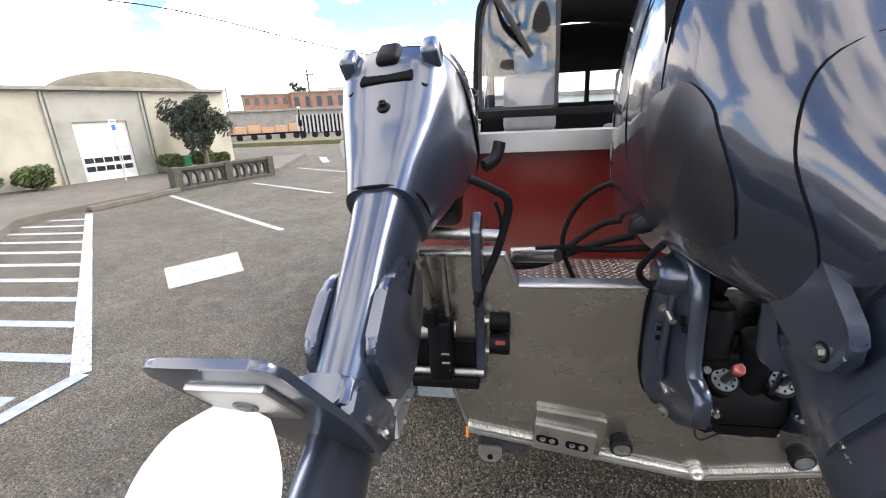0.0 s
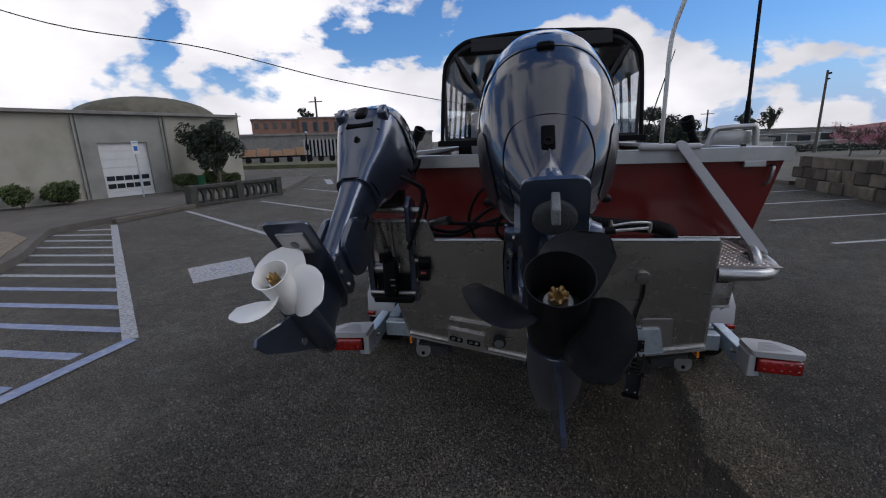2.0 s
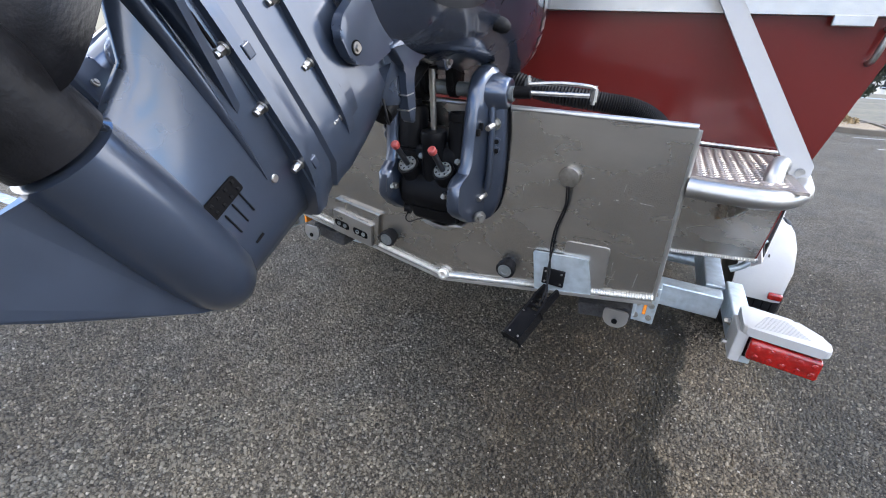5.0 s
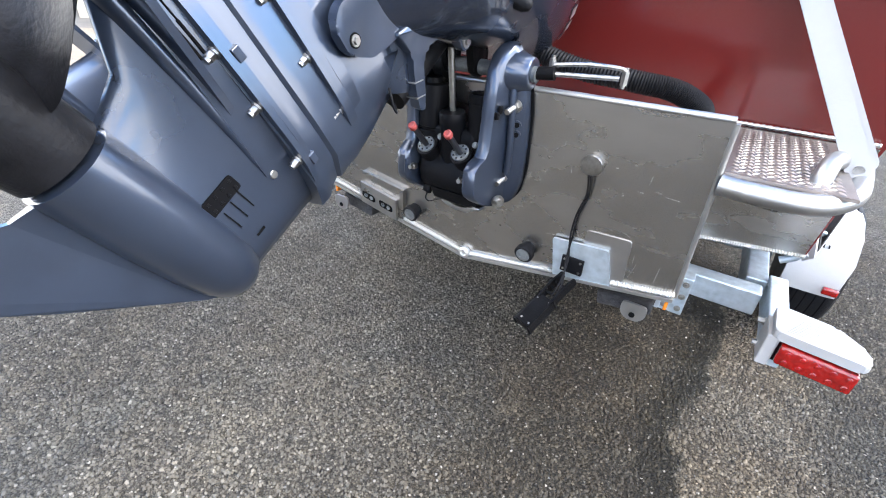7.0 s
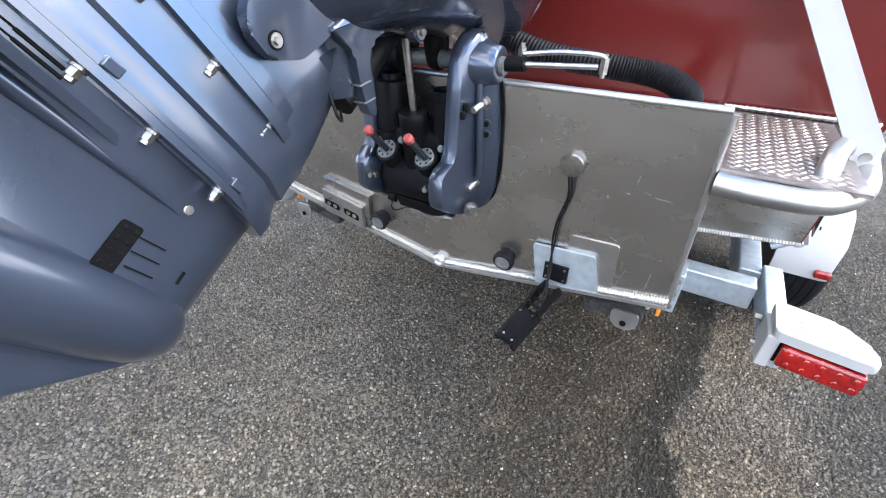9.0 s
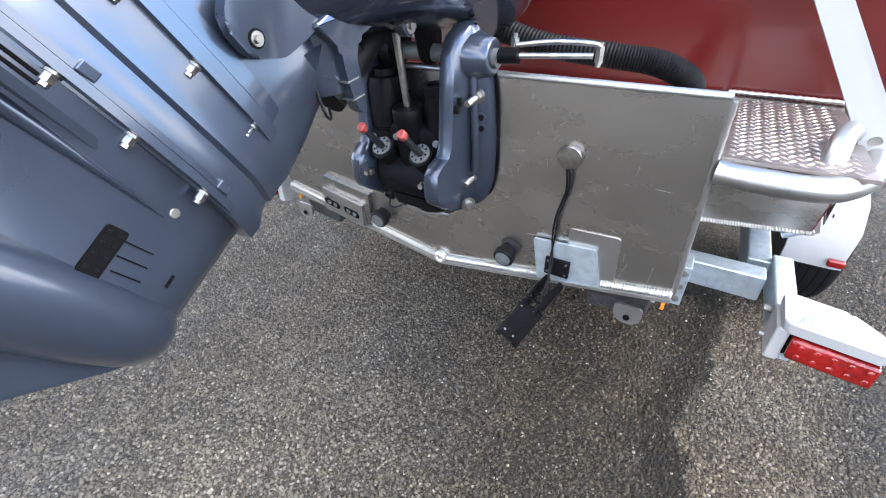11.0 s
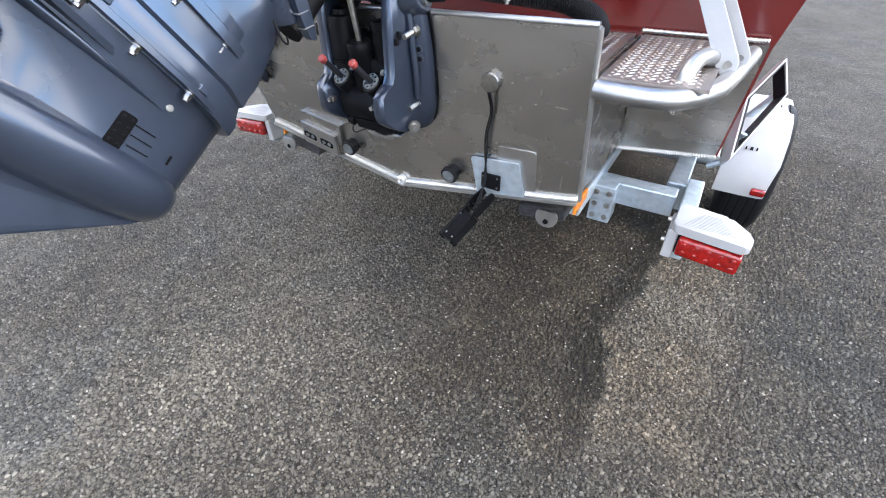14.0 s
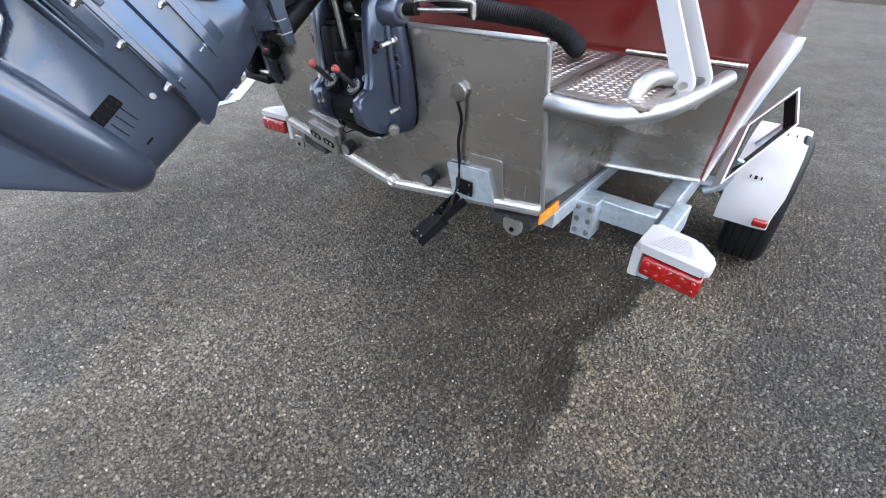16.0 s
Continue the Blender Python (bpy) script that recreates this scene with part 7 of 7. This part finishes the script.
for k in range(nb):
    x = L * (k + 0.5) / nb
    if abs(x - L / 2) < 0.12:
        continue
    bm = bmesh.new()
    o = [(-0.085, 0.12), (-0.04, 0.2), (-0.04, 0.42), (-0.09, 0.56), (-0.16, 0.66), (0.16, 0.66), (0.09, 0.56), (0.04, 0.42), (0.04, 0.2), (0.085, 0.12)]
    plate(bm, o, 0.14, bm_m @ Matrix.Translation((x, 0, 0)) @ XZ(0.07))
    part("baluster", bm, DARKSTONE, bal)

# ---- concrete hall with its dome ----
HALL = Matrix.Translation((-14.35, 12.2, 0.0)) @ pose(0, 0, 0, 0, 0, -23) @ Matrix.Diagonal((0.83, 0.83, 0.83, 1.0))   # from the door's foot
hall = thing("hall", "low beige concrete hall with a shallow mossy dome", "building", HALL)
HX, HY0, HY1, HH = 0.0, -8.5, 5.2, 3.65
DY0, DY1, DZ = -0.95, 0.95, 2.45
for y0, y1, z0, z1, mm in ((HY0, -1.60, 0, HH, STUCCO), (-1.60, DY0, 0, HH, STUCCO2), (DY0, DY1, DZ, HH, STUCCO2), (DY1, 1.75, 0, HH, STUCCO2), (1.75, HY1, 0, HH, STUCCO)):
    bm = bmesh.new()
    box(bm, (HX - 0.15, (y0 + y1) / 2, (z0 + z1) / 2), (0.3 if mm is STUCCO else 0.34, y1 - y0, z1 - z0))
    part("wall_panel", bm, mm, hall)
bm = bmesh.new()
box(bm, (HX - 7, HY0 - 0.15, HH / 2), (14, 0.3, HH))
part("side_wall", bm, STUCCO, hall)
bm = bmesh.new()
box(bm, (HX - 7, HY1 + 0.15, HH / 2), (14, 0.3, HH))
part("side_wall", bm, STUCCO, hall)
bm = bmesh.new()
box(bm, (HX - 14, (HY0 + HY1) / 2, HH / 2), (0.3, HY1 - HY0, HH))
part("rear_wall", bm, STUCCO, hall)
bm = bmesh.new()
box(bm, (HX - 7, (HY0 + HY1) / 2, HH + 0.03), (14.5, HY1 - HY0 + 0.5, 0.14), 0.02)
part("roof", bm, CONCRETE, hall)
bm = bmesh.new()
lathe(bm, (HX - 6.5, 4.0, HH + 0.08), (0, 0, 1), [(1.35 * math.sin(a), 3.7 * math.cos(a)) for a in [k * math.pi / 24 for k in range(12)]] + [(1.352, 0.05)], seg=40)
part("dome", bm, MOSSROOF, hall, "shallow mossy dome", smooth=60)
for y in (-1.66, 1.80, -1.52, 1.66):
    bm = bmesh.new()
    box(bm, (HX + 0.045, y, HH / 2), (0.09, 0.07, HH))
    part("pilaster", bm, STUCCO2, hall)
bm = bmesh.new()
box(bm, (HX - 0.15, (DY0 + DY1) / 2, DZ / 2), (0.03, DY1 - DY0, DZ))
door = part("roller_door", bm, DOORWHITE, hall, "white sectional roller door")
for k in range(7):
    bm = bmesh.new()
    box(bm, (HX - 0.118, (DY0 + DY1) / 2, DZ * (k + 0.5) / 7), (0.045, DY1 - DY0, DZ / 7 - 0.014), 0.006)
    part("panel", bm, DOORWHITE, door)
for r in range(2):
    for k in range(5):
        bm = bmesh.new()
        y = DY0 + 0.10 + (DY1 - DY0 - 0.20) * (k + 0.5) / 5
        box(bm, (HX - 0.09, y, 0.62 + 0.33 * r), (0.03, 0.30, 0.20), 0.01)
        part("pane", bm, DARKWIN, door)
bm = bmesh.new()
box(bm, (HX + 0.7, (DY0 + DY1) / 2, 0.135), (1.4, 2.3, 0.03))
part("apron", bm, PAVING, hall)

sign = thing("parking_sign", "blue and white accessible parking sign on a pole", "sign", pose(-13.45, 11.75, 0.125))
bm = bmesh.new()
cyl(bm, (0, 0, 0), (0, 0, 1.95), 0.025)
part("pole", bm, GALV, sign, smooth=40)
bm = bmesh.new()
box(bm, (0.03, 0, 1.72), (0.012, 0.28, 0.45), 0.004)
face = part("sign_face", bm, DOORWHITE, sign)
bm = bmesh.new()
box(bm, (0.038, 0, 1.69), (0.004, 0.15, 0.16))
part("symbol", bm, SIGNBLUE, face)
bm = bmesh.new()
box(bm, (0.038, 0, 1.88), (0.004, 0.19, 0.03))
part("text_bar", bm, SIGNBLUE, face)
bm = bmesh.new()
lathe(bm, HALL @ Vector((0.75, 2.6, 0.1)), (0, 0, 1), ((0, 0.20), (0.58, 0.26), (0.61, 0.27), (0.61, 0.22), (0.55, 0.21)), seg=16)
tagged(part("rubbish_bin", bm, GREENBIN, smooth=40), "dark green plastic rubbish bin by the wall", "bin")


# ---- planting ----
def leaf_cloud(bm, rnd, centre, radius, count, size, squash=1.0, up=0.3):
    for _ in range(count):
        v = Vector((rnd.gauss(0, 1), rnd.gauss(0, 1), rnd.gauss(0, 1))).normalized() * radius * rnd.uniform(0.35, 1.0) ** 0.5
        p = Vector(centre) + Vector((v.x, v.y, v.z * squash))
        n = Vector((rnd.uniform(-1, 1), rnd.uniform(-1, 1), rnd.uniform(-0.5, 1)))
        a = n.orthogonal().normalized() * size * rnd.uniform(0.6, 1.4)
        b = n.cross(a).normalized() * size * rnd.uniform(0.25, 0.5)
        q = [bm.verts.new(p + w) for w in (-a, b * 0.9, a, -b * 0.9)]
        bm.faces.new(q)


def tree(name, label, base, height, crown, leaf, n, size, seed, squash=0.8, category="tree", limbs=7, bare=0.0):
    rnd = random.Random(seed)
    t = thing(name, label, category, pose(*base))
    bm = bmesh.new()
    th = height * 0.45
    tube(bm, [(0, 0, 0), (0.05, 0.03, th * 0.5), (-0.03, 0.05, th), (0.02, 0, height * 0.8)], height * 0.025, seg=8, n=4)
    tips = []
    for k in range(limbs):
        a = 2 * math.pi * k / limbs + rnd.uniform(-0.4, 0.4)
        z0 = th * rnd.uniform(0.55, 1.2)
        r = crown * rnd.uniform(0.55, 0.95)
        tip = Vector((math.cos(a) * r, math.sin(a) * r, min(height, z0 + height * rnd.uniform(0.18, 0.45))))
        mid_p = Vector((math.cos(a) * r * 0.45, math.sin(a) * r * 0.45, z0 + (tip.z - z0) * 0.35))
        tube(bm, [(0, 0, z0), mid_p, tip], height * 0.010, seg=6, n=4)
        tips.append(tip)
        if bare:
            for _ in range(int(5 * bare)):
                w = mid_p.lerp(tip, rnd.random())
                tube(bm, [w, w + Vector((rnd.uniform(-0.3, 0.3), rnd.uniform(-0.3, 0.3), rnd.uniform(0.2, 0.6))) * crown * 0.8], 0.012, seg=4, n=0)
    part("trunk", bm, BARK, t, smooth=50)
    bm = bmesh.new()
    tips += [Vector((0, 0, height * 0.9)), Vector((0.2 * crown, 0.1 * crown, height * 0.72)), Vector((-0.25 * crown, 0, height * 0.62)), Vector((0.1 * crown, -0.3 * crown, height * 0.55))]
    for tip in tips:
        for _ in range(3):
            c = tip + Vector((rnd.gauss(0, 0.22), rnd.gauss(0, 0.22), rnd.gauss(0, 0.16))) * crown
            leaf_cloud(bm, rnd, c, crown * rnd.uniform(0.22, 0.42), n // (3 * len(tips)), size, squash)
    part("crown", bm, leaf, t)
    return t


tree("pine_tree", "dark round-topped shore pine beside the hall", (-11.9, 13.75, 0.0), 2.65, 0.88, LEAFD, 11000, 0.065, 11, 0.95, limbs=11)


def shrub(base, r, h, seed, label="leafy green shrub at the foot of the wall", leaf=None):
    rnd = random.Random(seed)
    t = thing("shrub", label, "shrub", pose(*base), "wall shrubs")
    bm = bmesh.new()
    for k in range(6):
        a = rnd.uniform(0, 6.28)
        tube(bm, [(0, 0, 0), (math.cos(a) * r * 0.3, math.sin(a) * r * 0.3, h * 0.5), (math.cos(a) * r * 0.6, math.sin(a) * r * 0.6, h * 0.85)], 0.015, seg=5, n=3)
    part("stem", bm, BARK, t)
    bm = bmesh.new()
    for k in range(9):
        a = rnd.uniform(0, 6.28)
        leaf_cloud(bm, rnd, (math.cos(a) * r * 0.5, math.sin(a) * r * 0.5, h * rnd.uniform(0.35, 0.75)), r * 0.55, 330, 0.065, h / (2 * r))
    part("leaves", bm, leaf or LEAF, t)


shrub(HALL @ Vector((0.8, -3.9, 0.12)), 0.42, 0.80, 1)
shrub(HALL @ Vector((0.9, -2.75, 0.12)), 0.50, 0.78, 2)
shrub(HALL @ Vector((0.7, 2.0, 0.12)), 0.42, 0.75, 3)
shrub(HALL @ Vector((0.8, 3.4, 0.12)), 0.42, 0.80, 4)
shrub(HALL @ Vector((0.7, 4.3, 0.12)), 0.38, 0.62, 5)

# ---- block wall and cherry trees on the far side ----
block_wall = thing("block_wall", "retaining wall of rough mossy stone blocks", "wall", Matrix.Diagonal((0.80, 0.80, 1.0, 1.0)), kind="structure")
rnd = random.Random(5)
blocks = []
for v in range(4):
    bm = bmesh.new()
    box(bm, (0, 0, 0), (0.45, 0.63, 0.305), 0.025)
    for vert in bm.verts:
        vert.co += Vector((rnd.uniform(-0.02, 0.02), rnd.uniform(-0.02, 0.02), rnd.uniform(-0.015, 0.015)))
    ob = part("block", bm, BLOCK, block_wall)
    blocks.append(ob.data)
    ob.matrix_basis = pose(10.3, 2.0 + 0.65 * v, 0.15)
for row in range(3):
    for k in range(23):
        if row == 0 and k < 4:
            continue
        ob = new("block", blocks[rnd.randrange(4)])
        ob.parent = block_wall
        y = 2.0 + k * 0.65 + (0.32 if row % 2 else 0)
        x = 10.3 + rnd.uniform(-0.03, 0.03) + 0.05 * row
        ob.matrix_basis = pose(x, y, 0.15 + 0.315 * row, 0, 0, rnd.choice((0, 180)) + rnd.uniform(-1, 1))
bm = bmesh.new()
plate(bm, [(8.42, -10), (60, -10), (60, 24), (8.42, 13.9)], 0.90, pose(0, 0, 0.0))
tagged(part("upper_bank", bm, VERGE), "dry grassy bank behind the block wall", "bank", kind="structure")
for k, (x, y, h) in enumerate(((8.85, 9.7, 1.05), (9.3, 13.2, 0.85), (10.6, 14.0, 0.8), (9.2, 7.0, 1.1), (10.2, 13.1, 0.8))):
    tree("cherry_tree", "small cherry tree in pink blossom behind the wall", (x, y, 0.90), h, 0.46, BLOSSOM, 1300, 0.028, 30 + k, bare=3.0)

# lamp post
post = thing("lamp_post", "tall dark lamp post in the lot", "lamp post", pose(19.9, 33.4, 0))
bm = bmesh.new()
cyl(bm, (0, 0, 0), (0, 0, 5.5), 0.10, 0.07, 12)
part("pole", bm, WOODPOLE, post, smooth=40)
bm = bmesh.new()
box(bm, (0.14, 0, 5.3), (0.22, 0.14, 0.12), 0.02)
box(bm, (0.12, 0, 4.95), (0.18, 0.12, 0.10), 0.02)
part("lamp_head", bm, BLACK, post)

# ---- far ends of the lot ----
bm = bmesh.new()
plate(bm, [(-4, 25.5), (4.6, 20.2), (5.8, 17.25), (7.3, 16.85), (8.05, 15.0), (8.38, 14.0), (60, 24.2), (60, 60), (-10, 60)], 0.12, pose(0, 0, 0))
tagged(part("verge", bm, VERGE), "rough dry grass and gravel verge at the end of the lot", "verge", kind="structure")
kerb([(4.55, 20.1), (5.72, 17.2), (7.22, 16.8), (7.97, 15.0), (8.3, 13.95)])
fence = thing("fence", "grey chain-link fence behind the verge", "fence")
for k in range(14):
    bm = bmesh.new()
    cyl(bm, (3 + 2.2 * k, 32 + 0.3 * k, 0.1), (3 + 2.2 * k, 32 + 0.3 * k, 1.5), 0.03, seg=8)
    part("post", bm, GALV, fence)
for z in (0.3, 0.9, 1.45):
    bm = bmesh.new()
    tube(bm, [(3, 32, z), (31.6, 35.9, z)], 0.015, seg=5, n=0)
    part("wire", bm, GALV, fence)


def house(name, label, c, s, wall, roof, rz=0, gable=0.0, windows=(0, 0), category="building"):
    h = thing(name, label, category, pose(c[0], c[1], c[2], 0, 0, rz))
    bm = bmesh.new()
    box(bm, (0, 0, s[2] / 2), s)
    part("wall", bm, wall, h)
    bm = bmesh.new()
    if gable:
        a, b = s[0] / 2 + 0.2, s[1] / 2 + 0.2
        ring_loft(bm, [[(x, -b, s[2]), (0, -b, s[2] + gable), (-x, -b, s[2])] if False else [(-a, y, s[2]), (0, y, s[2] + gable), (a, y, s[2])] for x in (0,) for y in (-b, b)])
    else:
        box(bm, (0, 0, s[2] + 0.12), (s[0] + 0.3, s[1] + 0.3, 0.24))
    part("roof", bm, roof, h)
    nx, nz = windows
    for i in range(nx):
        for j in range(nz):
            bm = bmesh.new()
            box(bm, (-s[0] / 2 + s[0] * (i + 0.5) / nx, -s[1] / 2 - 0.02, s[2] * (j + 0.55) / nz), (s[0] / nx * 0.45, 0.08, s[2] / nz * 0.5))
            part("window", bm, DARKWIN, h)
    return h


house("far_house", "pale grey gabled house at the end of the lot", (14.6, 52, 0), (3.2, 6, 1.7), CREAM, CONCRETE, 15, 1.0, (2, 1))
house("far_shop", "long low grey shop building in the distance", (31, 66, 0), (16, 10, 1.7), SHOPGREY, CONCRETE, -20, 0, (6, 1))
house("far_shop", "pink-walled building with a red roof in the distance", (41, 58, 0), (9, 7, 1.7), PINKWALL, PINKWALL, -28, 0.6, (5, 1))
house("far_shed", "small white shed behind the fence", (15.8, 36, 0), (1.3, 1.0, 1.3), WHITE, GALV, 0, 0.2)
house("far_stall", "small pale stall in the distance", (22, 46, 0), (2.4, 2.0, 0.8), CREAM, CONCRETE, -20)
house("warehouse", "long low white warehouse across the lot", (23, 62, 0), (22, 8, 1.35), CONCRETE, CONCRETE, -14, 0, (8, 1))
for k, (x, y, h) in enumerate(((27, 60, 4.2), (29.2, 59, 4.4), (31, 68, 3.4), (12, 58, 3.6), (52, 72, 3.2))):
    tree("conifer", "dark conifer in the distance", (x, y, 0), h, 0.8, LEAFD, 1200, 0.16, 50 + k, 1.4)
hedge = thing("hedge", "dark clipped hedge along the end of the lot", "hedge", kind="stuff")
bm = bmesh.new()
rnd = random.Random(77)
for k in range(46):
    leaf_cloud(bm, rnd, (12.2 + 0.42 * k, 33.6 + 0.05 * k, 0.32 + rnd.uniform(0, 0.12)), 0.34, 130, 0.10, 0.8)
part("leaves", bm, LEAFD, hedge)
# planted island ahead of the boat, and the white warehouse beyond
kerb([(-0.6, 19.6), (-0.4, 16.6), (0.6, 15.6), (3.2, 14.9), (5.3, 14.5), (6.1, 15.1), (6.2, 17.4), (5.6, 19.8)])
bm = bmesh.new()
plate(bm, [(-0.55, 19.6), (-0.35, 16.65), (0.62, 15.68), (3.2, 15.0), (5.25, 14.6), (6.0, 15.15), (6.1, 17.4), (5.5, 19.8)], 0.10, pose(0, 0, 0.02))
tagged(part("planting_bed", bm, SOIL), "kerbed island of gravelly soil and dry grass", "planting bed", kind="structure")
tufts = thing("dry_grass", "straw-coloured dry grass tufts on the kerbed island", "grass", kind="stuff")
bm = bmesh.new()
rnd = random.Random(91)
for k in range(60):
    leaf_cloud(bm, rnd, (rnd.uniform(0.4, 5.6), rnd.uniform(15.8, 17.6), 0.20), rnd.uniform(0.12, 0.24), 45, 0.07, 0.6)
part("blades", bm, STRAW, tufts)
tree("pine_tree", "dark shore pine on the kerbed island", (5.35, 16.9, 0.11), 2.35, 0.95, LEAFD, 7000, 0.075, 61, 0.8, limbs=9)
house("warehouse", "long white warehouse with a dark base beyond the island", (2.4, 30, 0.1), (9.0, 6.0, 2.3), CREAM, CONCRETE, -6, 0, (0, 0))

# far left: bank, wall, parked trailers, town
bm = bmesh.new()
plate(bm, [(-60, 30), (-10, 31), (-10, 35), (-60, 44)], 0.3, pose(0, 0, 0))
tagged(part("grass_bank", bm, GRASS), "low grass bank across the lane", "bank", kind="structure")
house("long_wall", "long low concrete wall across the lane", (-27, 50, 0), (34, 0.5, 3.0), CONCRETE, CONCRETE, 31)
flat = thing("flatbed_trailer", "long flatbed trailer stacked with lumber", "trailer", pose(-23.5, 36.9, 0.25, 0, 0, 31))
bm = bmesh.new()
box(bm, (0, 0, 0.55), (7.4, 1.6, 0.14))
part("bed", bm, BLACK, flat)
for k in range(6):
    bm = bmesh.new()
    box(bm, (-3.0 + 1.15 * k, 0, 0.87 + 0.06 * (k % 3)), (1.0, 1.4, 0.48 + 0.12 * (k % 3)), 0.02)
    part("timber_block", bm, LUMBER, flat)
for k in range(6):
    bm = bmesh.new()
    cyl(bm, (-3.2 + 1.2 * k, -0.8, 0.28), (-3.2 + 1.2 * k, -0.6, 0.28), 0.28, seg=16)
    part("wheel", bm, RUBBER, flat)
rack = thing("stake_trailer", "trailer with a tall rack of white stakes", "trailer", pose(-18.6, 39.6, 0.2, 0, 0, 24))
bm = bmesh.new()
box(bm, (0, 0, 0.5), (5.2, 1.6, 0.14))
part("bed", bm, BLACK, rack)
for k in range(15):
    bm = bmesh.new()
    box(bm, (-2.45 + 0.35 * k, -0.8, 1.3), (0.17, 0.06, 1.6))
    part("stake", bm, WHITE, rack)
bm = bmesh.new()
box(bm, (0, -0.7, 1.3), (5.1, 0.05, 1.5))
part("back_panel", bm, BLACK, rack)
for k in range(5):
    bm = bmesh.new()
    cyl(bm, (-2.1 + 1.05 * k, -0.9, 0.28), (-2.1 + 1.05 * k, -0.7, 0.28), 0.28, seg=16)
    part("wheel", bm, RUBBER, rack)
house("brick_block", "brown brick apartment block on the hill", (-45, 76, 0), (9, 12, 6.2), BRICKRED, CONCRETE, 32, 0, (6, 3))
house("brick_block", "brown brick building with a flat roof on the hill", (-36.5, 80, 0), (11, 12, 6.4), BRICKRED, CONCRETE, 26, 0, (6, 2))
house("tall_house", "pale multi-storey building with arched roof in the distance", (-38, 98, 0), (9, 10, 8.2), CREAM, CREAM, 20, 1.2, (6, 4))
for k, (x, y, h) in enumerate(((-44, 84, 9), (-42, 84, 8.4), (-57, 70, 7), (-60, 72, 6.4), (-50, 84, 7))):
    tree("conifer", "dark conifer on the hill", (x, y, 0), h, 1.3, LEAFD, 1200, 0.3, 80 + k, 1.4)
lamp = thing("street_lamp", "dark ornamental street lamp with a globe", "street lamp", pose(-18.4, 34.2, 0.1))
bm = bmesh.new()
cyl(bm, (0, 0, 0), (0, 0, 2.55), 0.06, 0.045, 10)
box(bm, (0, 0, 1.5), (0.3, 0.08, 0.5))
part("pole", bm, BLACK, lamp)
bm = bmesh.new()
bmesh.ops.create_uvsphere(bm, u_segments=14, v_segments=10, radius=0.14, matrix=Matrix.Translation((0, 0, 2.68)))
part("globe", bm, WHITE, lamp, smooth=60)


def utility_pole(x, y, h, lean=0.0):
    t = thing("utility_pole", "weathered wooden utility pole with a crossarm", "utility pole", pose(x, y, 0, 0, lean, 0), "utility poles")
    bm = bmesh.new()
    cyl(bm, (0, 0, 0), (0, 0, h), 0.15, 0.11, 12)
    part("pole", bm, WOODPOLE, t, smooth=40)
    bm = bmesh.new()
    box(bm, (0, 0, h - 0.6), (1.8, 0.12, 0.12))
    part("crossarm", bm, WOODPOLE, t)


utility_pole(-26, 52.6, 7.7)
utility_pole(-52, 74, 8)
utility_pole(27, 72, 5)
utility_pole(-13.6, 6.3, 9)
bm = bmesh.new()
tube(bm, [(-14.2, 6.8, 5.8), (-9.5, 6.3, 4.26), (-7.45, 8.1, 4.0), (-4.7, 9.64, 3.28), (-1.0, 12.2, 2.6)], 0.012, seg=5)
tagged(part("overhead_cable", bm, RUBBER), "black overhead cable sagging across the lot", "cable")
